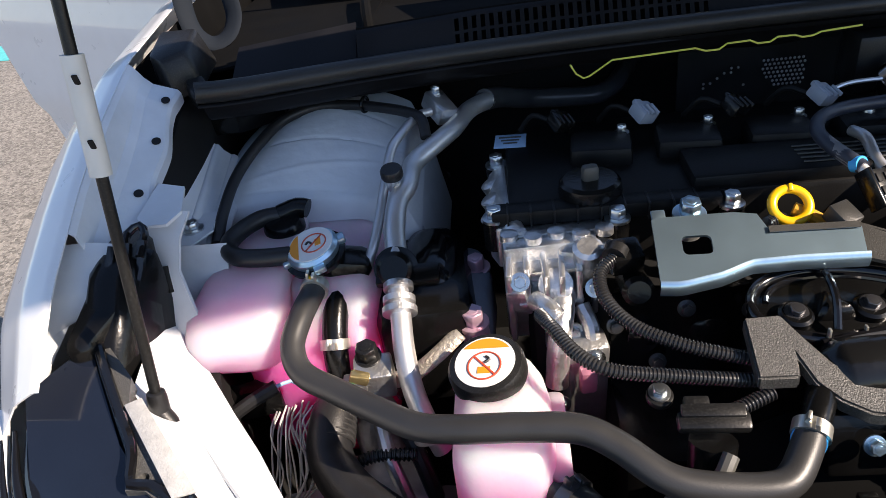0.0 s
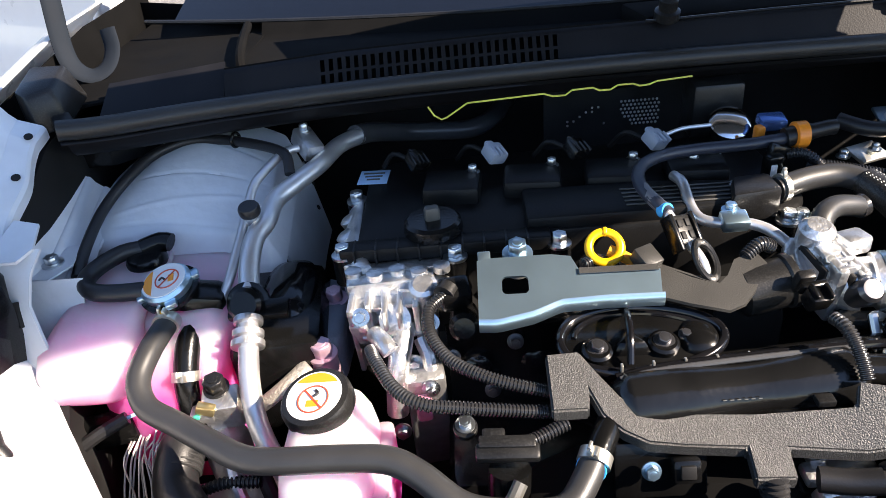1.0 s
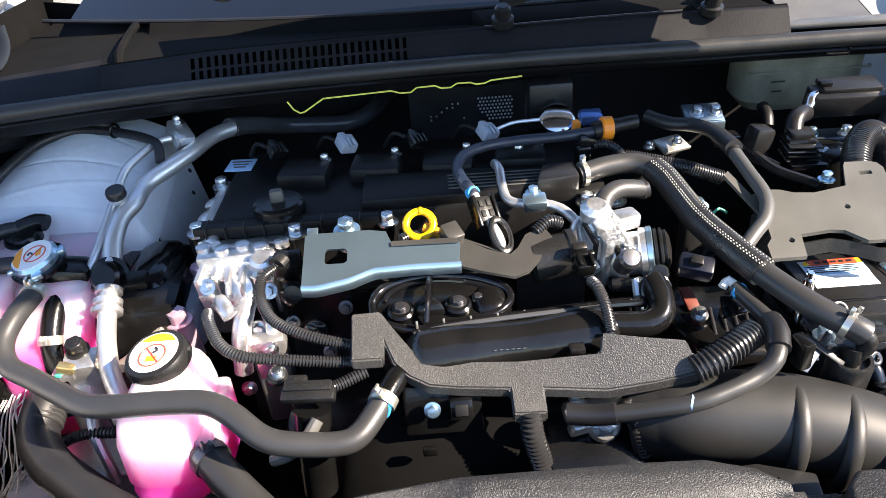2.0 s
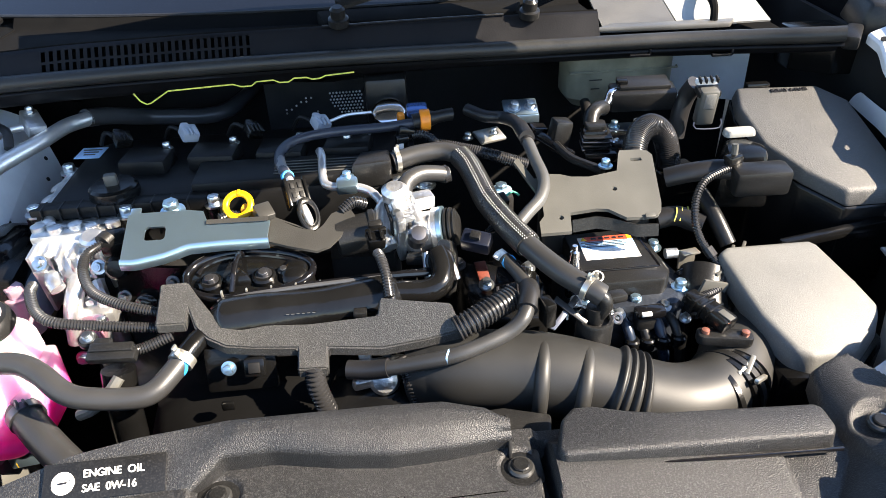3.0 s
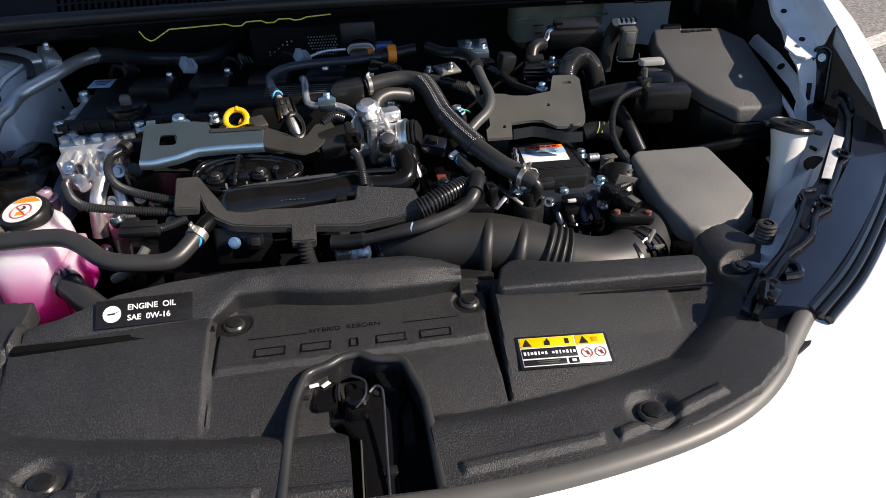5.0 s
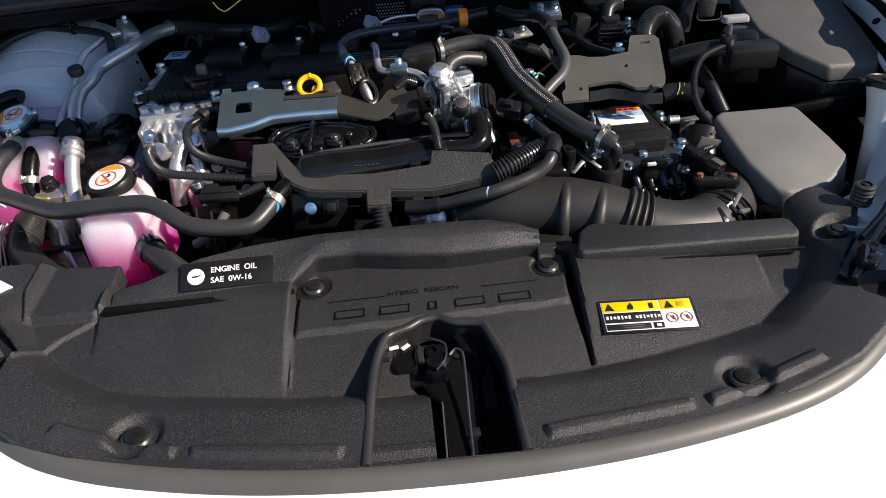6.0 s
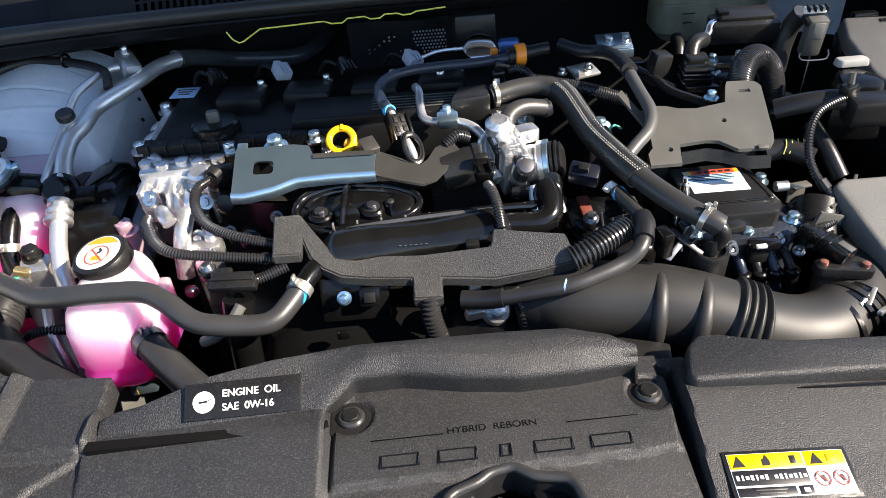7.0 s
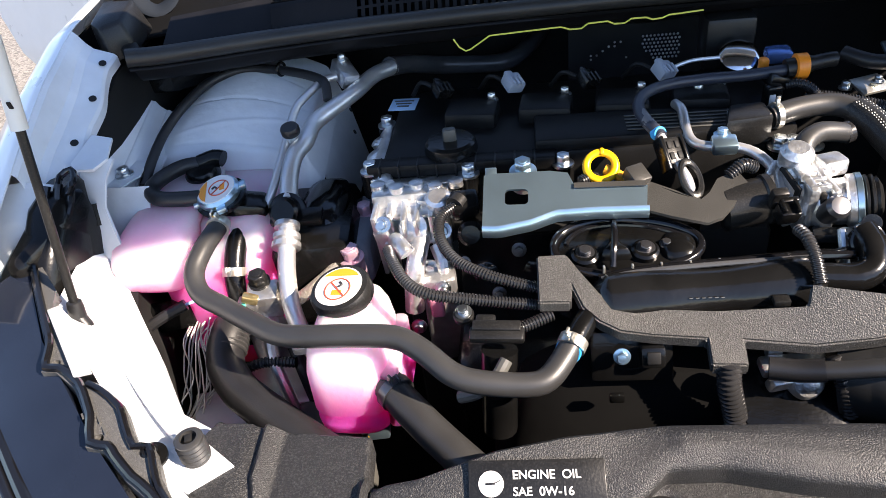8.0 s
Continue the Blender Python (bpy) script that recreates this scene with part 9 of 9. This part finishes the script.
part("cable", tube(RC_, 0.0045, 10, rib=0.0032, depth=0.001), CONDUIT, rc)
part("tape", tube([(0.396, 0.250, 0.899), (0.401, 0.242, 0.892)], 0.0064, 10), RUBBER_DARK, rc)
part("plug", box((0.020, 0.014, 0.020), (0.445, 0.320, 0.972), (0, 0, 20), 0.003), BLACK, rc)
part("ear", tube([(0.446, 0.322, 0.980), (0.446, 0.324, 0.994)], 0.004, 8), PLATE, rc)
part("brace", box((0.035, 0.004, 0.024), (0.388, 0.205, 0.872), (0, 20, 10), 0.001), PLATE, rc)
sl = thing("inner_shield", (0.67, 0.36, 0.90), "bluish painted inner fender strip beside the fuse box", "panel")
LOW_EDGE, TOP_EDGE = [(0.722, 0.545, 0.935), (0.708, 0.451, 0.932), (0.690, 0.348, 0.928), (0.678, 0.285, 0.918)], [(0.727, 0.520, 0.968), (0.724, 0.439, 0.962), (0.709, 0.355, 0.955), (0.690, 0.285, 0.938)]
def shield_strip(u, v):
    k = u * 3
    i = min(int(k), 2)
    p = Vector(LOW_EDGE[i]).lerp(Vector(LOW_EDGE[i + 1]), k - i).lerp(Vector(TOP_EDGE[i]).lerp(Vector(TOP_EDGE[i + 1]), k - i), 0.35 + 0.65 * v)
    return (p.x, p.y, p.z + 0.004 * math.sin(math.pi * v))
part("strip", sheet(shield_strip, 24, 8, 0.003), PRIMED, sl)
part("lower_fold", tube([(0.718, 0.52, 0.930), (0.704, 0.440, 0.926), (0.687, 0.348, 0.922), (0.676, 0.285, 0.912)], 0.004, 8), PRIMED, sl)
part("grommet", lathe([(0.006, 0), (0.006, 0.002)], (0.708, 0.400, 0.952), (0, -40, 0), 14), TAR, sl)
wm = thing("washer_mount", (0.60, 0.13, 0.80), "white painted inner panel with a slot beside the washer neck", "panel")
part("sheet", plate([(0.655, 0.30), (0.70, 0.30), (0.665, 0.20), (0.60, 0.10), (0.55, 0.06), (0.53, 0.07), (0.60, 0.16), (0.64, 0.22)], [], 0.003, pose(0, 0, 0.845)), PRIMED, wm)
part("grommet", lathe([(0.014, 0), (0.014, 0.003), (0.010, 0.004)], (0.650, 0.180, 0.892), (0, -25, 20), 20), TAR, wm)
